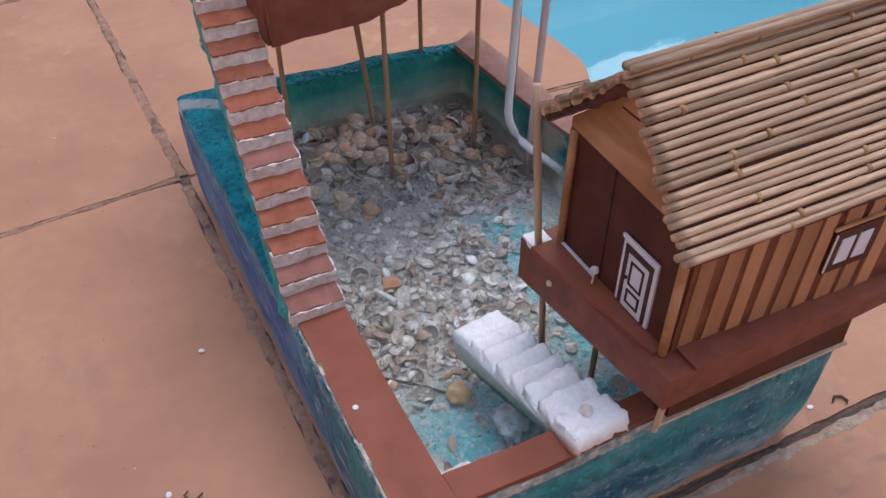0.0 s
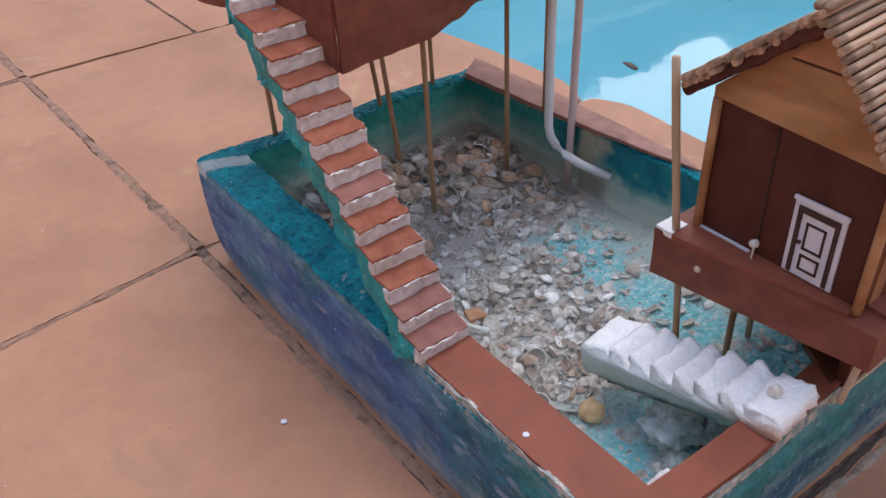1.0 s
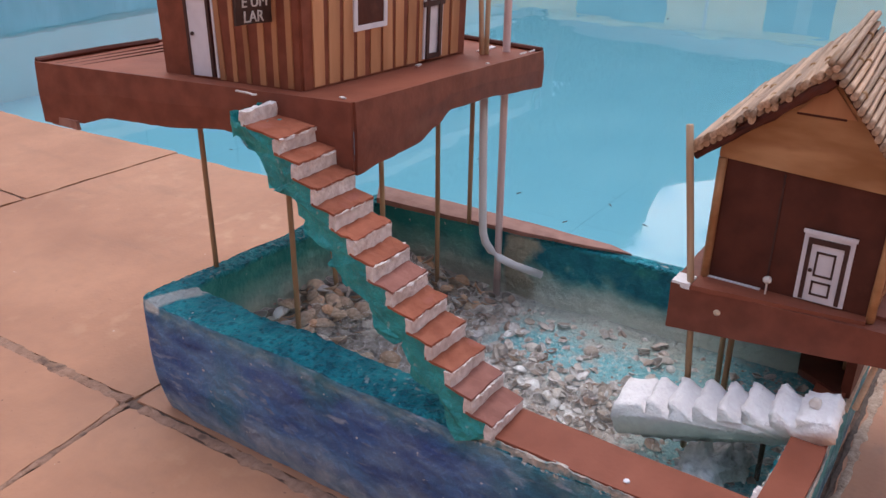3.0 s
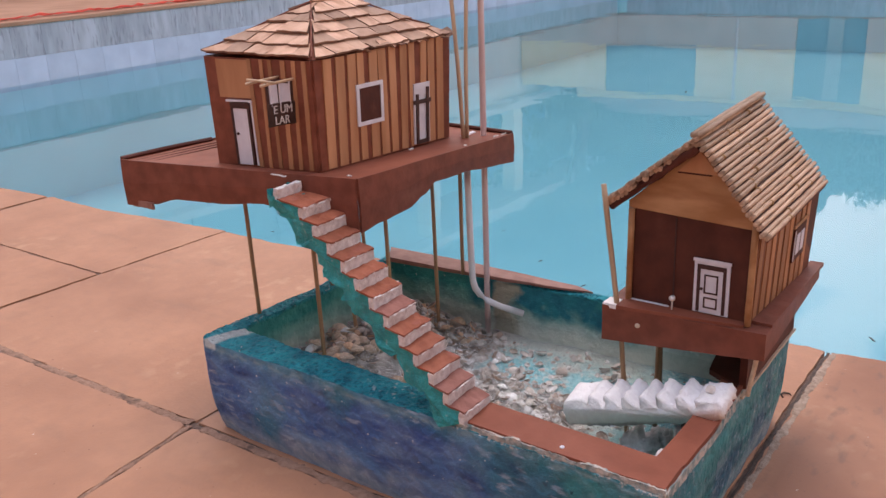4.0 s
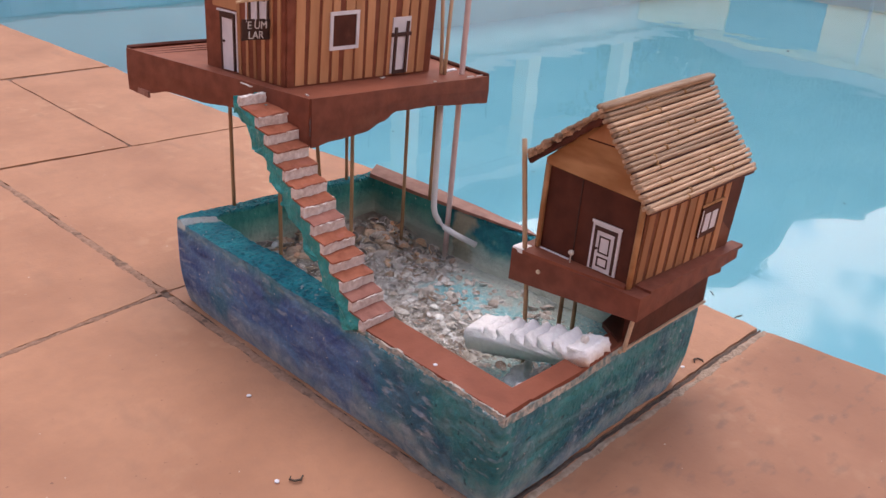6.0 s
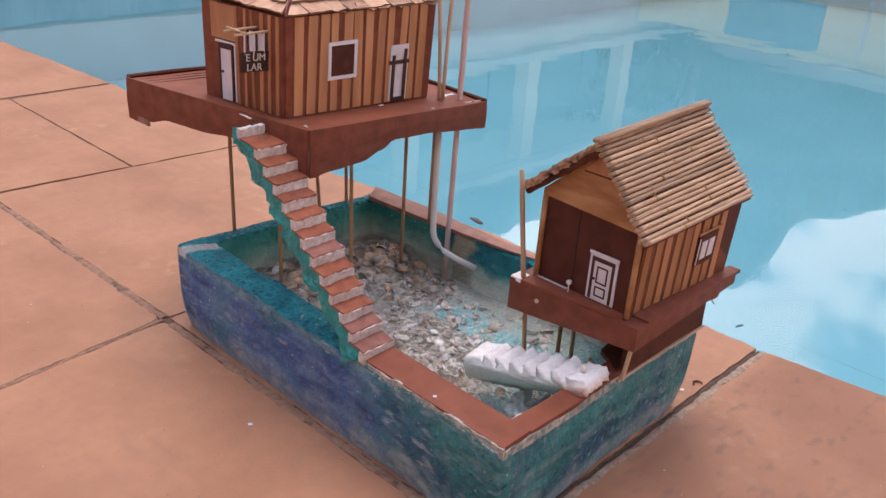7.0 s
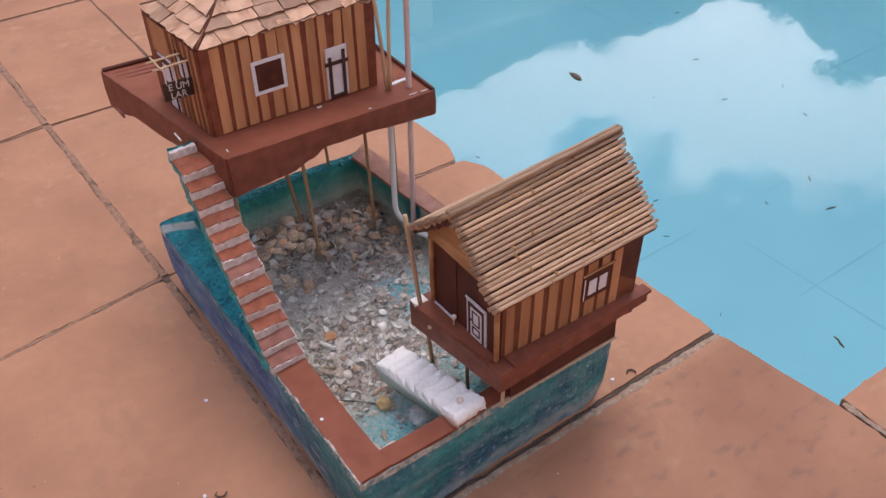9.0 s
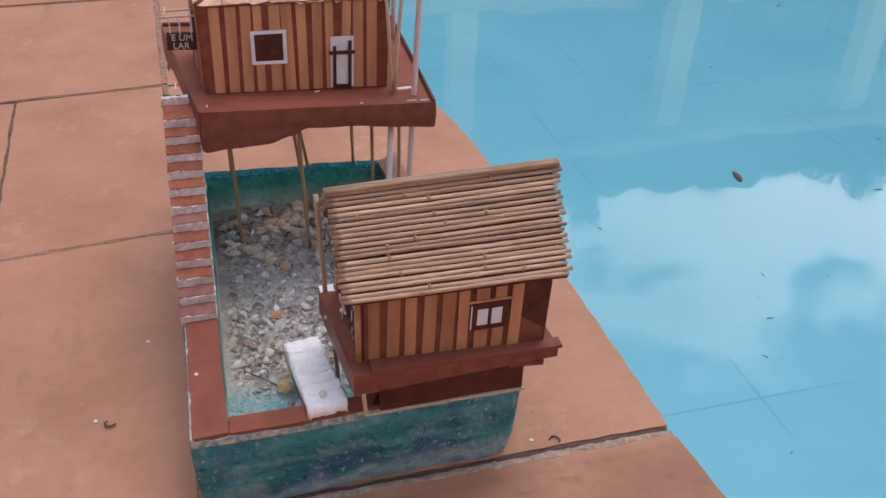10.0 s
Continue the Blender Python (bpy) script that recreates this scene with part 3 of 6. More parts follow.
def tube(path, radius, sides=10, rough=0.0, bm=None):
    """A round rod along a path of points; radius may be a list."""
    pts = [Vector(p) for p in path]
    rings = []
    for i, p in enumerate(pts):
        d = (pts[min(i + 1, len(pts) - 1)] - pts[max(i - 1, 0)]).normalized()
        side = d.cross(Vector((0.31, 0.87, 0.2) if abs(d.z) > 0.7 else (0, 0, 1))).normalized()
        up = side.cross(d)
        r = radius[i] if isinstance(radius, (list, tuple)) else radius
        rings.append([p + (side * math.cos(a) + up * math.sin(a)) * r * (1 + rough * noise.noise(p * 90 + Vector((a, i, 0))))
                      for a in (2 * math.pi * k / sides for k in range(sides))])
    return loft(rings, bm=bm)


def between(a, b, k):
    return [Vector(a).lerp(Vector(b), i / k) for i in range(k + 1)]


def bent_rod(a, b, bow, k=6):
    """Points from a to b that sag sideways by bow at the middle."""
    pts = between(a, b, k)
    return [p + Vector(bow) * math.sin(math.pi * i / k) for i, p in enumerate(pts)]


def quad_panel(o, u, v, w, h, d, bevel=0.0):
    """A flat board: corner o, edge directions u (width w) and v (height h), thickness d along u x v."""
    u, v = Vector(u).normalized(), Vector(v).normalized()
    t = u.cross(v) * d
    o = Vector(o)
    bm = bmesh.new()
    q = [o, o + u * w, o + u * w + v * h, o + v * h]
    a, b = [bm.verts.new(p) for p in q], [bm.verts.new(p + t) for p in q]
    bm.faces.new(a[::-1])
    bm.faces.new(b)
    for i in range(4):
        j = (i + 1) % 4
        bm.faces.new((a[i], a[j], b[j], b[i]))
    if bevel:
        bmesh.ops.bevel(bm, geom=list(bm.edges), offset=bevel, segments=1, affect="EDGES")
    return bm


def roughen(bm, amp, scale, seed=0.0):
    for v in bm.verts:
        v.co += noise.noise_vector(v.co * scale + Vector((seed, seed * 2, 0))) * amp
    return bm


def fine(bm, cuts_len):
    """Splits long edges until none is much longer than cuts_len."""
    for _ in range(7):
        long_edges = [e for e in bm.edges if e.calc_length() > cuts_len * 1.5]
        if not long_edges:
            break
        bmesh.ops.subdivide_edges(bm, edges=long_edges, cuts=1, use_grid_fill=True)
    return bm


# ---- pool and paving ----
WATER = -0.62
POOL_X1, POOL_Y0, POOL_Y1, POOL_Z = 16.4, -0.167, 7.7, -1.75

ground_bm = bmesh.new()
xs, ys = (-60.0, 0.40, POOL_X1 + 0.3, 60.0), (-60.0, -0.2, POOL_Y1 + 0.3, 60.0)
gv = [[ground_bm.verts.new((x, y, -0.08 if x > 5 or y > 5 else -0.035)) for y in ys] for x in xs]
for i in range(3):
    for j in range(3):
        if (i, j) != (1, 1):
            ground_bm.faces.new((gv[i][j], gv[i + 1][j], gv[i + 1][j + 1], gv[i][j + 1]))
single("ground", ground_bm, M["far_ground"], "terracotta-coloured paved ground round the pool", "ground", kind="structure")

# mortar bed that shows in the joints of the paving
bed = bmesh.new()
prism([(-3.1, -3.36), (0.56, -3.36), (0.56, -0.15), (0.53, 0.0), (0.510, 0.56), (0.490, 0.95), (0.485, 1.10), (0.455, 1.65), (0.405, 2.6), (0.40, 7.6), (-3.1, 7.6)], -0.034, -0.0030, bm=bed)
prism([(0.56, -3.36), (5.0, -3.36), (5.0, -0.19), (0.56, -0.19)], -0.034, -0.0030, bm=bed)
single("paving_bed", bed, M["joint"], "dark gritty mortar in the paving joints", "mortar", kind="structure")

paving = thing("pavement", "worn terracotta concrete slabs with dirty mortar joints", "paving", kind="structure")


def joint_x(y):
    return 0.002 - 0.014 * y if y < 0.55 else -0.0057 - 0.024 * (y - 0.55)


G, GX = 0.0028, 0.0054
SLABS = [
    [(joint_x(0) + GX, 0.0055 + G), (0.548, 0.004 + G), (0.546, 0.15), (0.541, 0.32), (0.549, 0.50), (0.530, 0.546 - G), (joint_x(0.56) + GX, 0.566 - G)],
    [(joint_x(0.56) + GX, 0.566 + G), (0.518, 0.552 + G), (0.536, 0.60), (0.534, 0.68), (0.527, 0.78), (0.514, 0.87), (0.502, 0.95), (0.500, 1.094 - G), (joint_x(1.1) + GX, 1.116 - G)],
    [(0.240, 1.106 + G), (0.508, 1.095 + G), (0.494, 1.25), (0.476, 1.45), (0.482, 1.655 - G), (0.238, 1.652 - G)],
    [(joint_x(1.12) + GX, 1.119 + G), (0.240 - 2 * G, 1.106 + G), (0.238 - 2 * G, 1.652 - G), (joint_x(1.64) + GX, 1.66 - G)],
    [(joint_x(1.66) + GX, 1.665 + G), (0.478, 1.660 + G), (0.466, 1.86), (0.438, 2.25), (0.420, 2.6), (joint_x(2.6), 2.6)],
    [(-0.60, 0.008), (joint_x(0) - GX, 0.008 + G), (joint_x(0.56) - GX, 0.566 - G), (-0.60, 0.505 - G)],
    [(-0.275, 0.538 + G), (joint_x(0.57) - GX, 0.568 + G), (joint_x(1.12) - GX, 1.118 - G), (-0.298, 1.094 - G)],
    [(-0.84, 0.500 + G), (-0.275 - 2 * G, 0.538 + G), (-0.298 - 2 * G, 1.092 - G), (-0.84, 1.06 - G)],
    [(-0.60, 1.078 + G), (joint_x(1.14) - GX, 1.126 + G), (joint_x(1.66) - GX, 1.67 - G), (-0.60, 1.64)],
    [(-0.60, 1.65 + G), (joint_x(1.68) - GX, 1.68 + G), (joint_x(2.6) - GX, 2.6), (-0.60, 2.6)],
    [(-1.16, 0.008), (-0.60 - 2 * G, 0.008), (-0.60 - 2 * G, 0.500 - G), (-1.16, 0.49)],
    [(0.010, -0.56), (0.572, -0.56), (0.570, -0.170), (0.563, -0.12), (0.556, -0.05), (0.549, 0.003 - G), (0.010, 0.004 - G)],
    [(-0.56, -0.56), (0.010 - 2 * G, -0.56), (0.010 - 2 * G, 0.004 - G), (-0.56, 0.004 - G)],
    [(0.582, -0.56), (1.14, -0.56), (1.14, -0.172), (0.80, -0.168), (0.582, -0.172)],
    [(1.15, -0.56), (1.70, -0.56), (1.70, -0.172), (1.15, -0.172)],
    [(0.010, -1.11), (0.572, -1.11), (0.572, -0.57), (0.010, -0.57)],
    [(-0.56, -1.11), (0.0, -1.11), (0.0, -0.57), (-0.56, -0.57)],
    [(0.582, -1.11), (1.14, -1.11), (1.14, -0.57), (0.582, -0.57)],
    [(-1.13, -0.56), (-0.57, -0.56), (-0.57, 0.0), (-1.13, 0.0)],
]
for k, poly in enumerate(SLABS):
    # edges are broken up so that they run unevenly along the joints
    pts = []
    for i, p in enumerate(poly):
        q = poly[(i + 1) % len(poly)]
        n_cut = max(1, int(math.dist(p, q) / 0.011))
        for c in range(n_cut):
            v = Vector((*p, 0)).lerp(Vector((*q, 0)), c / n_cut)
            v += noise.noise_vector(v * 34 + Vector((k, 0, 0))) * 0.0026 + noise.noise_vector(v * 120 + Vector((k, 3, 0))) * 0.0016
            pts.append((v.x, v.y))
    slab = prism(pts, -0.045, -0.0005 * (k % 3))
    top_edges = [e for e in slab.edges if all(v.co.z > -0.01 for v in e.verts) and len(e.link_faces) == 2 and any(abs(f.normal.z) < 0.5 or f.calc_area() < 0.01 for f in e.link_faces)]
    bmesh.ops.bevel(slab, geom=top_edges, offset=0.0026, segments=2, affect="EDGES", profile=0.5)
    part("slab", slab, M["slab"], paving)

# the rest of the terrace, laid in the same bond
plain_slab = prism([(-0.278, -0.278), (0.278, -0.278), (0.278, 0.278), (-0.278, 0.278)], -0.033, 0.0)
bmesh.ops.bevel(plain_slab, geom=[e for e in plain_slab.edges if all(v.co.z > -0.01 for v in e.verts)], offset=0.0026, segments=1, affect="EDGES")
plain_me = mesh_of(plain_slab, "slab", M["slab"])
bond = random.Random(2)
rows_left = [(0.008, 0.490, -1.165), (0.500, 1.060, -0.845), (1.070, 1.645, -0.608), (1.655, 2.12, -0.608), (2.128, 2.6, -0.608),
             (-0.56, 0.0, -1.136), (-1.11, -0.567, -0.567)]
rows_left += [(-1.117 - 0.563 * k - 0.556, -1.117 - 0.563 * k, 0.572) for k in range(4)] + [(2.607 + 0.556 * k, 2.607 + 0.556 * k + 0.549, 0.392) for k in range(9)]
rows_right = [(-0.56, -0.178, 1.708), (-1.11, -0.567, 1.148)] + [(-1.117 - 0.563 * k - 0.556, -1.117 - 0.563 * k, 0.579) for k in range(4)]
for way, rows_ in ((-1, rows_left), (1, rows_right)):
    for y0, y1, edge in rows_:
        x, first = edge, True
        while abs(x) < 5.0 and x > -3.1:
            w = 0.556 * (bond.uniform(0.45, 1.0) if first else 1.0)
            first = False
            piece("slab", plain_me, paving, pose(x + way * w / 2, (y0 + y1) / 2, -0.001 * bond.random(), 0, 0, 180 * bond.randrange(2)) @ Matrix.Diagonal((w / 0.556, (y1 - y0) / 0.556, 1, 1)))
            x += way * (w + 0.007)

# crumbling mortar ridges in the joints
def mortar(a, b, r=0.0042, name="mortar", material="mortar"):
    k = max(4, int(math.dist(a, b) / 0.005))
    pts, rad = [], []
    for p in between((*a, -0.0055), (*b, -0.0055), k):
        pts.append(p + Vector((noise.noise(p * 40) * 0.0022, noise.noise(p * 40 + Vector((9, 0, 0))) * 0.0022, 0)))
        rad.append(r * (0.80 + 0.45 * noise.noise(p * 55) + 0.35 * noise.noise(p * 150)))
    bm = tube(pts, rad, 10, 0.35)
    for v in bm.verts:
        v.co.z = -0.0010 + (v.co.z + 0.0055) * 0.22
    part(name, bm, M[material], paving)


mortar((joint_x(0.0), 0.01), (joint_x(0.55), 0.55), 0.0072)
mortar((joint_x(0.57), 0.57), (joint_x(1.12), 1.12), 0.0074)
mortar((joint_x(1.13), 1.13), (joint_x(1.66), 1.66), 0.0074)
mortar((-0.60, 0.504), (joint_x(0.56) - 0.004, 0.567), 0.0044)
mortar((0.004, 0.563), (0.30, 0.558), 0.003)
mortar((0.30, 0.558), (0.515, 0.549), 0.003)
mortar((0.30, -0.0042), (0.548, -0.0040), 0.0052, material="mortar_pale")
mortar((0.01, -0.0034), (0.30, -0.0042), 0.0042, material="mortar_pale")
mortar((0.577, -0.56), (0.577, -0.176), 0.0045, material="mortar_pale")
mortar((-0.60, 1.078), (joint_x(1.13), 1.122), 0.003)

mortar((0.006, 0.0030), (0.30, 0.0028), 0.0022, "crack", "twig")
mortar((0.30, 0.0028), (0.545, 0.0022), 0.0026, "crack", "twig")
mortar((joint_x(0.0) + 0.0050, 0.01), (joint_x(0.30) + 0.0052, 0.30), 0.0020, "crack", "twig")
mortar((joint_x(0.30) + 0.0052, 0.30), (joint_x(0.55) + 0.0050, 0.55), 0.0016, "crack", "twig")

pool = thing("pool", "pale blue painted swimming pool basin", "pool", kind="structure")
part("pool_floor", box(0.2, POOL_Y0 - 0.2, POOL_Z - 0.1, POOL_X1 + 0.2, POOL_Y1 + 0.2, POOL_Z), M["pool_floor"], pool)
part("pool_wall", prism([(0.25, -0.3), (0.53, -0.3), (0.520, 0.5), (0.488, 0.95), (0.483, 1.10), (0.452, 1.65), (0.400, 2.6), (0.39, POOL_Y1), (0.25, POOL_Y1)], POOL_Z, -0.045), M["pool_paint"], pool)
part("pool_wall", box(0.53, POOL_Y0 - 0.15, POOL_Z, POOL_X1, POOL_Y0 - 0.02, -0.045), M["pool_paint"], pool)
for wall_box in ((0.25, POOL_Y1, POOL_X1 + 0.25, POOL_Y1 + 0.25), (POOL_X1, POOL_Y0, POOL_X1 + 0.25, POOL_Y1)):
    part("pool_wall", box(wall_box[0], wall_box[1], POOL_Z, wall_box[2], wall_box[3], -0.10), M["pool_paint"], pool)

# tiled band above the water on the far walls
band = thing("tile_band", "grey-lilac wall tiles above the pool's waterline", "wall tiles", kind="structure")
tile_box = (0.0008, 0, 0.0006, 0.2992, 0.012, 0.2794)
tile_rows = [mesh_of(box(*tile_box), "tile", mat("pool_tile", (0.44, 0.48, 0.60), (0.51, 0.55, 0.67), 5, 0.3, 0.1, 30, tint=0.06)),
             mesh_of(box(*tile_box), "tile", mat("dirty_pool_tile", (0.33, 0.34, 0.39), (0.44, 0.45, 0.51), 9, 0.45, 0.1, 30, c=(0.26, 0.26, 0.30), c_at=0.56, c_scale=22, stretch=(1.6, 1, 0.3), tint=0.10))]
for r, tile_me in enumerate(tile_rows):
    for k in range(52):
        piece("tile", tile_me, band, pose(0.75 + 0.3 * k, POOL_Y1 - 0.012, -0.662 + 0.28 * r))
    for k in range(25):
        piece("tile", tile_me, band, pose(POOL_X1 - 0.013, 7.5 - 0.3 * k, -0.662 + 0.28 * r, 0, 0, -90))
coping = thing("coping", "terracotta coping along the far pool edges", "coping", kind="structure")
part("coping_row", box(0.3, POOL_Y1 - 0.03, -0.10, POOL_X1 + 0.3, POOL_Y1 + 0.45, -0.06, 0.01), M["far_ground"], coping)
part("coping_row", box(POOL_X1 - 0.03, POOL_Y0, -0.10, POOL_X1 + 0.45, POOL_Y1 - 0.04, -0.06, 0.01), M["far_ground"], coping)

water_bm = bmesh.new()
wv = [water_bm.verts.new((x, y, WATER)) for x, y in ((0.3, POOL_Y0 - 0.05), (POOL_X1 + 0.05, POOL_Y0 - 0.05), (POOL_X1 + 0.05, POOL_Y1 + 0.05), (0.3, POOL_Y1 + 0.05))]
water_bm.faces.new(wv)
water = single("water", water_bm, M["water"], "calm pale blue pool water mirroring the sky", "water", kind="structure")
water.visible_shadow = False

# things across the pool, seen mostly as reflections
red_bm = bmesh.new()
cloth = []
for i in range(60):
    x = 3.4 + i * 0.068
    wide = 0.13 + 0.40 * max(0, math.sin((i - 36) * 0.10)) * (i > 36)
    cloth.append([(x, 7.86 + wide * c + 0.03 * noise.noise(Vector((i * 0.3, c, 0))), -0.050 + 0.050 * abs(noise.noise(Vector((i * 0.5, c * 3.0, 4)))) * (1 - abs(c - 0.5))) for c in (0, 0.25, 0.5, 0.75, 1)])
loft(cloth, closed_ring=False, caps=False, bm=red_bm)
bmesh.ops.solidify(red_bm, geom=list(red_bm.faces), thickness=0.006)
single("red_cloth", red_bm, M["red"], "long crumpled red cloth lying on the paving", "cloth", smooth=True)

def wall_with_holes(x0, x1, y0, y1, z0, z1, holes):
    """A wall standing along y with rectangular openings (y0, y1, z0, z1), side by side in rising y."""
    bm = bmesh.new()
    at = y0
    for h0, h1, g0, g1 in holes:
        box(x0, at, z0, x1, h0, z1, bm=bm)
        if g0 > z0:
            box(x0, h0, z0, x1, h1, g0, bm=bm)
        if g1 < z1:
            box(x0, h0, g1, x1, h1, z1, bm=bm)
        at = h1
    return box(x0, at, z0, x1, y1, z1, bm=bm)


east = thing("poolside_bungalow", "low cream house with beige plinth and blue painted shutters", "house")
part("plinth", wall_with_holes(21.0, 21.28, -6.0, 12.75, -0.085, 1.13, [(3.9, 5.4, -0.085, 1.13)]), M["plinth"], east, "grey-beige plinth")
part("wall", wall_with_holes(21.03, 21.25, -6.0, 12.75, 1.13, 2.36, [(-2.6, -0.4, 1.25, 2.2), (3.9, 5.4, 1.13, 2.25), (7.75, 10.2, 1.14, 2.35)]), M["cream"], east)
bdoor = part("door", box(21.10, 3.9, -0.085, 21.16, 5.4, 2.25, 0.006), M["blue_door"], east, "blue painted double door")
part("stile", box(21.06, 4.40, -0.05, 21.099, 4.72, 2.2, 0.004), M["pale_blue"], bdoor, "paler blue middle stile")
for y0, y1, z0, z1 in ((-2.6, -0.4, 1.25, 2.2), (7.75, 10.2, 1.14, 2.35)):
    shutter = part("shutter", box(21.10, y0, z0, 21.15, y1, z1, 0.006), M["blue_door"], east, "blue painted shutters")
    for k in range(3):
        part("rail", box(21.075, y0 + 0.04 + k * (y1 - y0 - 0.12) / 2, z0 + 0.03, 21.099, y0 + 0.08 + k * (y1 - y0 - 0.12) / 2, z1 - 0.03), M["blue_door"], shutter)
part("downpipe", tube(between((20.97, 6.75, -0.05), (20.97, 6.75, 2.4), 4), 0.035, 8), M["white_render"], east, "grey downpipe", smooth=True)
part("fascia", box(20.85, -6.3, 2.36, 21.3, 10.9, 2.47, 0.01), M["cream"], east, "cream eave board")
part("roof", loft([[(20.8, y, 2.475), (23.4, y, 3.4), (26.0, y, 2.475), (26.0, y, 2.40), (21.31, y, 2.40), (21.31, y, 2.475)] for y in (-6.3, 10.9)]), M["roof_tile"], east)

house = thing("veranda_house", "pale two-storey house with a columned upper veranda and blue doors", "house")
part("lower_wall", box(-3.0, 12.8, -0.085, 25.4, 13.3, 2.70), M["veranda_wall"], house)
part("veranda_floor", box(-3.2, 12.55, 2.70, 25.6, 15.0, 2.95, 0.02), M["white_render"], house)
part("upper_wall", box(-3.0, 14.55, 2.95, 25.4, 14.8, 5.5), M["blue_door"], house, "blue painted veranda wall")
for k in range(7):
    part("column", box(-0.02 + 4.13 * k, 12.78, 2.95, 0.44 + 4.13 * k, 13.2, 5.5, 0.02), M["column"], house)
    for q in range(2):
        part("door", box(0.55 + 4.13 * k + 1.75 * q, 14.48, 2.96, 1.65 + 4.13 * k + 1.75 * q, 14.545, 5.05, 0.01), M["blue_door"], house)
part("end_wall", box(25.41, 13.21, 2.95, 25.6, 14.8, 5.5), M["column"], house)
part("fascia", box(-3.3, 12.45, 5.5, 25.8, 15.1, 5.74, 0.02), M["white_render"], house, "white eave board")
part("roof", loft([[(x, 12.3, 5.75), (x + d, 14.0, 6.6), (x, 15.4, 5.75)] for x, d in ((-3.4, 1.5), (25.9, -1.5))]), M["roof_tile"], house)


# unseen walls, added to cut low sky light from the west and south
sky_block_walls = thing("sky_block_walls", "unseen plain grey-beige walls added behind the terrace to block sky light", "house")
M["plaster"] = mat("plain_plaster", (0.56, 0.52, 0.48), (0.64, 0.60, 0.55), 4, 0.9, 0.3, 60)
part("wall", box(-4.6, -5.2, -0.03, -4.2, 9.0, 2.7), M["plaster"], sky_block_walls)
part("wall", box(-4.2, -5.2, -0.03, 8.0, -4.8, 2.7), M["plaster"], sky_block_walls)
part("eave", box(-4.2, -4.8, 2.55, -3.8, 9.0, 2.7), M["plaster"], sky_block_walls)
part("eave", box(-3.8, -4.8, 2.55, 8.0, -4.4, 2.7), M["plaster"], sky_block_walls)


def tree(x, y, height, spread_r, low, seed):
    """A tapered trunk with limbs under a crown of leaf clumps that reaches from low to height."""
    rnd = random.Random(seed)
    t = thing("tree", "leafy green garden tree behind the houses", "tree", "garden trees")
    trunk = tube([(x, y, -0.04), (x + 0.1, y, height * 0.3), (x - 0.05, y + 0.1, height * 0.6), (x, y, height * 0.85)], [0.24, 0.19, 0.13, 0.04], 8)
    for k in range(6):
        a = k * 1.05 + seed
        tube([(x, y, height * (0.35 + 0.06 * k)), (x + math.cos(a) * spread_r * 0.4, y + math.sin(a) * spread_r * 0.4, height * (0.5 + 0.06 * k)),
              (x + math.cos(a) * spread_r * 0.8, y + math.sin(a) * spread_r * 0.8, height * (0.58 + 0.05 * k))], [0.08, 0.05, 0.02], 6, bm=trunk)
    part("trunk", trunk, M["bark"], t, smooth=True)
    gen = np.random.default_rng(seed)
    clumps = []
    for k in range(int(9 * (height - low))):
        f = rnd.random()
        wide = spread_r * (1.0 - 0.55 * f ** 3)
        a, r = rnd.uniform(0, 6.283), wide * math.sqrt(rnd.random())
        clumps.append((x + math.cos(a) * r, y + math.sin(a) * r, low + (height - low - 0.35) * f))
    n = 260
    centre = np.repeat(np.array(clumps), n, axis=0)
    p = centre + np.clip(gen.normal(0, 1, centre.shape), -1.4, 1.4) * np.array((0.26, 0.26, 0.20)) * spread_r * 0.62
    u = gen.normal(0, 1, p.shape)
    u /= np.linalg.norm(u, axis=1)[:, None]
    v = np.cross(u, gen.normal(0, 1, p.shape))
    v /= np.linalg.norm(v, axis=1)[:, None]
    size = gen.uniform(0.05, 0.095, (len(p), 1))
    u, v = u * size, v * size * 0.5
    verts = np.stack((p - u, p + v, p + u, p - v), axis=1).reshape(-1, 3)
    me = bpy.data.meshes.new("crown")
    me.from_pydata(verts.tolist(), [], np.arange(len(verts)).reshape(-1, 4).tolist())
    me.materials.append(M["leafage"])
    crown = new("crown", me)
    crown.parent = t


# the tree line behind the houses: bearing and height angle from the terrace
SKYLINE = [(0, 14), (11, 15.5), (16, 19.5), (19.5, 20), (22, 25.5), (27, 26), (31, 24.5), (36, 22.3), (39, 24.5), (45, 26), (52, 28.3), (60, 30.5), (64, 31.5), (85, 32), (120, 30)]
for k in range(27):
    bearing = 2 + 4.3 * k
    angle = np.interp(bearing, *zip(*SKYLINE)) + 1.0
    far = 27.0 + 1.6 * (k % 2)
    top = -1.85 + far * math.tan(radians(angle - (0.0 if k % 4 == 2 else 1.7)))
    tree(-0.3 + far * math.cos(radians(bearing)), -0.45 + far * math.sin(radians(bearing)), top, 1.75, 2.0, k + 3)


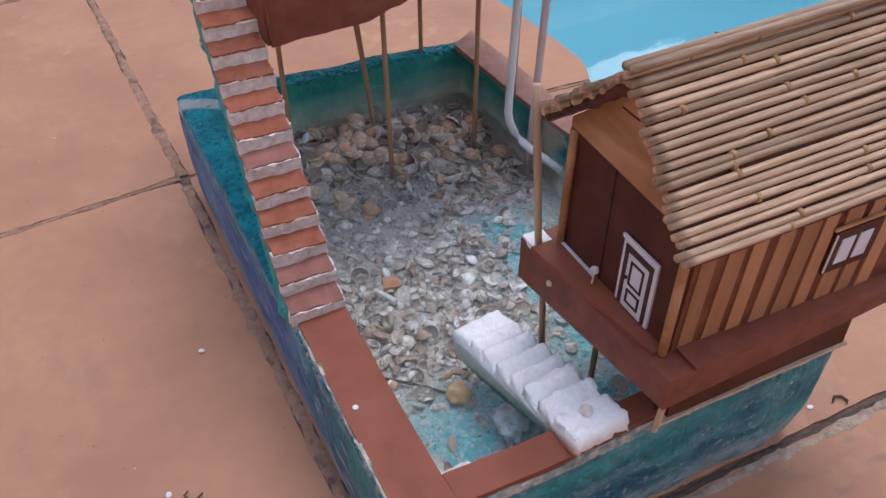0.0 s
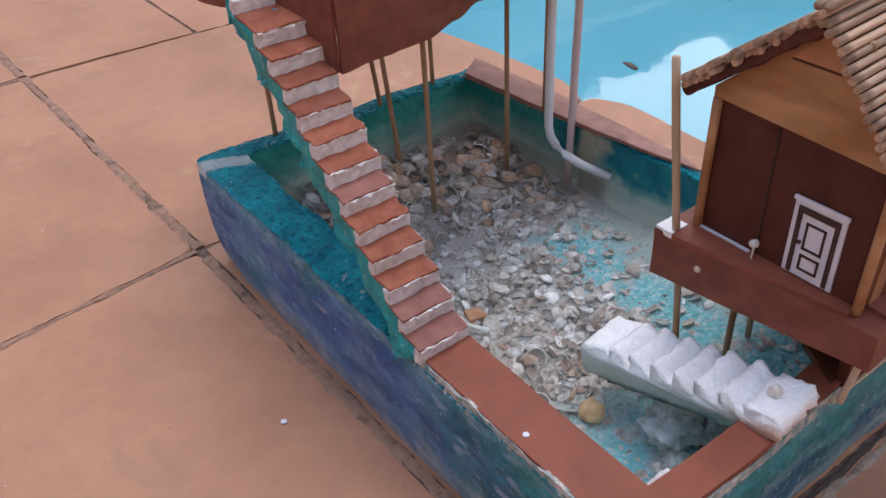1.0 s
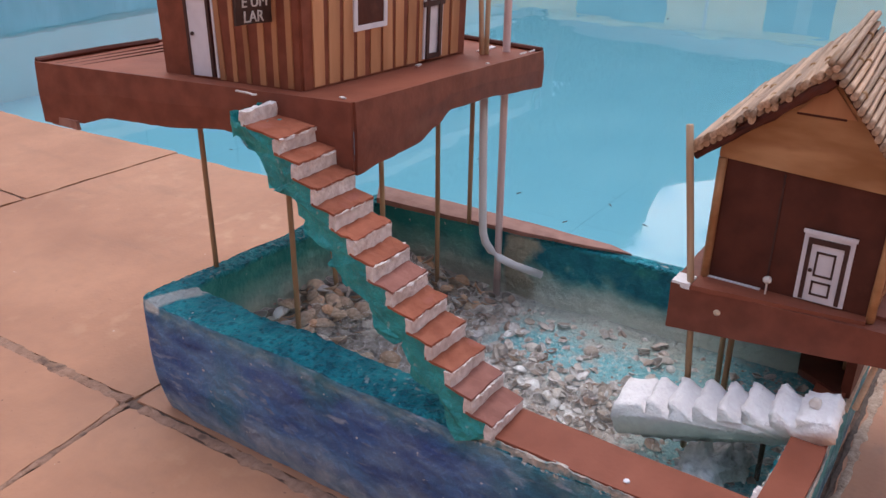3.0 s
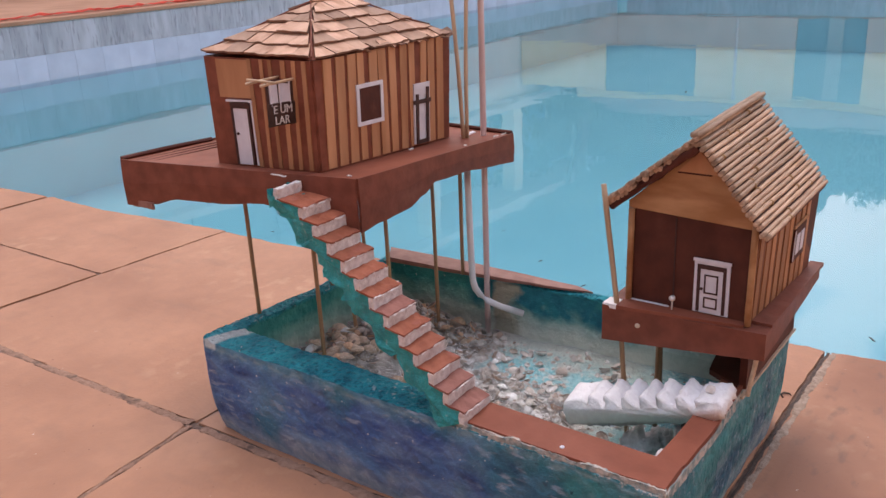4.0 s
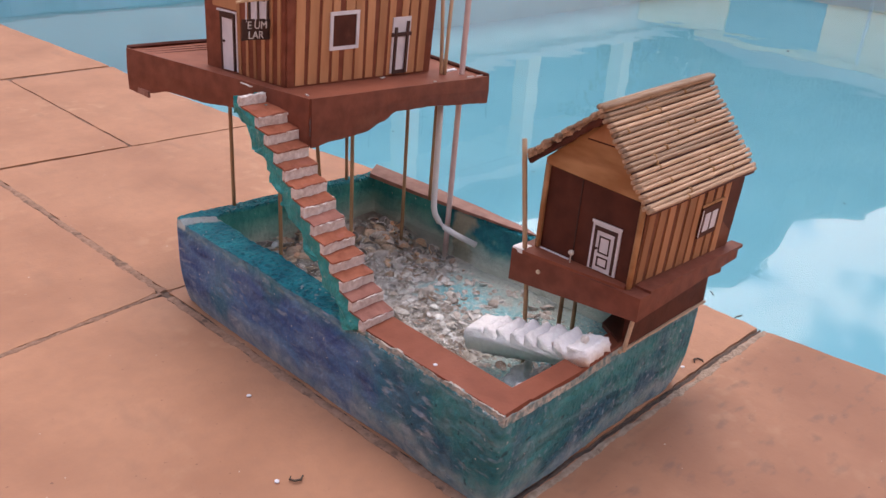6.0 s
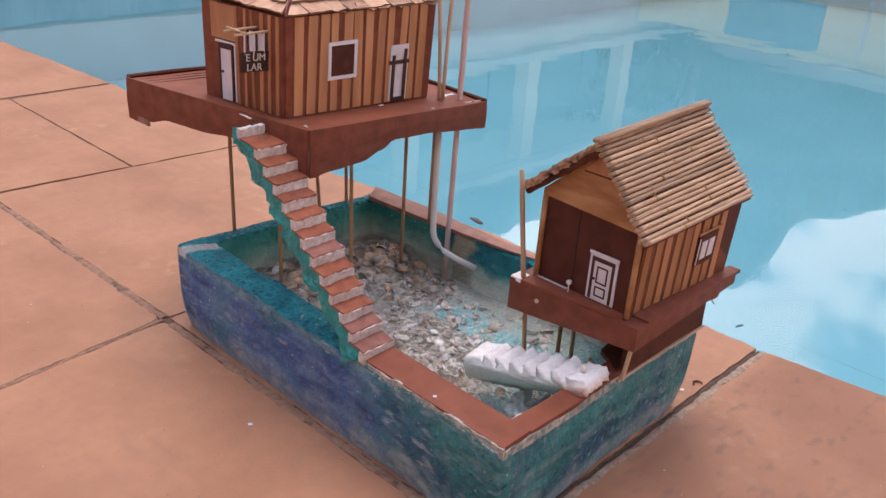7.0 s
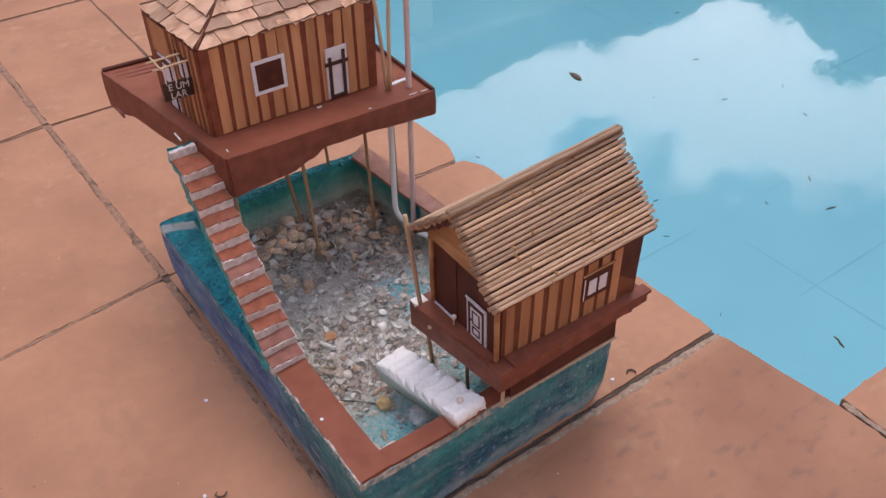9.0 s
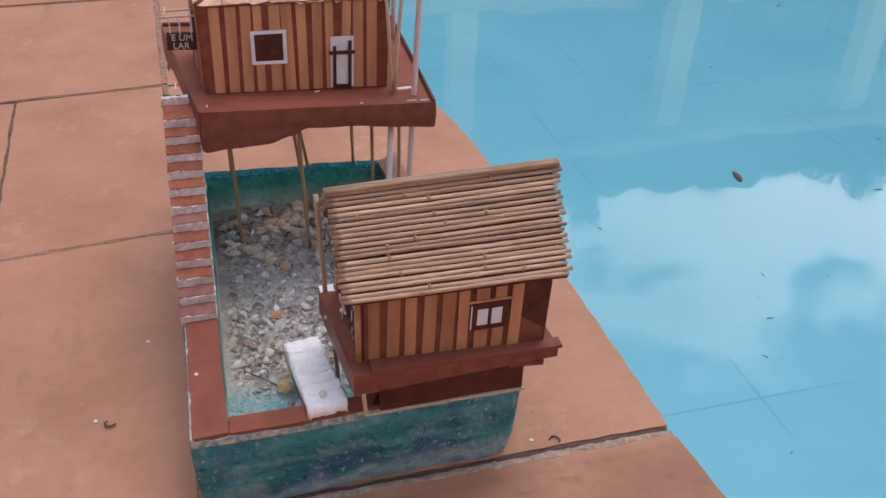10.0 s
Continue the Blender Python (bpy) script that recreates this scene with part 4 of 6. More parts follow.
woods = bmesh.new()
rings = []
for k in range(150):
    bearing = -6 + 0.95 * k
    angle = np.interp(bearing, *zip(*SKYLINE)) + 1.0
    wob = noise.noise(Vector((k * 0.33, 0, 0)))
    far = 31.0 + 0.8 * noise.noise(Vector((k * 0.7, 5, 0)))
    top = -1.85 + far * math.tan(radians(angle - 0.5 + 0.8 * wob))
    c, sn = math.cos(radians(bearing)), math.sin(radians(bearing))
    rings.append([Vector((-0.3 + (far + d) * c, -0.45 + (far + d) * sn, top * h)) + noise.noise_vector(Vector((k * 0.9, h * 9, d))) * 0.35 * (h > 0)
                  for d, h in ((0, -0.01), (-0.3, 0.2), (0.1, 0.4), (-0.2, 0.6), (0.2, 0.8), (0.4, 0.94), (1.2, 1.0), (2.4, 0.9), (2.8, 0.5), (2.8, -0.01))])
loft(rings, bm=woods)
single("far_woods", woods, M["leafage"], "dense dark green woods behind the garden trees", "woods", kind="stuff")

# ---- the model's foam basin ----
basin = thing("foam_basin", "low foam box painted in sea blues and turquoise on paving", "model base")
OUT = [(0.000, 0.000), (0.350, 0.003), (0.322, 0.527), (0.000, 0.538)]
INN = [(0.036, 0.025), (0.332, 0.028), (0.308, 0.512), (0.043, 0.514)]
RIM = [0.110, 0.106, 0.112, 0.114]


def ring_points(corners, radius, per_side):
    """Points round a four-cornered outline with rounded corners, with the share of the way between corners."""
    pts = []
    for i in range(4):
        p, q, o = (Vector((*corners[k % 4], 0)) for k in (i, i + 1, i - 1))
        a, b = (o - p).normalized(), (q - p).normalized()
        for s in range(5):
            f = s / 4
            w0, w1 = p + a * radius, p + b * radius
            pts.append((w0.lerp(p, f).lerp(p.lerp(w1, f), f), i))
        e0, e1 = p + b * radius, q + (p - q).normalized() * radius
        for s in range(1, per_side):
            pts.append((e0.lerp(e1, s / per_side), i + s / per_side))
    return pts


def basin_shell():
    outer, inner = ring_points(OUT, 0.010, 150), ring_points(INN, 0.004, 150)
    bm = bmesh.new()
    layer = bm.verts.layers.float.new("zone")
    rows = []
    for (po, s), (pi, _) in zip(outer, inner):
        i, f = int(s) % 4, s - int(s)
        top = RIM[i] * (1 - f) + RIM[(i + 1) % 4] * f + 0.003 * noise.noise(Vector((s * 5, 0, 0)))
        out_dir = (po - pi).normalized()
        col = []
        for z in (0.0, 0.006, 0.014, 0.026, 0.038, 0.050, 0.062, 0.074, 0.084, 0.092, 0.098, 0.1022, 0.104):
            g = z / 0.104
            bulge = 0.0018 * math.sin(math.pi * g) - 0.006 * (1 - g) ** 6 * (0.6 + 0.6 * noise.noise(Vector((s * 6, 3, 0))))
            under = 0.004 * (1 - g) ** 2 + 0.004 * (1 - g) ** 1.2 * max(math.exp(-((s - c) / 0.045) ** 2) for c in (1, 3))
            col.append((po + out_dir * (bulge - under) + Vector((0, 0, top * g)), 0.0))
        for f2 in (0.025, 0.10, 0.2, 0.3, 0.4, 0.5, 0.6, 0.7, 0.8, 0.90, 0.975):
            col.append((po.lerp(pi, f2) + Vector((0, 0, top + 0.0015 * math.sin(math.pi * f2))), 0.5))
        for z in (0.1035, 0.100, 0.092, 0.082, 0.070, 0.058, 0.046, 0.034, 0.020):
            col.append((pi + Vector((0, 0, z * top / 0.108)) + out_dir * -0.003 * (1 - z / 0.104), 1.0))
        ring = []
        for p, zone in col:
            d = noise.noise_vector(p * 26) * 0.0016 + (noise.noise_vector(p * 150) * 0.0016 + noise.noise_vector(p * 330) * 0.0008 if zone == 0.5 else noise.noise_vector(p * 170) * 0.0006)
            if p.z < 0.001:
                d = Vector((d.x, d.y, 0))
            v = bm.verts.new(p + d)
            v[layer] = zone
            ring.append(v)
        rows.append(ring)
    k = len(rows)
    for a in range(k):
        r, t = rows[a], rows[(a + 1) % k]
        for b in range(len(r) - 1):
            bm.faces.new((r[b], t[b], t[b + 1], r[b + 1]))
    return bm


part("shell", basin_shell(), M["paint"], basin, smooth=True)
FLOOR_Z = 0.040


def floor_height(x, y):
    return FLOOR_Z + 0.003 * noise.noise(Vector((x * 18, y * 18, 0))) + 0.015 * max(0, min(1, (y - 0.375) / 0.07)) * max(0.3, min(1, x / 0.2)) + 0.0012 * noise.noise(Vector((x * 90, y * 90, 2)))


fl = bmesh.new()
NX, NY = 60, 96
grid = []
for i in range(NX + 1):
    row = []
    for j in range(NY + 1):
        u, v = i / NX, j / NY
        p = (Vector((*INN[0], 0)).lerp(Vector((*INN[1], 0)), u)).lerp(Vector((*INN[3], 0)).lerp(Vector((*INN[2], 0)), u), v)
        c = Vector((0.175, 0.27, 0))
        p = c + (p - c) * 1.05
        row.append(fl.verts.new((p.x, p.y, floor_height(p.x, p.y))))
    grid.append(row)
for i in range(NX):
    for j in range(NY):
        fl.faces.new((grid[i][j], grid[i + 1][j], grid[i + 1][j + 1], grid[i][j + 1]))
part("basin_floor", fl, M["floor"], basin, "sandy grey floor with turquoise patches", smooth=True)

# brown strips on the rim
def strip(points, z0, z1, material, label, bevel=0.0007):
    bm = prism(points, z0, z1)
    fine(bm, 0.02)
    roughen(bm, 0.0008, 40, len(points))
    return part("rim_board", bm, material, basin, label)


strip([(0.0026, 0.0010), (0.0385, 0.0005), (0.0375, 0.110), (0.0395, 0.206), (0.0032, 0.196), (0.0024, 0.110)], [0.108] * 6, [0.116, 0.118, 0.119, 0.120, 0.118, 0.117], M["brown_top"], "red-brown painted card strip")
strip([(0.0392, 0.0003), (0.100, -0.0005), (0.215, 0.004), (0.215, 0.025), (0.130, 0.0225), (0.0392, 0.0235)], [0.106] * 6, [0.1162, 0.1165, 0.116, 0.116, 0.116, 0.1165], M["brown_top"], "red-brown painted card strip")
strip([(0.297, 0.510), (0.327, 0.530), (0.336, 0.440), (0.337, 0.340), (0.336, 0.250), (0.329, 0.225), (0.321, 0.270), (0.311, 0.335), (0.303, 0.420)], [0.112] * 9, [0.118, 0.120, 0.117, 0.116, 0.115, 0.114, 0.115, 0.116, 0.117], M["faded"], "faded pinkish-brown card strip")
for ends, seed_ in (([(0.0008, -0.0004), (0.0036, -0.0004), (0.0036, 0.192), (0.0016, 0.196)], 4), ([(0.0040, -0.0008), (0.100, -0.0018), (0.213, 0.0026), (0.213, 0.0052), (0.100, 0.0006), (0.0040, 0.0012)], 6)):
    sliver = fine(prism(ends, 0.104, 0.1146 if seed_ == 4 else 0.1112), 0.0035)
    for v in sliver.verts:
        v.co += noise.noise_vector(v.co * 260 + Vector((seed_, 0, 0))) * 0.0013
        if v.co.z > 0.11:
            v.co.z += 0.0030 * noise.noise(v.co * 70) + 0.0012
    part("foam_edge", sliver, M["foam_edge"], basin, "ragged bare foam edge along the strip")
part("foam_edge", roughen(fine(box(0.0388, 0.0238, 0.098, 0.060, 0.0275, 0.1125), 0.003), 0.0016, 210), M["foam_dirty"], basin, "ragged bare foam edge at the inner corner")
spot_me = mesh_of(tube([(0, 0, 0), (0, 0, 0.0005), (0, 0, 0.0008)], [0.0022, 0.002, 0.0010], 9), "paint_fleck", M["paper"])
piece("paint_fleck", spot_me, basin, pose(0.011, 0.094, 0.1175))

# shallow murky water in the basin
def murky_water():
    m = bpy.data.materials.new("murky_water")
    m.use_nodes = True
    n, l = m.node_tree.nodes, m.node_tree.links
    n.clear()
    out, top_mix, low_mix = n.new("ShaderNodeOutputMaterial"), n.new("ShaderNodeMixShader"), n.new("ShaderNodeMixShader")
    tr, df, gl, fr = n.new("ShaderNodeBsdfTransparent"), n.new("ShaderNodeBsdfDiffuse"), n.new("ShaderNodeBsdfGlossy"), n.new("ShaderNodeFresnel")
    tr.inputs[0].default_value = (0.96, 0.97, 0.96, 1)
    df.inputs[0].default_value = (0.72, 0.73, 0.66, 1)
    low_mix.inputs[0].default_value = 0.06
    gl.inputs["Roughness"].default_value = 0.2
    fr.inputs["IOR"].default_value = 1.12
    l.new(tr.outputs[0], low_mix.inputs[1])
    l.new(df.outputs[0], low_mix.inputs[2])
    l.new(fr.outputs[0], top_mix.inputs[0])
    l.new(low_mix.outputs[0], top_mix.inputs[1])
    l.new(gl.outputs[0], top_mix.inputs[2])
    l.new(top_mix.outputs[0], out.inputs[0])
    return m


BASIN_WATER = 0.061
bw = bmesh.new()
bw.faces.new([bw.verts.new((175e-3 + (x - 0.175) * 1.04, 0.27 + (y - 0.27) * 1.03, BASIN_WATER)) for x, y in INN])
basin_water = single("basin_water", bw, murky_water(), "shallow slightly murky water standing in the basin", "water", kind="structure")
basin_water.visible_shadow = False

# ---- shells on the basin floor ----
def shell_mesh(name, material, w, l, h, ribs, hollow=True):
    bm = bmesh.new()
    nr, na = 6, 18
    def surface(s, drop):
        rows = []
        for i in range(nr + 1):
            r = i / nr
            ring = []
            for k in range(na):
                a = 2 * math.pi * k / na
                fan = 1 - 0.16 * math.cos(a) - 0.06 * math.cos(2 * a)
                rib = 1 + 0.05 * ribs * math.cos(a * 9) * r
                ring.append(bm.verts.new((w * r * s * fan * math.sin(a), l * (r * s * fan * math.cos(a) - 0.12 * (1 - r)), h * (1 - r ** 2.2) * rib - drop * (1 - r * r))))
            rows.append(ring)
        for a_, b_ in zip(rows, rows[1:]):
            for k in range(na):
                bm.faces.new((a_[k], a_[(k + 1) % na], b_[(k + 1) % na], b_[k]))
        return rows
    o = surface(1.0, 0.0)
    if hollow:
        before = len(bm.faces)
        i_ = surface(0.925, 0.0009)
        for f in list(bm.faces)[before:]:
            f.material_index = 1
        for k in range(na):
            bm.faces.new((o[-1][k], o[-1][(k + 1) % na], i_[-1][(k + 1) % na], i_[-1][k])).material_index = 2
    bmesh.ops.remove_doubles(bm, verts=bm.verts, dist=0.00005)
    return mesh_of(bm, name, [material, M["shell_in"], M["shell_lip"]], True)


shell_kinds = [
    (shell_mesh("shell_a", M["shell"], 0.0090, 0.0085, 0.0056, 1.0), "grey-beige ribbed sea shell half"),
    (shell_mesh("shell_b", M["shell"], 0.0105, 0.0082, 0.0050, 0.4), "grey-beige smooth sea shell half"),
    (shell_mesh("shell_c", M["shell_white"], 0.0078, 0.0072, 0.0046, 0.6), "whitish sea shell half"),
    (shell_mesh("shell_d", M["shell_warm"], 0.0085, 0.0080, 0.0054, 0.5), "reddish-tan sea shell half"),
    (shell_mesh("shell_e", M["shell"], 0.0070, 0.0066, 0.0034, 1.0), "small grey sea shell half"),
    (shell_mesh("shell_f", M["shell_brown"], 0.0098, 0.0088, 0.0062, 0.7), "brownish ribbed sea shell half"),
]
rnd = random.Random(11)
HC = 0.004
hmap = {}


def settle(x, y, r, sink):
    """The height at which a shell of radius r comes to rest at x, y, by the heap so far."""
    cells = [(i, j) for i in range(int((x - r) / HC), int((x + r) / HC) + 1) for j in range(int((y - r) / HC), int((y + r) / HC) + 1)]
    hs = sorted(hmap.get(c, floor_height(c[0] * HC, c[1] * HC)) for c in cells)
    z = hs[int(len(hs) * sink)]
    for c in cells:
        if math.dist((c[0] * HC, c[1] * HC), (x, y)) < r * 0.8:
            hmap[c] = max(hmap.get(c, 0), z + 0.0048)
    return z


def inside(x, y):
    lx = 0.047 + 0.010 * (y / 0.5)
    rx = 0.316 - 0.024 * (y / 0.5)
    return lx < x < rx and 0.036 < y < 0.502


spots = []
while len(spots) < 390:
    zone = rnd.random()
    if zone < 0.72:
        x = rnd.uniform(0.05, 0.31)
        y = 0.50 - 0.45 * max(0.0, x - 0.17) - abs(rnd.gauss(0, 0.066))
        if y < 0.36 and rnd.random() < 0.45:
            continue
    elif zone < 0.93:
        x, y = rnd.uniform(0.05, 0.24), rnd.uniform(0.15, 0.31)
    else:
        x, y = rnd.uniform(0.05, 0.32), rnd.uniform(0.06, 0.42)
    if not inside(x, y) or (y < 0.15 and x < 0.13):
        continue
    if 0.10 < x < 0.18 and y < 0.10:
        continue
    if x < 0.19 and 0.295 < y < 0.36 and rnd.random() < 0.8:
        continue
    if any(math.dist((x, y), q) < 0.015 for q in ((0.106, 0.128), (0.111, 0.267), (0.099, 0.252))):
        continue
    if x > 0.205 and 0.10 < y < 0.33 and rnd.random() < 0.75:
        continue
    spots.append((x, y))
while len(spots) < 440:
    spots.append((rnd.uniform(0.215, 0.296), rnd.gauss(0.395, 0.036)))
spots.sort(key=lambda s: (s[1] < 0.38, rnd.random()))
for x, y in spots:
    pick = rnd.random()
    if y > 0.355:
        kind = 5 if pick < 0.34 else 0 if pick < 0.46 else 1 if pick < 0.60 else 3 if pick < 0.86 else 2 if pick < 0.94 else 4
    else:
        kind = 4 if pick < 0.16 else 2 if pick < 0.60 else 0 if pick < 0.78 else 1 if pick < 0.94 else 3
    me, text = shell_kinds[kind]
    s = rnd.uniform(0.70, 1.30) if y > 0.345 else rnd.uniform(0.45, 1.12)
    z = settle(x, y, 0.008 * s, 0.55)
    flip = rnd.random() < (0.38 if y > 0.37 else 0.56)
    tilt = rnd.gauss(0, 28)
    m = pose(x, y, z + (0.0042 * s if flip else 0.0006), (180 if flip else 0) + tilt, rnd.gauss(0, 18), rnd.uniform(0, 360)) @ Matrix.Diagonal((s, s, s, 1))
    ob = new("sea_shell", me)
    ob.matrix_basis = m
    tagged(ob, text + " lying on the basin floor", "shell", "shells in the basin")

# the many smaller shells between them, joined
lv, lf = [], []
rq = random.Random(21)


def litter_shell(x, y, z, r, m):
    b = len(lv)
    na = 9
    h = r * rq.uniform(0.45, 0.85)
    for ring, (rr, hh) in enumerate(((1.0, 0.0), (0.72, 0.55), (0.30, 0.95))):
        for k in range(na):
            a = 2 * math.pi * k / na
            fan = 1 - 0.16 * math.cos(a)
            lv.append(m @ Vector((rr * r * fan * math.sin(a) * 1.08, rr * r * fan * math.cos(a), h * hh)))
    for k in range(na):
        lv.append(m @ Vector((0.80 * r * math.sin(2 * math.pi * k / na), 0.80 * r * math.cos(2 * math.pi * k / na), h * 0.30)))
    lv.append(m @ Vector((0, 0, h)))
    lv.append(m @ Vector((0, 0, h * 0.72)))
    for k in range(na):
        j = (k + 1) % na
        lf.append((b + k, b + j, b + na + j, b + na + k))
        lf.append((b + na + k, b + na + j, b + 2 * na + j, b + 2 * na + k))
        lf.append((b + 2 * na + k, b + 2 * na + j, b + 4 * na))
        lf.append((b + k, b + 3 * na + k, b + 3 * na + j, b + j))
        lf.append((b + 3 * na + k, b + 4 * na + 1, b + 3 * na + j))


placed = 0
while placed < 640:
    x, y = rq.uniform(0.045, 0.325), rq.uniform(0.04, 0.505)
    if not inside(x, y) or (y > 0.39 and rq.random() < 0.72) or (y < 0.150 and rq.random() < 0.86) or (0.10 < x < 0.18 and y < 0.10):
        continue
    if any(math.dist((x, y), q) < 0.015 for q in ((0.106, 0.128), (0.111, 0.267), (0.099, 0.252))) or (0.295 < y < 0.375 and x < 0.20 and rq.random() < 0.88) or (x > 0.215 and 0.10 < y < 0.33 and rq.random() < 0.80):
        continue
    r = min(0.0085, abs(rq.gauss(0.0026, 0.0022)) + 0.0014)
    z = settle(x, y, r, 0.5)
    turned = rq.random() < 0.55
    litter_shell(x, y, z, r, pose(x, y, z + (r * 0.5 if turned else 0.0), (180 if turned else 0) + rq.gauss(0, 30), rq.gauss(0, 26), rq.uniform(0, 360)) @ Matrix.Diagonal((1, rq.uniform(0.4, 1.05), 1, 1)))
    placed += 1
litter_me = bpy.data.meshes.new("shell_litter")
litter_me.from_pydata(lv, [], lf)


def litter_material():
    m = bpy.data.materials.new("mixed_shells")
    n, l, bsdf, mask, mix, maths, bump, sep = paint_chain(m)
    geo, ramp = n.new("ShaderNodeNewGeometry"), n.new("ShaderNodeValToRGB")
    stops = ((0.0, (0.30, 0.215, 0.170)), (0.3, (0.55, 0.45, 0.38)), (0.52, (0.68, 0.61, 0.57)), (0.74, (0.84, 0.81, 0.80)), (0.86, (0.54, 0.33, 0.24)), (1.0, (0.26, 0.24, 0.23)))
    while len(ramp.color_ramp.elements) < len(stops):
        ramp.color_ramp.elements.new(0.5)
    for e, (p, c) in zip(ramp.color_ramp.elements, stops):
        e.position, e.color = p, (*c, 1)
    l.new(geo.outputs["Random Per Island"], ramp.inputs[0])
    col = mix(maths("MULTIPLY", mask(300, 0.5, 0.7), 0.4), ramp.outputs[0], (0.20, 0.165, 0.145))
    l.new(col, bsdf.inputs["Base Color"])
    bsdf.inputs["Roughness"].default_value = 0.5
    bump(mask(500, 0.2, 0.8), 0.4, 0.001)
    return m


litter_me.materials.append(litter_material())
tagged(new("shell_litter", litter_me), "many small mixed sea shells covering the basin floor", "shells", kind="stuff")

# broken shell grit that nobody could count
gv_, gf_ = [], []
for _ in range(4200):
    x, y = rnd.uniform(0.045, 0.32), rnd.uniform(0.03, 0.505)
    if not inside(x, y):
        continue
    if (y < 0.14 or (x > 0.22 and y < 0.32)) and rnd.random() < 0.80:
        continue
    r = abs(rnd.gauss(0, 0.0026)) + 0.0007
    z = floor_height(x, y)
    b = len(gv_)
    a0 = rnd.uniform(0, 6)
    lift = r * rnd.uniform(0.2, 0.9)
    for k in range(5):
        a = a0 + k * 1.2566 + rnd.uniform(-0.3, 0.3)
        gv_.append((x + r * math.cos(a) * rnd.uniform(0.7, 1.2), y + r * math.sin(a) * rnd.uniform(0.7, 1.2), z - 0.0003 + rnd.uniform(0, lift)))
    gv_.append((x, y, z + lift + 0.0006))
    gf_ += [(b + k, b + (k + 1) % 5, b + 5) for k in range(5)]
grit_me = bpy.data.meshes.new("shell_grit")
grit_me.from_pydata(gv_, [], gf_)
grit_me.materials.append(mat("shell_grit", (0.27, 0.215, 0.185), (0.66, 0.60, 0.56), 110, 0.7, 0.3, 400, c=(0.86, 0.83, 0.82), c_at=0.555, c_scale=70))
tagged(new("shell_grit", grit_me), "pale broken shell grit over the basin floor", "grit", kind="stuff")

# single finds
snail_bm = bmesh.new()
bmesh.ops.create_uvsphere(snail_bm, u_segments=20, v_segments=14, radius=0.0095)
for v in snail_bm.verts:
    v.co.z *= 0.80
    v.co.x *= 1.15
    g = max(0, v.co.x - 0.004)
    v.co.y *= 1 - 25 * g
    v.co += v.co.normalized() * 0.0012 * math.sin(v.co.x * 900)
snail = thing("snail_shell", "round yellow-tan snail shell beside a thin twig", "shell")
snail.matrix_basis = pose(0.106, 0.128, FLOOR_Z + 0.0065, 0, 0, 35)
part("body", snail_bm, M["snail"], snail, smooth=True)
lip_bm = bmesh.new()
bmesh.ops.create_uvsphere(lip_bm, u_segments=12, v_segments=8, radius=0.0045)
for v in lip_bm.verts:
    v.co = Vector((0.0075 + v.co.x * 0.7, -0.003 + v.co.y, 0.002 + v.co.z * 1.1))
part("opening", lip_bm, M["shell_white"], snail, "pale shell opening", smooth=True)
single("twig", tube(bent_rod((0.062, 0.170, FLOOR_Z + 0.0025), (0.099, 0.135, FLOOR_Z + 0.003), (0, 0, 0.001)), 0.0011, 6, 0.3), M["twig"], "thin dark twig on the basin floor", "twig", smooth=True)
single("wood_chip", roughen(fine(prism([(0.102, 0.262), (0.117, 0.258), (0.119, 0.272), (0.106, 0.275)], FLOOR_Z + 0.001, FLOOR_Z + 0.0055), 0.006), 0.0008, 90), M["orange_bit"], "small orange wood chip among the shells", "wood chip")
single("bone_bit", tube([(0.094, 0.262, FLOOR_Z + 0.006), (0.099, 0.252, FLOOR_Z + 0.007), (0.104, 0.241, FLOOR_Z + 0.0065)], [0.0028, 0.0022, 0.0032], 8, 0.5), M["shell_white"], "white coral stick among the shells", "coral", smooth=True)


def rock(x, y, z, r, seed):
    bm = bmesh.new()
    bmesh.ops.create_icosphere(bm, subdivisions=4, radius=r)
    for v in bm.verts:
        d = v.co.normalized()
        v.co = Vector((x, y, z)) + Vector((v.co.x * 1.15, v.co.y, v.co.z * 0.8)) + d * r * (0.5 * noise.noise(d * 2.2 + Vector((seed, 0, 0))) + 0.28 * noise.noise(d * 6 + Vector((0, seed, 0))) + 0.16 * noise.noise(d * 14 + Vector((seed, 2, 0))))
    return single("coral_rock", bm, M["rock"], "knobbly grey coral rock under the foam steps", "rock", "coral rocks", smooth=True)


rock(0.135, 0.078, FLOOR_Z + 0.015, 0.0180, 1)
rock(0.158, 0.066, FLOOR_Z + 0.012, 0.0150, 4)
rock(0.118, 0.060, FLOOR_Z + 0.004, 0.0080, 7)

# ---- painted foam staircase ----
stairs = thing("model_staircase", "small foam staircase with terracotta treads and teal painted side", "staircase")
N_STEP = 13
S0, S1 = Vector((0.0, 0.186, 0.117)), Vector((0.007, 0.398, 0.306))
RUN, RISE = (S1.y - S0.y) / N_STEP, (S1.z - S0.z) / N_STEP
WIDE = 0.0375
side_bm = bmesh.new()
outline = []
for k in range(N_STEP):
    y, z = S0.y + RUN * k, S0.z + RISE * k
    set_back = 0.0150 if k == N_STEP - 1 else 0.0
    outline += [(y + 0.0016 + set_back, z - 0.0012), (y + 0.0016 + set_back, z + RISE - (0.0135 if set_back else 0.0045))]
outline += [(S1.y + 0.004, S1.z - 0.0135), (S1.y + 0.008, S1.z - 0.026)]
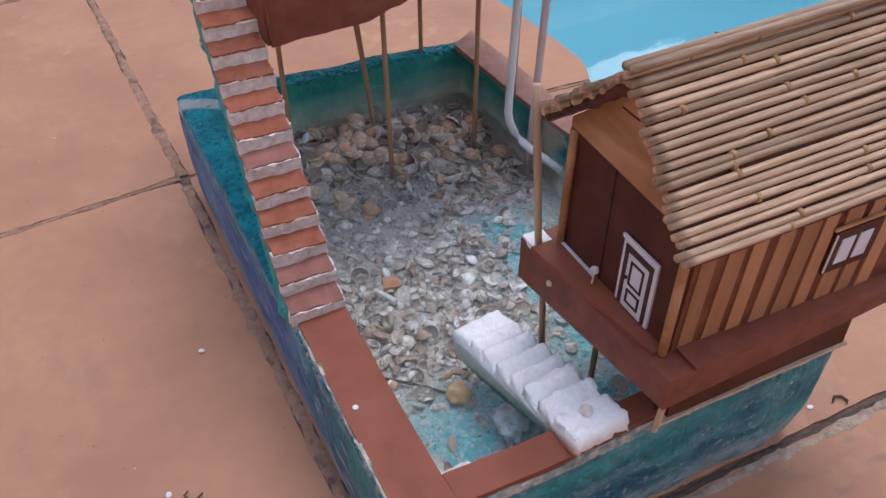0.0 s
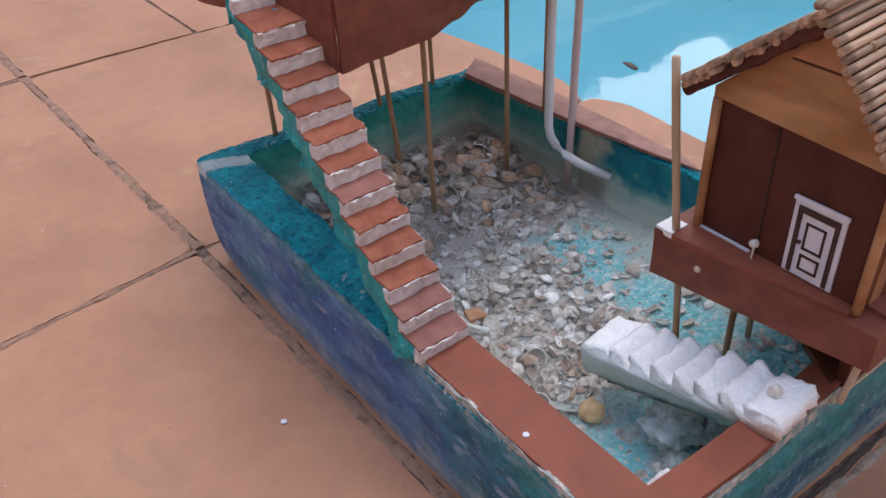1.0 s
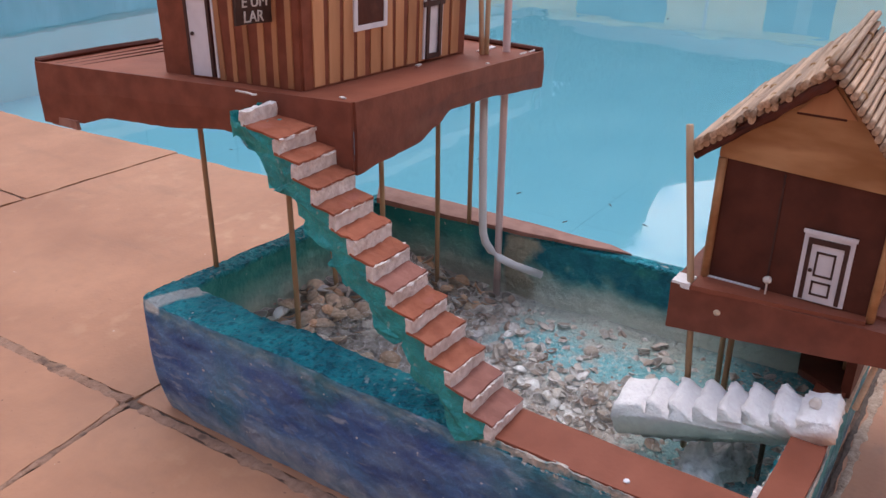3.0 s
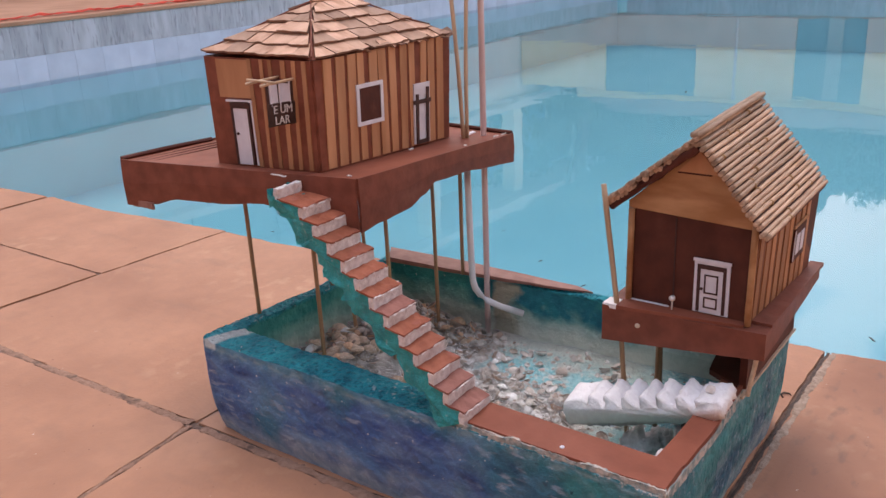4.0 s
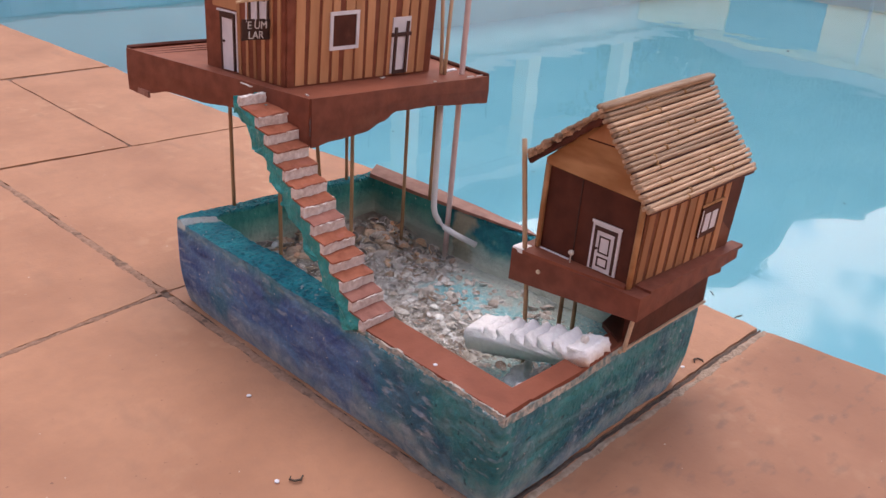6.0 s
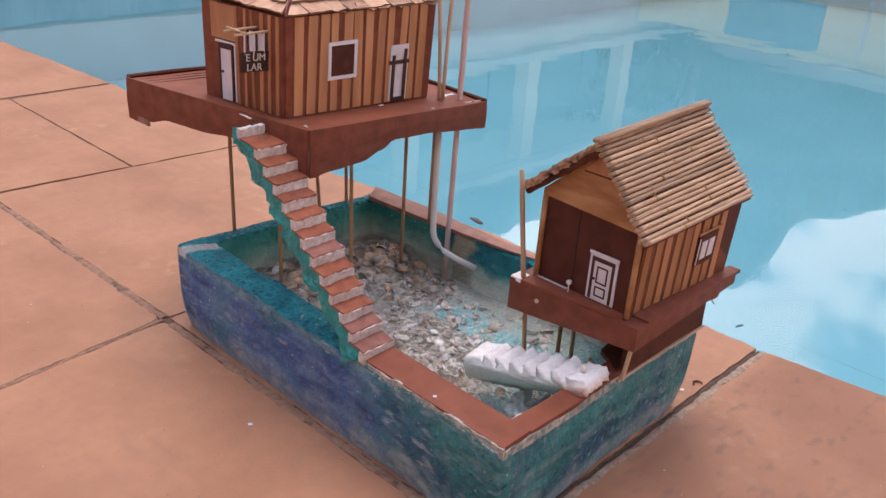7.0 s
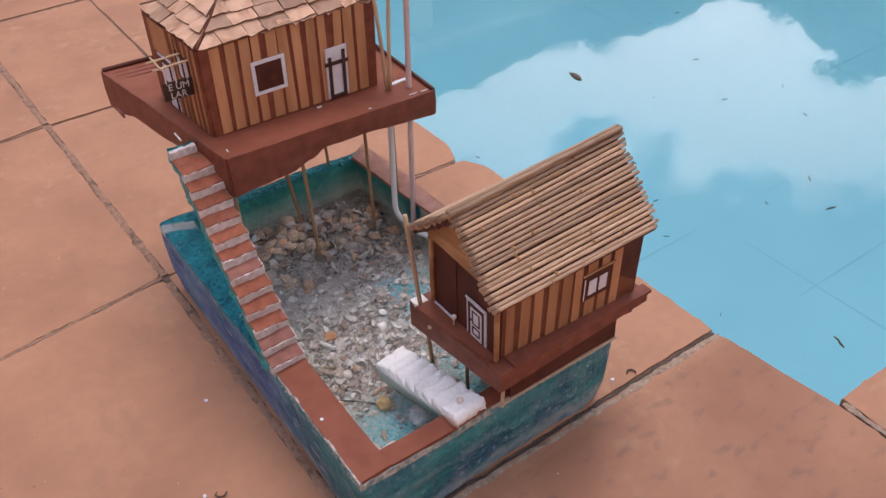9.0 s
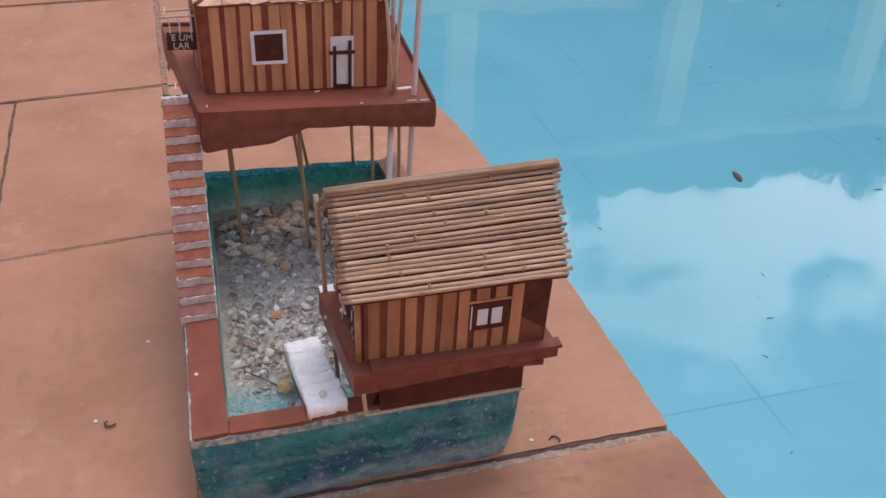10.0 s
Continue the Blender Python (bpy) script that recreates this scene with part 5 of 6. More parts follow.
for k in range(N_STEP * 3, -1, -1):
    f = k / (N_STEP * 3)
    wob = 0.0030 * math.sin(f * 42) + 0.0058 * noise.noise(Vector((f * 34, 1, 0))) + 0.0024 * noise.noise(Vector((f * 90, 3, 0)))
    y, z = S0.y + (S1.y - S0.y) * f + 0.018 + wob, S0.z + (S1.z - S0.z) * f - 0.011 - wob
    outline.append((min(y, S1.y + 0.012), max(z, 0.109 + 0.002 * f)))
rings = []
for f in (0, 0.12, 0.3, 0.5, 0.7, 0.88, 1):
    ring = []
    for y, z in outline:
        t = (z - S0.z) / (S1.z - S0.z)
        x = S0.x + (S1.x - S0.x) * t + WIDE * f
        ring.append(Vector((x, y, z)) + noise.noise_vector(Vector((x, y, z)) * 210) * 0.0012)
    rings.append(ring)
loft(rings, bm=side_bm)
fine(side_bm, 0.0045)
for v in side_bm.verts:
    line = S0.z + (v.co.y - S0.y) / (S1.y - S0.y) * (S1.z - S0.z)
    free = max(0.25, min(1.0, (line - v.co.z) / 0.008))
    v.co += (noise.noise_vector(v.co * 105) * 0.0042 + noise.noise_vector(v.co * 260) * 0.0028) * free
part("stringer", side_bm, M["teal"], stairs, "teal painted foam body with a wavy lower edge")
for k in range(N_STEP):
    t = k / N_STEP
    x0 = S0.x + (S1.x - S0.x) * t
    y, z = S0.y + RUN * k, S0.z + RISE * k
    jag = random.Random(k)
    last = k == N_STEP - 1
    back, trim = (0.0150, 0.010) if last else (0.0, 0.0)
    riser = box(x0 - 0.0016, y - 0.0030 + back, z - 0.0010, x0 + WIDE + 0.0024 - trim, y + 0.0030 + back, z + RISE - 0.0046)
    fine(riser, 0.004)
    roughen(riser, 0.0013, 320, k)
    part("riser", riser, M["foam_dirty"], stairs, "rough bare foam riser")
    if last:
        continue
    fringe = box(x0 + WIDE + 0.0004, y + 0.001, z + RISE * 0.45, x0 + WIDE + 0.0022, y + RUN, z + RISE - 0.0026)
    fine(fringe, 0.0035)
    roughen(fringe, 0.0017, 300, k + 7)
    part("foam_end", fringe, M["foam_dirty"], stairs, "ragged white foam end of the step")
    x1, y0, y1 = x0 + WIDE + 0.0015, y - 0.0034, y + RUN + (0.014 if k == N_STEP - 2 else 0.002)
    tread = prism([(x0 - 0.0015 + jag.uniform(-1, 1) * 0.0006, y0 + jag.uniform(-1, 1) * 0.001), (x1, y0 + jag.uniform(-1, 1) * 0.001), (x1, y1), (x0 - 0.0012, y1)],
                  [z + RISE - 0.0050, z + RISE - 0.0045, z + RISE - 0.0012, z + RISE - 0.0012], [z + RISE - 0.0032, z + RISE - 0.0028, z + RISE + 0.0006, z + RISE + 0.0006])
    fine(tread, 0.006)
    roughen(tread, 0.0013, 130, k + 3)
    part("tread", tread, M["tread_dusty"] if k in (0, 1, 5) else M["tread"], stairs)
    torn = box(x0 - 0.0008, y - 0.0040, z + RISE - 0.0056, x0 + WIDE + 0.0014, y - 0.0026, z + RISE - 0.0042)
    fine(torn, 0.003)
    roughen(torn, 0.0018, 340, k + 11)
    part("torn_edge", torn, M["foam_dirty"], stairs, "torn white foam edge under the tread")

# ---- unfinished white foam steps ----
def foam_steps():
    """Saw-toothed wedge, thicker at its low end; x runs along it from the low end."""
    bm = bmesh.new()
    long_, wide = 0.154, 0.040
    jag = random.Random(3)
    prof = [(0, -0.022), (-0.001, -0.004), (0.003, 0.0025), (0.022, 0.0030), (0.026, -0.0050)]
    for k in range(6):
        a = 0.026 + k * 0.0172
        prof += [(a + 0.0010, 0.0045 + jag.uniform(0, 0.0030)), (a + 0.0050, 0.0052 + jag.uniform(0, 0.0020)), (a + 0.0105, 0.0005), (a + 0.0168, -0.0058 + jag.uniform(-0.001, 0.001))]
    prof += [(0.131, 0.0030), (0.140, 0.0020), (long_ - 0.003, 0.0015), (long_, -0.003), (long_ - 0.001, -0.0125), (0.112, -0.0180), (0.05, -0.0225)]
    rings_ = []
    for f in (0, 0.06, 0.2, 0.35, 0.5, 0.65, 0.8, 0.94, 1):
        rings_.append([Vector((p[0], wide * (f - 0.5), p[1] - (0.0012 if f in (0, 1) else 0))) for p in prof])
    loft(rings_, bm=bm)
    fine(bm, 0.0035)
    for v in bm.verts:
        v.co += noise.noise_vector(v.co * 95) * 0.0014 + noise.noise_vector(v.co * 240) * 0.0015 + noise.noise_vector(v.co * 620) * 0.0012
    return bm


steps = thing("foam_steps", "unpainted white foam steps leaning on the basin rim", "foam steps")
low, high = Vector((0.1290, 0.148, 0.0965)), Vector((0.138, 0.000, 0.1340))
ax = (high - low).normalized()
sd = Vector((0, 0, 1)).cross(ax).normalized()
up = ax.cross(sd)
steps.matrix_basis = Matrix(((ax.x, sd.x, up.x, low.x), (ax.y, sd.y, up.y, low.y), (ax.z, sd.z, up.z, low.z), (0, 0, 0, 1)))
part("body", foam_steps(), M["foam"], steps, smooth=True)
nub = bmesh.new()
bmesh.ops.create_icosphere(nub, subdivisions=2, radius=0.0042)
for v in nub.verts:
    v.co = Vector((0.139, -0.002, 0.0050)) + v.co + noise.noise_vector(v.co * 300) * 0.0012
part("nub", nub, M["pin"], steps, "small cream nub of foam")
single("prop_stick", tube(between((0.160, 0.046, 0.040), (0.160, 0.046, 0.108), 3), 0.0020, 8), M["twig"], "short dark stick propping the foam steps", "stick", smooth=True)
single("prop_stick", tube(between((0.132, 0.100, 0.050), (0.168, 0.034, 0.058), 3), 0.0020, 8), M["rock"], "grey stick lying under the foam steps", "stick", smooth=True)

# ---- upper platform ----
platform = thing("model_platform", "raised brown card platform on thin skewer posts", "platform")
PT = [(0.049, 0.333), (0.334, 0.337), (0.340, 0.500), (0.345, 0.636), (0.130, 0.634), (0.010, 0.642)]
PZ = [0.307, 0.293, 0.294, 0.294, 0.299, 0.301]
top = prism(PT, [z - 0.020 for z in PZ], PZ)
fine(top, 0.02)
roughen(top, 0.0008, 30)
part("deck_board", top, M["brown_top"], platform, "red-brown painted card top")


def fascia(a, b, za, zb, drops, label=""):
    """A thin card skirt from a to b whose lower edge follows drops, (share, depth) pairs."""
    a, b = Vector((*a, 0)), Vector((*b, 0))
    nrm = (b - a).cross(Vector((0, 0, 1))).normalized()
    bm = bmesh.new()
    k = 46
    rows_ = []
    for i in range(k + 1):
        f = i / k
        for (f0, d0), (f1, d1) in zip(drops, drops[1:]):
            if f0 <= f <= f1:
                g = (f - f0) / (f1 - f0)
                g = g * g * (3 - 2 * g)
                depth = d0 + (d1 - d0) * g
        depth += 0.0008 * noise.noise(Vector((i * 0.7, depth * 50, 0)))
        p = a.lerp(b, f) + Vector((0, 0, za + (zb - za) * f + 0.0015))
        w = Vector((0, 0, -depth - 0.0015))
        bow = nrm * 0.0012 * noise.noise(Vector((f * 4, za * 10, 0)))
        rows_.append([p + nrm * 0.0022 + bow, p + nrm * 0.0034 + w * 0.5 + bow, p + nrm * 0.0022 + w + bow, p + w + bow, p + bow + nrm * 0.0002 + w * 0.5, p + bow])
    loft(rows_, bm=bm)
    part("skirt", bm, M["brown"], platform, label)


fascia(PT[0], PT[1], PZ[0], PZ[1], [(0, 0.052), (0.10, 0.048), (0.26, 0.045), (0.36, 0.036), (0.44, 0.026), (0.62, 0.026), (0.85, 0.030), (1, 0.033)], "brown card skirt with a wavy cut edge")
fascia(PT[5], PT[0], PZ[5], PZ[0], [(0, 0.050), (0.05, 0.050), (0.14, 0.046), (0.25, 0.038), (0.42, 0.038), (0.62, 0.033), (0.80, 0.040), (1, 0.051)], "brown card skirt with a wavy cut edge")
fascia(PT[1], PT[3], PZ[1], PZ[3], [(0, 0.033), (0.5, 0.028), (1, 0.034)])
fascia(PT[3], PT[5], PZ[3], PZ[5], [(0, 0.034), (0.5, 0.028), (1, 0.048)])
for a, b, za, zb in ((PT[5], PT[4], PZ[5], PZ[4]), (PT[1], PT[3], PZ[1], PZ[3])):
    lip = tube([(a[0], a[1], za + 0.002), ((a[0] + b[0]) / 2, (a[1] + b[1]) / 2, (za + zb) / 2 + 0.003), (b[0], b[1], zb + 0.002)], 0.0026, 6, 0.4)
    part("edge_lip", lip, M["brown_dark"], platform, "dark raised edge of the card")
part("torn_patch", roughen(fine(box(0.0098, 0.600, 0.2500, 0.0128, 0.634, 0.2575), 0.004), 0.0009, 160), M["faded"], platform, "torn bare card at the skirt edge")
for k in range(3):
    off = 0.012 + 0.011 * k
    part("seam", tube([(0.018, 0.640 - off, 0.3008), (0.130, 0.631 - off, 0.2995)], 0.0007, 6), M["brown_dark"], platform)
for gx, gy, gw, gd in ((0.190, 0.378, 0.006, 0.003), (0.240, 0.340, 0.004, 0.002), (0.300, 0.341, 0.012, 0.0016), (0.318, 0.341, 0.010, 0.0016), (0.056, 0.346, 0.002, 0.006), (0.022, 0.400, 0.002, 0.020)):
    part("glue_spot", roughen(fine(box(gx, gy, 0.2940 + (0.334 - gx) * 0.046, gx + gw, gy + gd, 0.2950 + (0.334 - gx) * 0.046), 0.002), 0.0007, 260), M["chalk"], platform, "spot of dried white glue")
part("white_smear", roughen(fine(box(0.296, 0.380, 0.2932, 0.322, 0.386, 0.2952), 0.004), 0.0012, 150), M["paper"], platform, "smear of white glue")


def post(a, b, r=0.0024, bow=(0, 0, 0), name="skewer_post", material="post", label="thin wooden skewer post under the platform"):
    ob = single(name, tube(bent_rod(a, b, bow), r, 9, 0.06), M[material], label, "post", "skewer posts", smooth=True)
    return ob


post((0.081, 0.529, 0.108), (0.078, 0.528, 0.292))
post((0.083, 0.432, 0.040), (0.078, 0.430, 0.290), bow=(0.001, 0, 0))
post((0.187, 0.475, 0.042), (0.160, 0.470, 0.286))
post((0.194, 0.517, 0.106), (0.166, 0.505, 0.286))
post((0.175, 0.406, 0.038), (0.167, 0.402, 0.286))
post((0.270, 0.411, 0.040), (0.268, 0.410, 0.282))
post((0.261, 0.519, 0.106), (0.258, 0.520, 0.282))
post((0.303, 0.394, 0.114), (0.302, 0.392, 0.282))
single("cross_skewer", tube(bent_rod((0.172, 0.372, 0.274), (0.282, 0.405, 0.266), (0, 0, -0.002)), 0.0014, 8), M["twig"], "dark thin skewer lying crosswise under the platform", "skewer", smooth=True)
post((0.288, 0.375, 0.288), (0.2765, 0.3785, 0.468), 0.0024, (0.002, 0, 0), "tall_skewer", "skewer", "tall bamboo skewer standing through the platform")
post((0.291, 0.372, 0.288), (0.3062, 0.3765, 0.468), 0.0024, (-0.002, 0, 0), "tall_skewer", "skewer", "tall bamboo skewer standing through the platform")
single("pink_straw", tube(bent_rod((0.3035, 0.3585, 0.040), (0.3224, 0.3684, 0.468), (0.0, 0, 0), 8), 0.0037, 14), M["straw_pink"], "upright pale pink plastic straw through the platform", "straw", smooth=True)
sp = [(0.287, 0.371, 0.272), (0.284, 0.368, 0.200), (0.280, 0.364, 0.135), (0.2788, 0.3622, 0.120), (0.2795, 0.3595, 0.110), (0.2825, 0.3545, 0.1010), (0.287, 0.3475, 0.0935), (0.296, 0.335, 0.0850), (0.313, 0.312, 0.0735)]
straw_bm = tube(sp, 0.0040, 14)
single("bent_straw", straw_bm, M["straw"], "bent white plastic straw running down into the basin", "straw", smooth=True)
tank = thing("toy_water_tank", "blue plastic bottle cap standing on two skewers and a straw", "bottle cap")
part("base", tube([(0.299, 0.377, 0.4680), (0.299, 0.377, 0.4688), (0.299, 0.377, 0.4700)], [0.0300, 0.0306, 0.0300], 32), M["paper"], tank, "thin white card disc")
cap_rings = []
for z, r in ((0.4702, 0.0282), (0.4710, 0.0290), (0.4900, 0.0286), (0.4925, 0.0274), (0.4932, 0.0240)):
    cap_rings.append([Vector((0.299 + (r + 0.0005 * (k % 2) * (0.471 < z < 0.492)) * math.cos(k * math.pi / 48), 0.377 + (r + 0.0005 * (k % 2) * (0.471 < z < 0.492)) * math.sin(k * math.pi / 48), z)) for k in range(96)])
part("cap", loft(cap_rings), M["blue_plastic"], tank, smooth=True)
single("back_straw", tube(between((0.330, 0.555, 0.288), (0.336, 0.560, 0.520), 4), 0.0035, 12), M["straw_pink"], "pale plastic straw at the back of the platform", "straw", smooth=True)

# ---- upper striped house ----
cabin = thing("striped_cabin", "square model cabin with brown and wood stripes under a shingle roof", "model house")
CW = [(0.058, 0.387), (0.286, 0.393), (0.283, 0.535), (0.0490, 0.528)]
CT = [(0.058, 0.386), (0.289, 0.389), (0.286, 0.540), (0.0505, 0.533)]
CB = [0.3065, 0.2955, 0.2960, 0.3010]
CZ = 0.4138
body_bm = bmesh.new()
lo = [body_bm.verts.new((*p, z - 0.001)) for p, z in zip(CW, CB)]
hi = [body_bm.verts.new((*p, CZ)) for p in CT]
body_bm.faces.new(lo[::-1])
body_bm.faces.new(hi)
for i in range(4):
    j = (i + 1) % 4
    body_bm.faces.new((lo[i], lo[j], hi[j], hi[i]))
bmesh.ops.bevel(body_bm, geom=[e for e in body_bm.edges if abs(e.verts[0].co.z - e.verts[1].co.z) > 0.05], offset=0.002, segments=2, affect="EDGES")
part("wall", body_bm, M["brown_stripe"], cabin, "brown painted card wall")


def wall_frame(i):
    """Corners of cabin wall i seen from outside: bottom start, bottom end, top start, top end, and the outward normal."""
    j = (i + 1) % 4
    a, b = Vector((*CW[i], CB[i])), Vector((*CW[j], CB[j]))
    c, d = Vector((*CT[i], CZ)), Vector((*CT[j], CZ))
    return a, b, c, d, (b - a).cross(c - a).normalized()


def on_wall(i, f, g, out=0.0):
    a, b, c, d, n_ = wall_frame(i)
    return a.lerp(b, f).lerp(c.lerp(d, f), g) + n_ * out


def patch(i, f0, f1, g0, g1, out0, out1, slant=0.0):
    bm = bmesh.new()
    q0 = [on_wall(i, f, g, out0) for f, g in ((f0, g0), (f1, g0), (f1 + slant, g1), (f0 + slant, g1))]
    q1 = [on_wall(i, f, g, out1) for f, g in ((f0, g0), (f1, g0), (f1 + slant, g1), (f0 + slant, g1))]
    va, vb = [bm.verts.new(p) for p in q0], [bm.verts.new(p) for p in q1]
    bm.faces.new(va[::-1])
    bm.faces.new(vb)
    for k in range(4):
        j = (k + 1) % 4
        bm.faces.new((va[k], va[j], vb[j], vb[k]))
    return bm


rs = random.Random(5)
for i, count in ((0, 12), (3, 10), (1, 8), (2, 12)):
    for k in range(count):
        if i == 3 and k < 4:
            continue
        f = 0.030 + (0.905 if i == 0 else 0.945) * (k + 0.30) / count
        # slats of the door-side wall are narrower and darker, its shade put in colour
        w = 0.64 / count * rs.uniform(0.80, 1.08) if i != 3 else 0.36 / count * rs.uniform(0.8, 1.1)
        part("slat", patch(i, f, f + w, 0.005, 0.995, -0.001, 0.0012, rs.uniform(-0.014, 0.014)), M["wood_dim"] if i == 3 else M["wood"], cabin)
part("panel", patch(3, 0.13, 0.43, 0.64, 0.985, -0.001, 0.0012), M["wood"], cabin, "plain light wood panel above the door")


def framed(i, f0, f1, g0, g1, names, fill, frame_mat, t=0.1, label=""):
    """A window or door: an infill and four frame bars round it."""
    base = part(names, patch(i, f0, f1, g0, g1, 0.0005, 0.0018), fill, cabin, label)
    df, dg = (f1 - f0) * t, (g1 - g0) * t * 0.9
    for bar in ((f0 - df, f1 + df, g1, g1 + dg), (f0 - df, f0, g0, g1), (f1, f1 + df, g0, g1)):
        part("frame", patch(i, *bar, 0.0004, 0.0026), frame_mat, base)
    return base


win = framed(0, 0.276, 0.424, 0.365, 0.675, "window", M["brown_dark"], M["paper"], 0.13, "dark window with a white frame")
part("frame", patch(0, 0.257, 0.443, 0.328, 0.365, 0.0004, 0.0026), M["paper"], win)
door = framed(0, 0.698, 0.782, 0.02, 0.49, "door", M["paper"], M["paper"], 0.26, "white door with dark bars")
part("crossbar", patch(0, 0.668, 0.808, 0.405, 0.445, 0.0027, 0.0040), M["ink"], door)
part("threshold", patch(0, 0.700, 0.780, 0.015, 0.055, 0.0027, 0.0038), M["ink"], door, "dark smudged foot of the door")
for fx, top_ in ((0.688, 0.500), (0.772, 0.555)):
    part("bar", patch(0, fx, fx + 0.018, 0.02, top_, 0.0028, 0.0042), M["ink"], door)
side_door = framed(3, 0.245, 0.385, 0.02, 0.545, "door", M["paper"], M["ink"], 0.14, "white door with a dark knob")
part("frame_edge", patch(3, 0.19, 0.435, 0.602, 0.622, 0.0004, 0.0026), M["paper"], side_door, "white outer edge")
part("frame_edge", patch(3, 0.420, 0.432, 0.02, 0.602, 0.0004, 0.0020), M["paper"], side_door, "white outer edge")
knob_bm = bmesh.new()
bmesh.ops.create_icosphere(knob_bm, subdivisions=2, radius=0.0016)
for v in knob_bm.verts:
    v.co += on_wall(3, 0.272, 0.31, 0.0028)
part("knob", knob_bm, M["ink"], side_door)
wpanel = framed(3, 0.61, 0.80, 0.55, 0.80, "window", M["paper"], M["ink"], 0.12, "white window with dark bars")
part("bar", patch(3, 0.695, 0.713, 0.55, 0.80, 0.0019, 0.0030), M["ink"], wpanel)

# sign hung from two sticks that stand out from the cabin wall
sign = thing("hanging_sign", "small dark wooden sign with white hand lettering hung from sticks", "sign")
part("board", roughen(fine(quad_panel((0.0200, 0.4130, 0.3560), (1, 0, -0.06), (0.06, 0, 1), 0.0345, 0.0215, 0.0024), 0.006), 0.0006, 120), M["sign"], sign)
for y0, z0 in ((0.4105, 0.3965), (0.4300, 0.3975)):
    part("stick", tube(between((0.0580, y0, z0), (0.0150, y0 + 0.002, z0 - 0.001), 4), 0.0014, 8, 0.1), M["skewer"], sign, "light bamboo stick", smooth=True)
part("cross_stick", tube(between((0.0215, 0.4020, 0.3985), (0.0225, 0.4380, 0.3990), 3), 0.0013, 8, 0.1), M["skewer"], sign, "light bamboo stick", smooth=True)
for sx in (0.0255, 0.0370, 0.0500):
    part("string", tube([(sx, 0.4105, 0.3950), (sx + 0.0006, 0.4118, 0.3850), (sx, 0.4112, 0.3745)], 0.0009, 6), M["paper"], sign, "white string")


def lettering(text, origin, right, upward, size, material, parent):
    cu = bpy.data.curves.new("lettering", "FONT")
    cu.body, cu.size, cu.extrude, cu.align_x = text, size, 0.0004, "CENTER"
    tmp = bpy.data.objects.new("lettering", cu)
    scene.collection.objects.link(tmp)
    dg = bpy.context.evaluated_depsgraph_get()
    me = bpy.data.meshes.new_from_object(tmp.evaluated_get(dg))
    bpy.data.objects.remove(tmp)
    me.materials.clear()
    me.materials.append(material)
    r, u = right.normalized(), upward.normalized()
    n_ = r.cross(u)
    ob = new("lettering", me)
    ob.parent = parent
    ob.matrix_basis = Matrix(((r.x, u.x, n_.x, origin.x), (r.y, u.y, n_.y, origin.y), (r.z, u.z, n_.z, origin.z), (0, 0, 0, 1)))
    return ob


lettering("E UM", Vector((0.0385, 0.4102, 0.3668)), Vector((1, 0, -0.06)), Vector((0.06, 0, 1)), 0.0112, M["chalk"], sign)
lettering("LAR", Vector((0.0365, 0.4102, 0.3566)), Vector((1, 0, -0.06)), Vector((0.06, 0, 1)), 0.0112, M["chalk"], sign)

# shingled hip roof
cabin_roof = thing("shingle_roof", "hipped roof of small overlapping wooden shingles on the cabin", "roof")
RE = [(0.0600, 0.3875), (0.2870, 0.3900), (0.2840, 0.5390), (0.0530, 0.5320)]
RZ = [0.4145, 0.4120, 0.4135, 0.4165]
RA, RB = Vector((0.145, 0.464, 0.457)), Vector((0.205, 0.466, 0.457))
core = bmesh.new()
ev = [core.verts.new((*p, z)) for p, z in zip(RE, RZ)]
ea, eb = core.verts.new(RA), core.verts.new(RB)
core.faces.new((ev[0], ev[1], eb, ea))
core.faces.new((ev[2], ev[3], ea, eb))
core.faces.new((ev[3], ev[0], ea))
core.faces.new((ev[1], ev[2], eb))
core.faces.new(ev[::-1])
part("roof_board", core, M["brown_stripe"], cabin_roof)
def shingle_mesh(k, left=-0.5, right=0.5):
    """A thin split of wood, a unit square, with a chipped lower edge; left and right are the ends of its upper edge."""
    r_ = random.Random(40 + k)
    low_edge = [(-0.5 + q / 4, r_.uniform(-0.09, 0.03)) for q in range(5)]
    bm = prism(low_edge + [(right, 1.0), (left, 1.0)], 0, 1.0)
    bm.normal_update()
    # side faces take the darker edge colour that draws the shadow lines
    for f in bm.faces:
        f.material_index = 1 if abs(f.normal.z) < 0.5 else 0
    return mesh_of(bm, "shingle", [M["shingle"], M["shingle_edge"]])


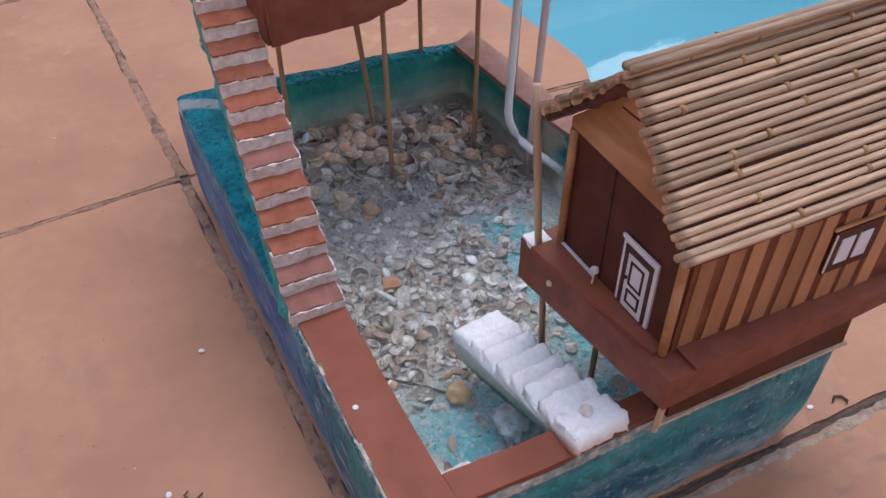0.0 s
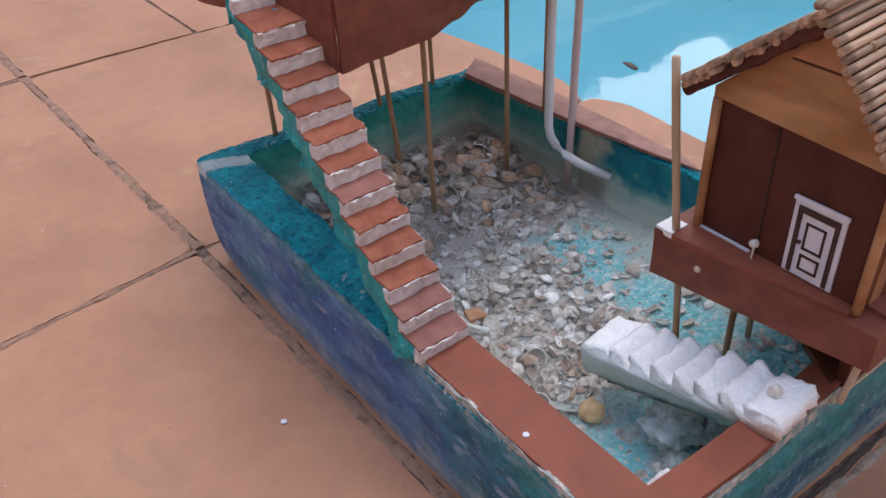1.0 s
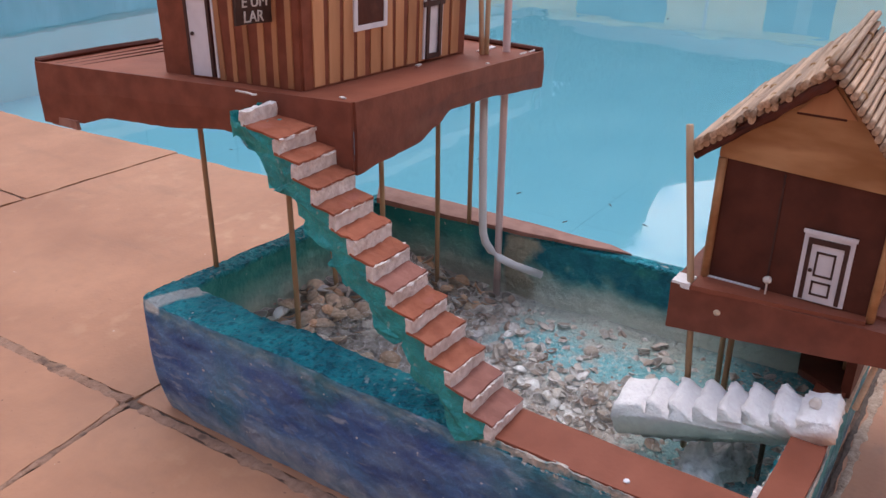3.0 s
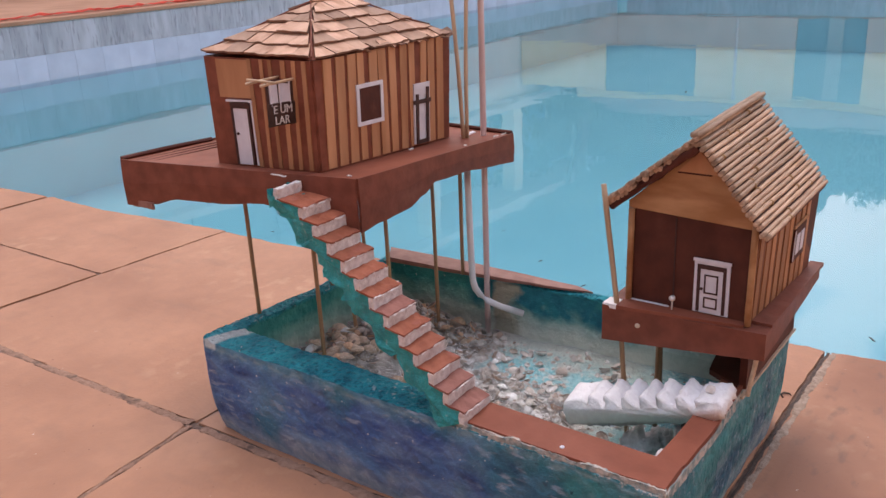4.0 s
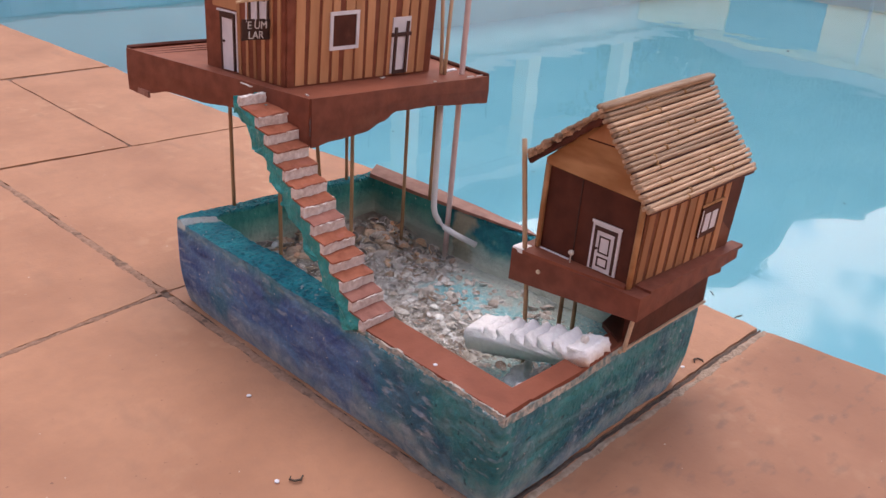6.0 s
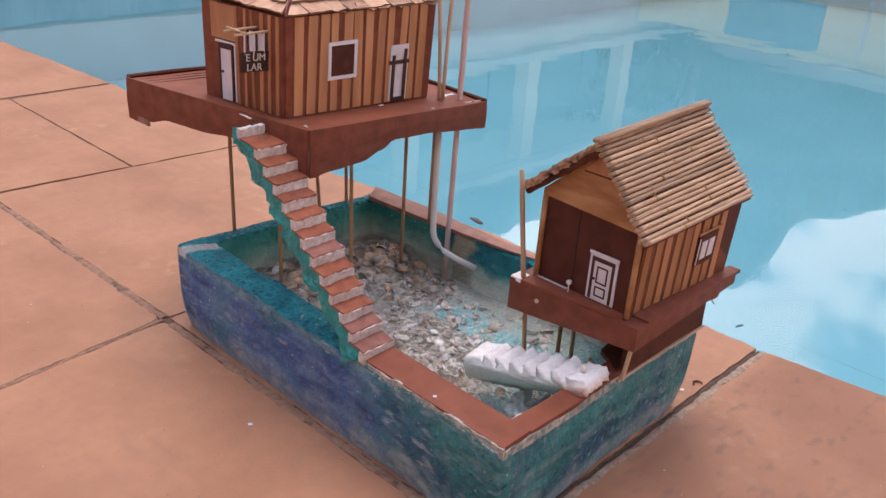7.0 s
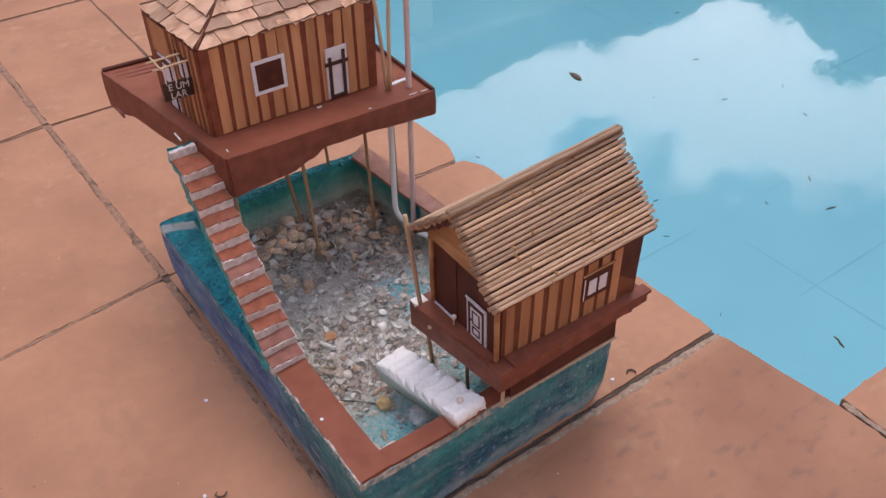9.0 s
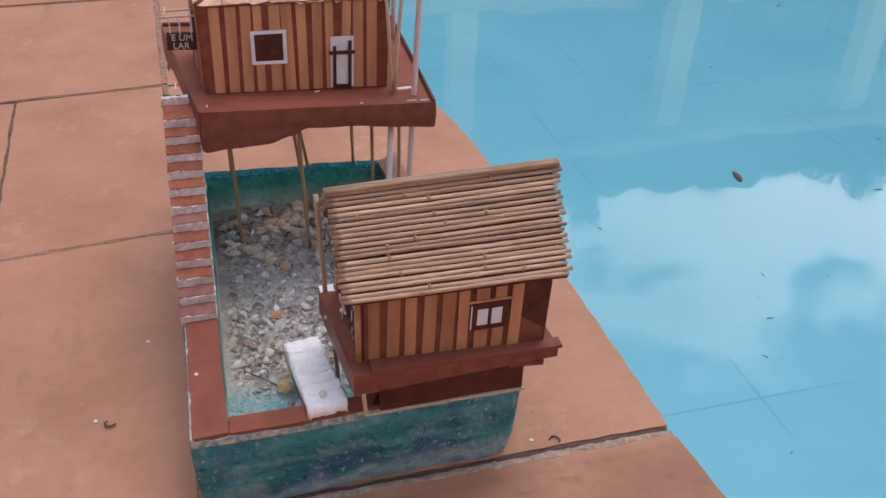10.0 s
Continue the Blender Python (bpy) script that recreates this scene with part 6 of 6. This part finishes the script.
sh_me = [shingle_mesh(k) for k in range(7)]
E3 = [Vector((*p, z)) for p, z in zip(RE, RZ)]
for (a, b, c, d, rows_n) in ((E3[0], E3[1], RA, RB, 5), (E3[3], E3[0], RA, RA, 5), (E3[1], E3[2], RB, RB, 5), (E3[2], E3[3], RB, RA, 5)):
    nrm = (b - a).cross(c - a).normalized()
    slope_len = ((c + d) / 2 - (a + b) / 2).length
    u = (b - a).normalized()
    v = nrm.cross(u)
    lean_l, lean_r = (c - a).dot(u) / (c - a).dot(v), (d - b).dot(u) / (d - b).dot(v)
    for r in range(rows_n):
        f = r / rows_n
        p, q = a.lerp(c, f), b.lerp(d, f)
        along, full = 0.0, (q - p).length
        cuts = []
        while along < full - 0.006:
            wd = min(rs.uniform(0.019, 0.037), full - along)
            if full - along - wd < 0.012:
                wd = full - along
            cuts.append((along, wd))
            along += wd
        for along, wd in cuts:
            pos = p.lerp(q, (along + wd / 2) / full)
            ln = slope_len / rows_n * rs.uniform(1.20, 1.34)
            # pieces at the hips are cut along the slant
            left = max(-0.5, min(0.45, (lean_l * ln - along) / wd - 0.5))
            right = min(0.5, max(left + 0.05, (full + lean_r * ln - along) / wd - 0.5))
            cut = left > -0.5 or right < 0.5
            turn = rs.gauss(0, 0.016 if cut else 0.045)
            u2 = (u * math.cos(turn) + v * math.sin(turn)).normalized()
            v2 = nrm.cross(u2)
            lift = (v2 - nrm * rs.uniform(0.09, 0.17)).normalized()
            n2 = u2.cross(lift).normalized()
            o = pos + nrm * (0.0028 + rs.uniform(0, 0.0014)) - v2 * rs.uniform(0.0002, 0.0030)
            wd, thick = wd * rs.uniform(0.945, 1.0), rs.uniform(0.0018, 0.0028)
            m = Matrix(((u2.x * wd, lift.x * ln, n2.x * thick, o.x), (u2.y * wd, lift.y * ln, n2.y * thick, o.y), (u2.z * wd, lift.z * ln, n2.z * thick, o.z), (0, 0, 0, 1)))
            piece("shingle", shingle_mesh(rs.randrange(7), left, right) if cut else sh_me[rs.randrange(7)], cabin_roof, m)
# loose torn splinters along the front eave
for k in range(12):
    f = 0.30 + 0.68 * k / 11 + rs.uniform(-0.02, 0.02)
    o = E3[0].lerp(E3[1], f) + Vector((0, -0.0035 + rs.uniform(-0.002, 0.002), 0.0004 + rs.uniform(-0.0015, 0.002)))
    m = Matrix.Translation(o) @ Euler((radians(rs.uniform(8, 48)), radians(rs.uniform(-14, 14)), radians(rs.uniform(-30, 30)))).to_matrix().to_4x4() @ Matrix.Diagonal((rs.uniform(0.010, 0.022), rs.uniform(0.007, 0.013), 0.0013, 1))
    piece("splinter", sh_me[rs.randrange(7)], cabin_roof, m)
for a in E3:
    e = RA if a in (E3[0], E3[3]) else RB
    part("hip_strip", tube(between(a + Vector((0, 0, 0.003)), e + Vector((0, 0, 0.004)), 5), 0.0009, 6, 0.5), M["brown_stripe"], cabin_roof)
part("ridge_strip", tube(between(RA + Vector((0, 0, 0.004)), RB + Vector((0, 0, 0.004)), 3), 0.0022, 6, 0.5), M["shingle"], cabin_roof)

# ---- lower house with bamboo roof ----
deck = thing("house_deck", "brown card deck box under the small house at the basin corner", "platform")
DP = [(0.150, 0.127), (0.161, -0.022), (0.378, -0.013), (0.368, 0.135)]
DZ = [0.187, 0.186, 0.176, 0.178]
dk = prism(DP, [0.151, 0.161, 0.162, 0.152], DZ)
fine(dk, 0.02)
roughen(dk, 0.0006, 40)
part("box", dk, M["brown"], deck)
part("front_strip", roughen(fine(prism([(0.1485, 0.112), (0.164, -0.001), (0.176, -0.0005), (0.172, 0.112)], [0.186] * 4, [0.1895, 0.1890, 0.1890, 0.1895]), 0.012), 0.0005, 60), M["brown_top"], deck, "red-brown card strip before the door")
part("side_strip", roughen(fine(prism([(0.180, -0.0215), (0.381, -0.0155), (0.381, -0.002), (0.180, -0.0035)], [0.1850, 0.1750, 0.1750, 0.1850], [0.1880, 0.1790, 0.1790, 0.1880]), 0.012), 0.0006, 60), M["brown"], deck, "brown card strip along the wall")
part("foot_line", box(0.1690, 0.0700, 0.1885, 0.1712, 0.1090, 0.1903), M["paper"], deck, "white line of bare card at the wall foot")
part("foam_corner", roughen(fine(box(0.1505, 0.1135, 0.1845, 0.166, 0.1265, 0.1890), 0.004), 0.0003, 200), M["foam"], deck, "bare white foam corner")
part("corner_stick", tube(between((0.176, -0.006, 0.116), (0.171, -0.014, 0.166), 3), 0.0022, 8), M["glue"], deck, "glue-stained corner stick")
for py, pz in ((0.092, 0.172), (0.004, 0.172)):
    pb = bmesh.new()
    bmesh.ops.create_icosphere(pb, subdivisions=2, radius=0.0026)
    px = 0.150 + (0.127 - py) * 0.107 - 0.0015
    for v in pb.verts:
        v.co = Vector((v.co.x * 0.8 + px, v.co.y + py, v.co.z * 0.9 + pz))
    part("pin_head", pb, M["glue"], deck, "cream pin head")
lower = thing("lower_deck_board", "dark brown card board on the basin rim below the house", "board")
part("board", roughen(fine(prism([(0.185, 0.006), (0.345, 0.008), (0.350, 0.060), (0.205, 0.040)], 0.1125, 0.118), 0.02), 0.0008, 40), M["brown_dark"], lower)
part("stub", roughen(fine(prism([(0.330, 0.001), (0.368, -0.003), (0.374, 0.010), (0.360, 0.045), (0.330, 0.040)], 0.143, 0.149), 0.01), 0.0008, 60), M["brown"], lower, "brown card end that sticks out below the deck")
part("upstand", roughen(fine(box(0.192, 0.0005, 0.1125, 0.348, 0.0075, 0.163), 0.02), 0.0008, 40), M["brown_dark"], lower, "dark card upstand")
part("edge", roughen(fine(box(0.178, -0.0016, 0.1095, 0.350, 0.002, 0.1122), 0.008), 0.0009, 120), M["glue"], lower, "bare cardboard edge")
for (a, b) in (((0.166, 0.105, 0.042), (0.160, 0.113, 0.176)), ((0.200, 0.090, 0.042), (0.200, 0.090, 0.168)), ((0.260, 0.110, 0.042), (0.258, 0.112, 0.166)), ((0.330, 0.050, 0.120), (0.330, 0.050, 0.166)), ((0.220, 0.010, 0.120), (0.220, 0.010, 0.166))):
    post(a, b, 0.0024, label="thin wooden skewer post under the house deck")

hut = thing("bamboo_roof_house", "small model house with striped walls and a bamboo stick roof", "model house")
HX0, HX1, HY0, HY1 = 0.172, 0.364, -0.002, 0.110


def deck_top(x):
    return 0.189 - (x - 0.166) * 0.050


HB0, HB1 = deck_top(HX0), deck_top(HX1)
EZ = 0.279
wb = bmesh.new()
prof = [(HY0, HB0), (HY1, HB0), (HY1 + 0.001, EZ + 0.007), (0.048, 0.341), (HY0 - 0.003, EZ + 0.001)]
prof2 = [(HY0 - 0.002, HB1), (HY1, HB1), (HY1 + 0.002, EZ + 0.001), (0.062, 0.333), (HY0 - 0.006, EZ - 0.020)]
loft([[Vector((HX0, y, z)) for y, z in prof], [Vector((HX1, y, z)) for y, z in prof2]], bm=wb)
part("wall", wb, M["brown_dark"], hut, "dark brown card walls")
part("gable_board", loft([[Vector((HX0 - t, y, z)) for y, z in ((HY0 - 0.001, EZ - 0.004), (HY0 - 0.001, EZ + 0.0045), (0.047, 0.3425), (HY1 + 0.001, EZ + 0.0075), (HY1 + 0.001, EZ + 0.001))] for t in (0.0, 0.003)]), M["gable"], hut, "light wood gable board")
part("gable_slit", box(HX0 - 0.0042, 0.036, 0.3175, HX0 - 0.003, 0.066, 0.3188), M["brown_dark"], hut, "thin dark slit")
part("gable_shade", loft([[Vector((HX0 - t, y, z)) for y, z in ((0.030, 0.319), (0.066, 0.319), (0.047, 0.339))] for t in (0.0031, 0.0042)]), M["wood"], hut, "light wood tip of the gable")
for y in (HY0 - 0.0005, HY1 - 0.0005):
    part("corner_post", tube(between((HX0 - 0.002, y, HB0 - 0.002), (HX0 - 0.002, y - 0.001, EZ), 3), 0.0030, 9), M["gable"], hut, "light wood corner stick", smooth=True)
part("wall_seam", box(HX0 - 0.0009, 0.066, HB0 + 0.001, HX0 + 0.001, 0.0672, EZ - 0.004), M["ink"], hut)
# panelled door
dy0, dy1, dz0, dz1 = 0.0155, 0.0475, 0.1915, 0.2400
hdoor = part("door", box(HX0 - 0.0016, dy0, dz0 - 0.001, HX0 + 0.001, dy1, dz1), M["paper"], hut, "white panelled door with dark lines")


def door_bar(y0, z0, y1, z1, out, material, label=""):
    part("door_line", box(HX0 - out, y0, z0, HX0 - 0.001, y1, z1), material, hdoor, label)


for y0, y1 in ((dy0 + 0.003, dy0 + 0.0058), (dy1 - 0.0058, dy1 - 0.003)):
    door_bar(y0, dz0, y1, dz1 - 0.004, 0.0024, M["ink"])
door_bar(dy0 + 0.003, dz1 - 0.0075, dy1 - 0.003, dz1 - 0.0035, 0.0025, M["ink"])
door_bar(dy0 - 0.001, dz1 - 0.0008, dy1 + 0.001, dz1 + 0.0018, 0.0026, M["paper"], "white lintel")
for z0, z1 in ((dz0 + 0.004, dz0 + 0.0145), (dz0 + 0.018, dz0 + 0.036)):
    ya, yb = dy0 + 0.0100, dy1 - 0.0095
    for bar in ((ya, z0, yb, z0 + 0.0013), (ya, z1 - 0.0013, yb, z1), (ya, z0, ya + 0.0013, z1), (yb - 0.0013, z0, yb, z1)):
        door_bar(*bar, 0.0023, M["ink"])
kb = bmesh.new()
bmesh.ops.create_icosphere(kb, subdivisions=2, radius=0.0014)
for v in kb.verts:
    v.co += Vector((HX0 - 0.0026, dy1 - 0.0075, dz0 + 0.022))
part("knob", kb, M["ink"], hdoor)
# wood slats of the long wall
part("side_wall", quad_panel((HX0 + 0.004, HY0 + 0.0006, deck_top(HX1) + 0.0008), (1, -0.010, 0), (0, -0.035, 1), HX1 - HX0 - 0.006, EZ - 0.012 - deck_top(HX1), 0.0010), M["stripe_soft"], hut, "red-brown painted card side wall")
for k in range(9):
    f = (k + 0.15) / 9 * 0.87
    w = 0.0122 * rs.uniform(0.80, 1.12)
    x = HX0 + 0.005 + f * (HX1 - HX0 - 0.006)
    zb, zt = deck_top(x) + 0.0005, EZ - 0.006 - 0.006 * f
    part("slat", quad_panel((x, HY0 - 0.002 * f, zb), (1, 0, 0), (rs.uniform(-0.015, 0.015), -0.035, 1), w, zt - zb, 0.0016), M["wood_dim"], hut)
hw0 = Vector((0.2815, -0.0060, 0.2095))
wn_ = part("window", quad_panel(hw0, (1, 0, 0), (0, -0.035, 1), 0.0385, 0.0335, 0.0016), M["brown_dark"], hut, "dark window frame with two white panes")
for k in range(2):
    part("pane", quad_panel(hw0 + Vector((0.0065 + 0.0148 * k, -0.0017, 0.0065)), (1, 0, 0), (0, -0.035, 1), 0.0108, 0.0200, 0.0008), M["paper"], wn_)
part("lintel", quad_panel(hw0 + Vector((-0.003, -0.0017, 0.0355)), (1, 0, 0), (0, -0.035, 1), 0.046, 0.0022, 0.0016), M["gable"], wn_, "thin light wood strip")
part("frame_edge", quad_panel(hw0 + Vector((-0.0004, -0.0017, 0.002)), (1, 0, 0), (0, -0.035, 1), 0.0012, 0.0300, 0.0008), M["paper"], wn_)

# bamboo roof
bamboo_roof = thing("bamboo_roof", "pitched roof of split bamboo sticks with a few nodes", "roof")
R0, R1 = Vector((0.151, 0.045, 0.3530)), Vector((0.386, 0.064, 0.3475))
EN0, EN1 = Vector((0.153, -0.017, 0.2740)), Vector((0.383, -0.010, 0.2665))
EF0, EF1 = Vector((0.157, 0.126, 0.2885)), Vector((0.384, 0.142, 0.279))
for a, b in ((EN0, EN1), (EF0, EF1)):
    s = loft([[R0 + Vector((0.006, 0, -0.0065)), R1 + Vector((-0.004, 0, -0.0065)), R1 + Vector((-0.004, 0, -0.0045)), R0 + Vector((0.006, 0, -0.0045))],
              [a + Vector((0.006, 0, -0.0045)), b + Vector((-0.004, 0, -0.0045)), b + Vector((-0.004, 0, -0.0025)), a + Vector((0.006, 0, -0.0025))]])
    part("roof_board", s, M["brown_dark"], bamboo_roof)


def stick_mesh(k):
    r_ = random.Random(k)
    pts, rad = [], []
    node = r_.uniform(0.15, 0.85)
    for i in range(25):
        f = i / 24
        pts.append((f, 0.0005 * math.sin(f * 5 + k), 0.0003 * math.sin(f * 7 + 2 * k)))
        rad.append(0.00225 * (1 + 0.20 * math.exp(-((f - node) / 0.014) ** 2) - 0.10 * math.exp(-((f - node - 0.03) / 0.015) ** 2)) * (1 + 0.03 * r_.uniform(-1, 1)))
    rings_ = []
    for p, r in zip(pts, rad):
        rings_.append([Vector((p[0], p[1] + r * math.cos(a), p[2] + r * math.sin(a))) for a in (2 * math.pi * q / 9 for q in range(9))])
    return mesh_of(loft(rings_), "stick", M["bamboo"], True)


sticks = [stick_mesh(k) for k in range(8)]
node_me = mesh_of(tube([(-0.0016, 0, 0), (-0.0006, 0, 0), (0.0006, 0, 0), (0.0016, 0, 0)], [0.0026, 0.0031, 0.0031, 0.0026], 9), "node", M["bamboo_node"], True)
N_STICK = 21
for side, (a, b) in enumerate(((EN0, EN1), (EF0, EF1))):
    for k in range(N_STICK):
        f = k / (N_STICK - 1)
        p, q = R0.lerp(a, f), R1.lerp(b, f)
        p = p + Vector((rs.uniform(-0.0025, 0.0015) * (2.2 if side else 1), 0, 0))
        q = q + Vector((rs.uniform(-0.005, 0.003), 0, 0))
        u = (q - p)
        ln = u.length
        u = u.normalized()
        v = u.cross(Vector((0, 0, 1))).normalized()
        w = v.cross(u)
        o = p + w * rs.uniform(-0.0011, 0.0009)
        m = Matrix(((u.x * ln, v.x, w.x, o.x), (u.y * ln, v.y, w.y, o.y), (u.z * ln, v.z, w.z, o.z), (0, 0, 0, 1)))
        piece("stick", sticks[rs.randrange(8)], bamboo_roof, m)
        if side:
            under = m.copy()
            under.translation = m.translation - w * 0.0046 + u * rs.uniform(0.001, 0.006)
            piece("stick", sticks[rs.randrange(8)], bamboo_roof, under)
        if rs.random() < 0.75:
            g = rs.uniform(0.1, 0.9)
            nd = p.lerp(q, g) + w * 0.0002
            piece("node", node_me, bamboo_roof, Matrix(((u.x, v.x, w.x, nd.x), (u.y, v.y, w.y, nd.y), (u.z, v.z, w.z, nd.z), (0, 0, 0, 1))))
for k in range(2):
    p, q = R0 + Vector((-0.001, 0.003 - 0.005 * k, 0.003)), R1 + Vector((0.001, 0.003 - 0.005 * k, 0.003))
    part("ridge_stick", tube(bent_rod(p, q, (0, 0, 0.0008)), 0.0025, 9, 0.08), M["bamboo"], bamboo_roof, smooth=True)

verge = []
for k in range(15):
    f = k / 14
    verge.append(R0.lerp(EF0, f) + Vector((0.006 + 0.002 * noise.noise(Vector((k * 0.9, 0, 0))), 0, -0.0085 + 0.0012 * noise.noise(Vector((k * 1.3, 4, 0))))))
part("verge_strip", tube(verge, [0.0036 * (1 + 0.25 * noise.noise(Vector((k * 1.7, 9, 0)))) for k in range(15)], 8, 0.3), M["brown_dark"], bamboo_roof, "dark stained strip under the stick ends")
post((0.156, 0.114, 0.184), (0.153, 0.129, 0.303), 0.0026, (0, 0, 0), "corner_skewer", "skewer", "bamboo skewer standing upright on the deck corner")
pin = thing("pearl_pin", "cream pearl-headed pin stuck in the deck before the door", "pin")
part("needle", tube(between((0.1655, 0.065, 0.186), (0.166, 0.065, 0.199), 2), 0.0007, 6), M["pin"], pin)
ph = bmesh.new()
bmesh.ops.create_icosphere(ph, subdivisions=2, radius=0.0030)
for v in ph.verts:
    v.co += Vector((0.166, 0.065, 0.200)) + noise.noise_vector(v.co * 300) * 0.0006
part("head", ph, M["pin"], pin, smooth=True)

# ---- small litter on paving and water ----
fleck_me = mesh_of(roughen(prism([(0.0028 * math.cos(a), 0.0022 * math.sin(a)) for a in (k * 0.785 for k in range(8))], 0, 0.0012), 0.0005, 300), "fleck", M["paper"])
for x, y in ((-0.055, 0.303), (0.378, 0.021), (-0.30, 0.28), (0.02, -0.22), (-0.115, 0.17)):
    ob = new("paint_chip", fleck_me)
    ob.matrix_basis = pose(x, y, 0.0, 0, 0, x * 900)
    tagged(ob, "tiny white paint chip lying on the paving", "paint chip", "paint chips")
worm = tube([(0.0, 0.0, 0.0015), (0.006, 0.003, 0.002), (0.011, 0.0, 0.002), (0.012, -0.006, 0.0015), (0.008, -0.008, 0.0015)], [0.0008, 0.0012, 0.0012, 0.001, 0.0006], 6)
worm_me = mesh_of(worm, "curl", M["twig"], True)
for x, y, r in ((0.398, 0.016, 10), (-0.092, 0.160, 190)):
    ob = new("twig_curl", worm_me)
    ob.matrix_basis = pose(x, y, 0.0, 0, 0, r)
    tagged(ob, "small curled dry twig lying on the paving", "twig", "curled twigs")
leaf_bm = prism([(0.030 * math.cos(a) * (1 + 0.25 * math.sin(3 * a)), 0.012 * math.sin(a)) for a in (k * 0.628 for k in range(10))], -0.001, 0.003)
fine(leaf_bm, 0.012)
roughen(leaf_bm, 0.004, 60)
leaf_me = mesh_of(leaf_bm, "leaf", M["leaf"], True)
stick_me = mesh_of(tube([(-0.03, 0, 0), (-0.01, 0.003, 0.002), (0.01, -0.002, 0.001), (0.03, 0.003, 0)], [0.003, 0.0046, 0.0042, 0.002], 6), "bit", M["leaf"], True)
rl = random.Random(8)
AFLOAT = [(1.680, 1.475, 1.0), (1.953, 1.062, 0.42), (2.169, 1.004, 0.40), (2.073, 0.843, 0.36), (1.638, 0.935, 0.28), (1.462, 0.979, 0.30), (1.375, 0.807, 0.36),
          (1.604, 0.615, 0.25), (1.792, 0.617, 0.42), (1.720, 0.495, 0.55), (2.087, 1.307, 0.40), (1.783, 1.213, 0.22), (1.306, 0.171, 0.62), (1.117, 1.286, 0.30),
          (1.164, 0.394, 0.22), (1.391, 0.891, 0.22), (5.58, 2.11, 0.8), (7.04, 3.63, 0.45), (2.318, 1.610, 0.30), (2.169, 1.610, 0.22), (7.7, 3.85, 0.4), (1.993, 0.169, 0.5), (1.85, 2.45, 0.30), (2.05, 2.30, 0.30), (2.77, 2.92, 0.55), (1.25, 0.81, 0.22), (1.28, 0.68, 0.26)]
for k, (x, y, s) in enumerate(AFLOAT):
    ob = new("floating_leaf", leaf_me if k in (0,) else stick_me)
    ob.matrix_basis = pose(x, y, WATER, 0, 0, rl.uniform(0, 360)) @ Matrix.Diagonal((s, s, s, 1))
    tagged(ob, "dead brown leaf floating on the pool water", "leaf", "floating leaves")
for k in range(16):
    x, y = 2.2 + abs(rl.gauss(0, 1.6)), rl.uniform(-0.1, 4.5)
    if x > 6:
        continue
    s = rl.uniform(0.10, 0.32)
    ob = new("floating_leaf", leaf_me if rl.random() < 0.4 else stick_me)
    ob.matrix_basis = pose(x, y, WATER, 0, 0, rl.uniform(0, 360)) @ Matrix.Diagonal((s, s, s, 1))
    tagged(ob, "dead brown leaf floating on the pool water", "leaf", "floating leaves")
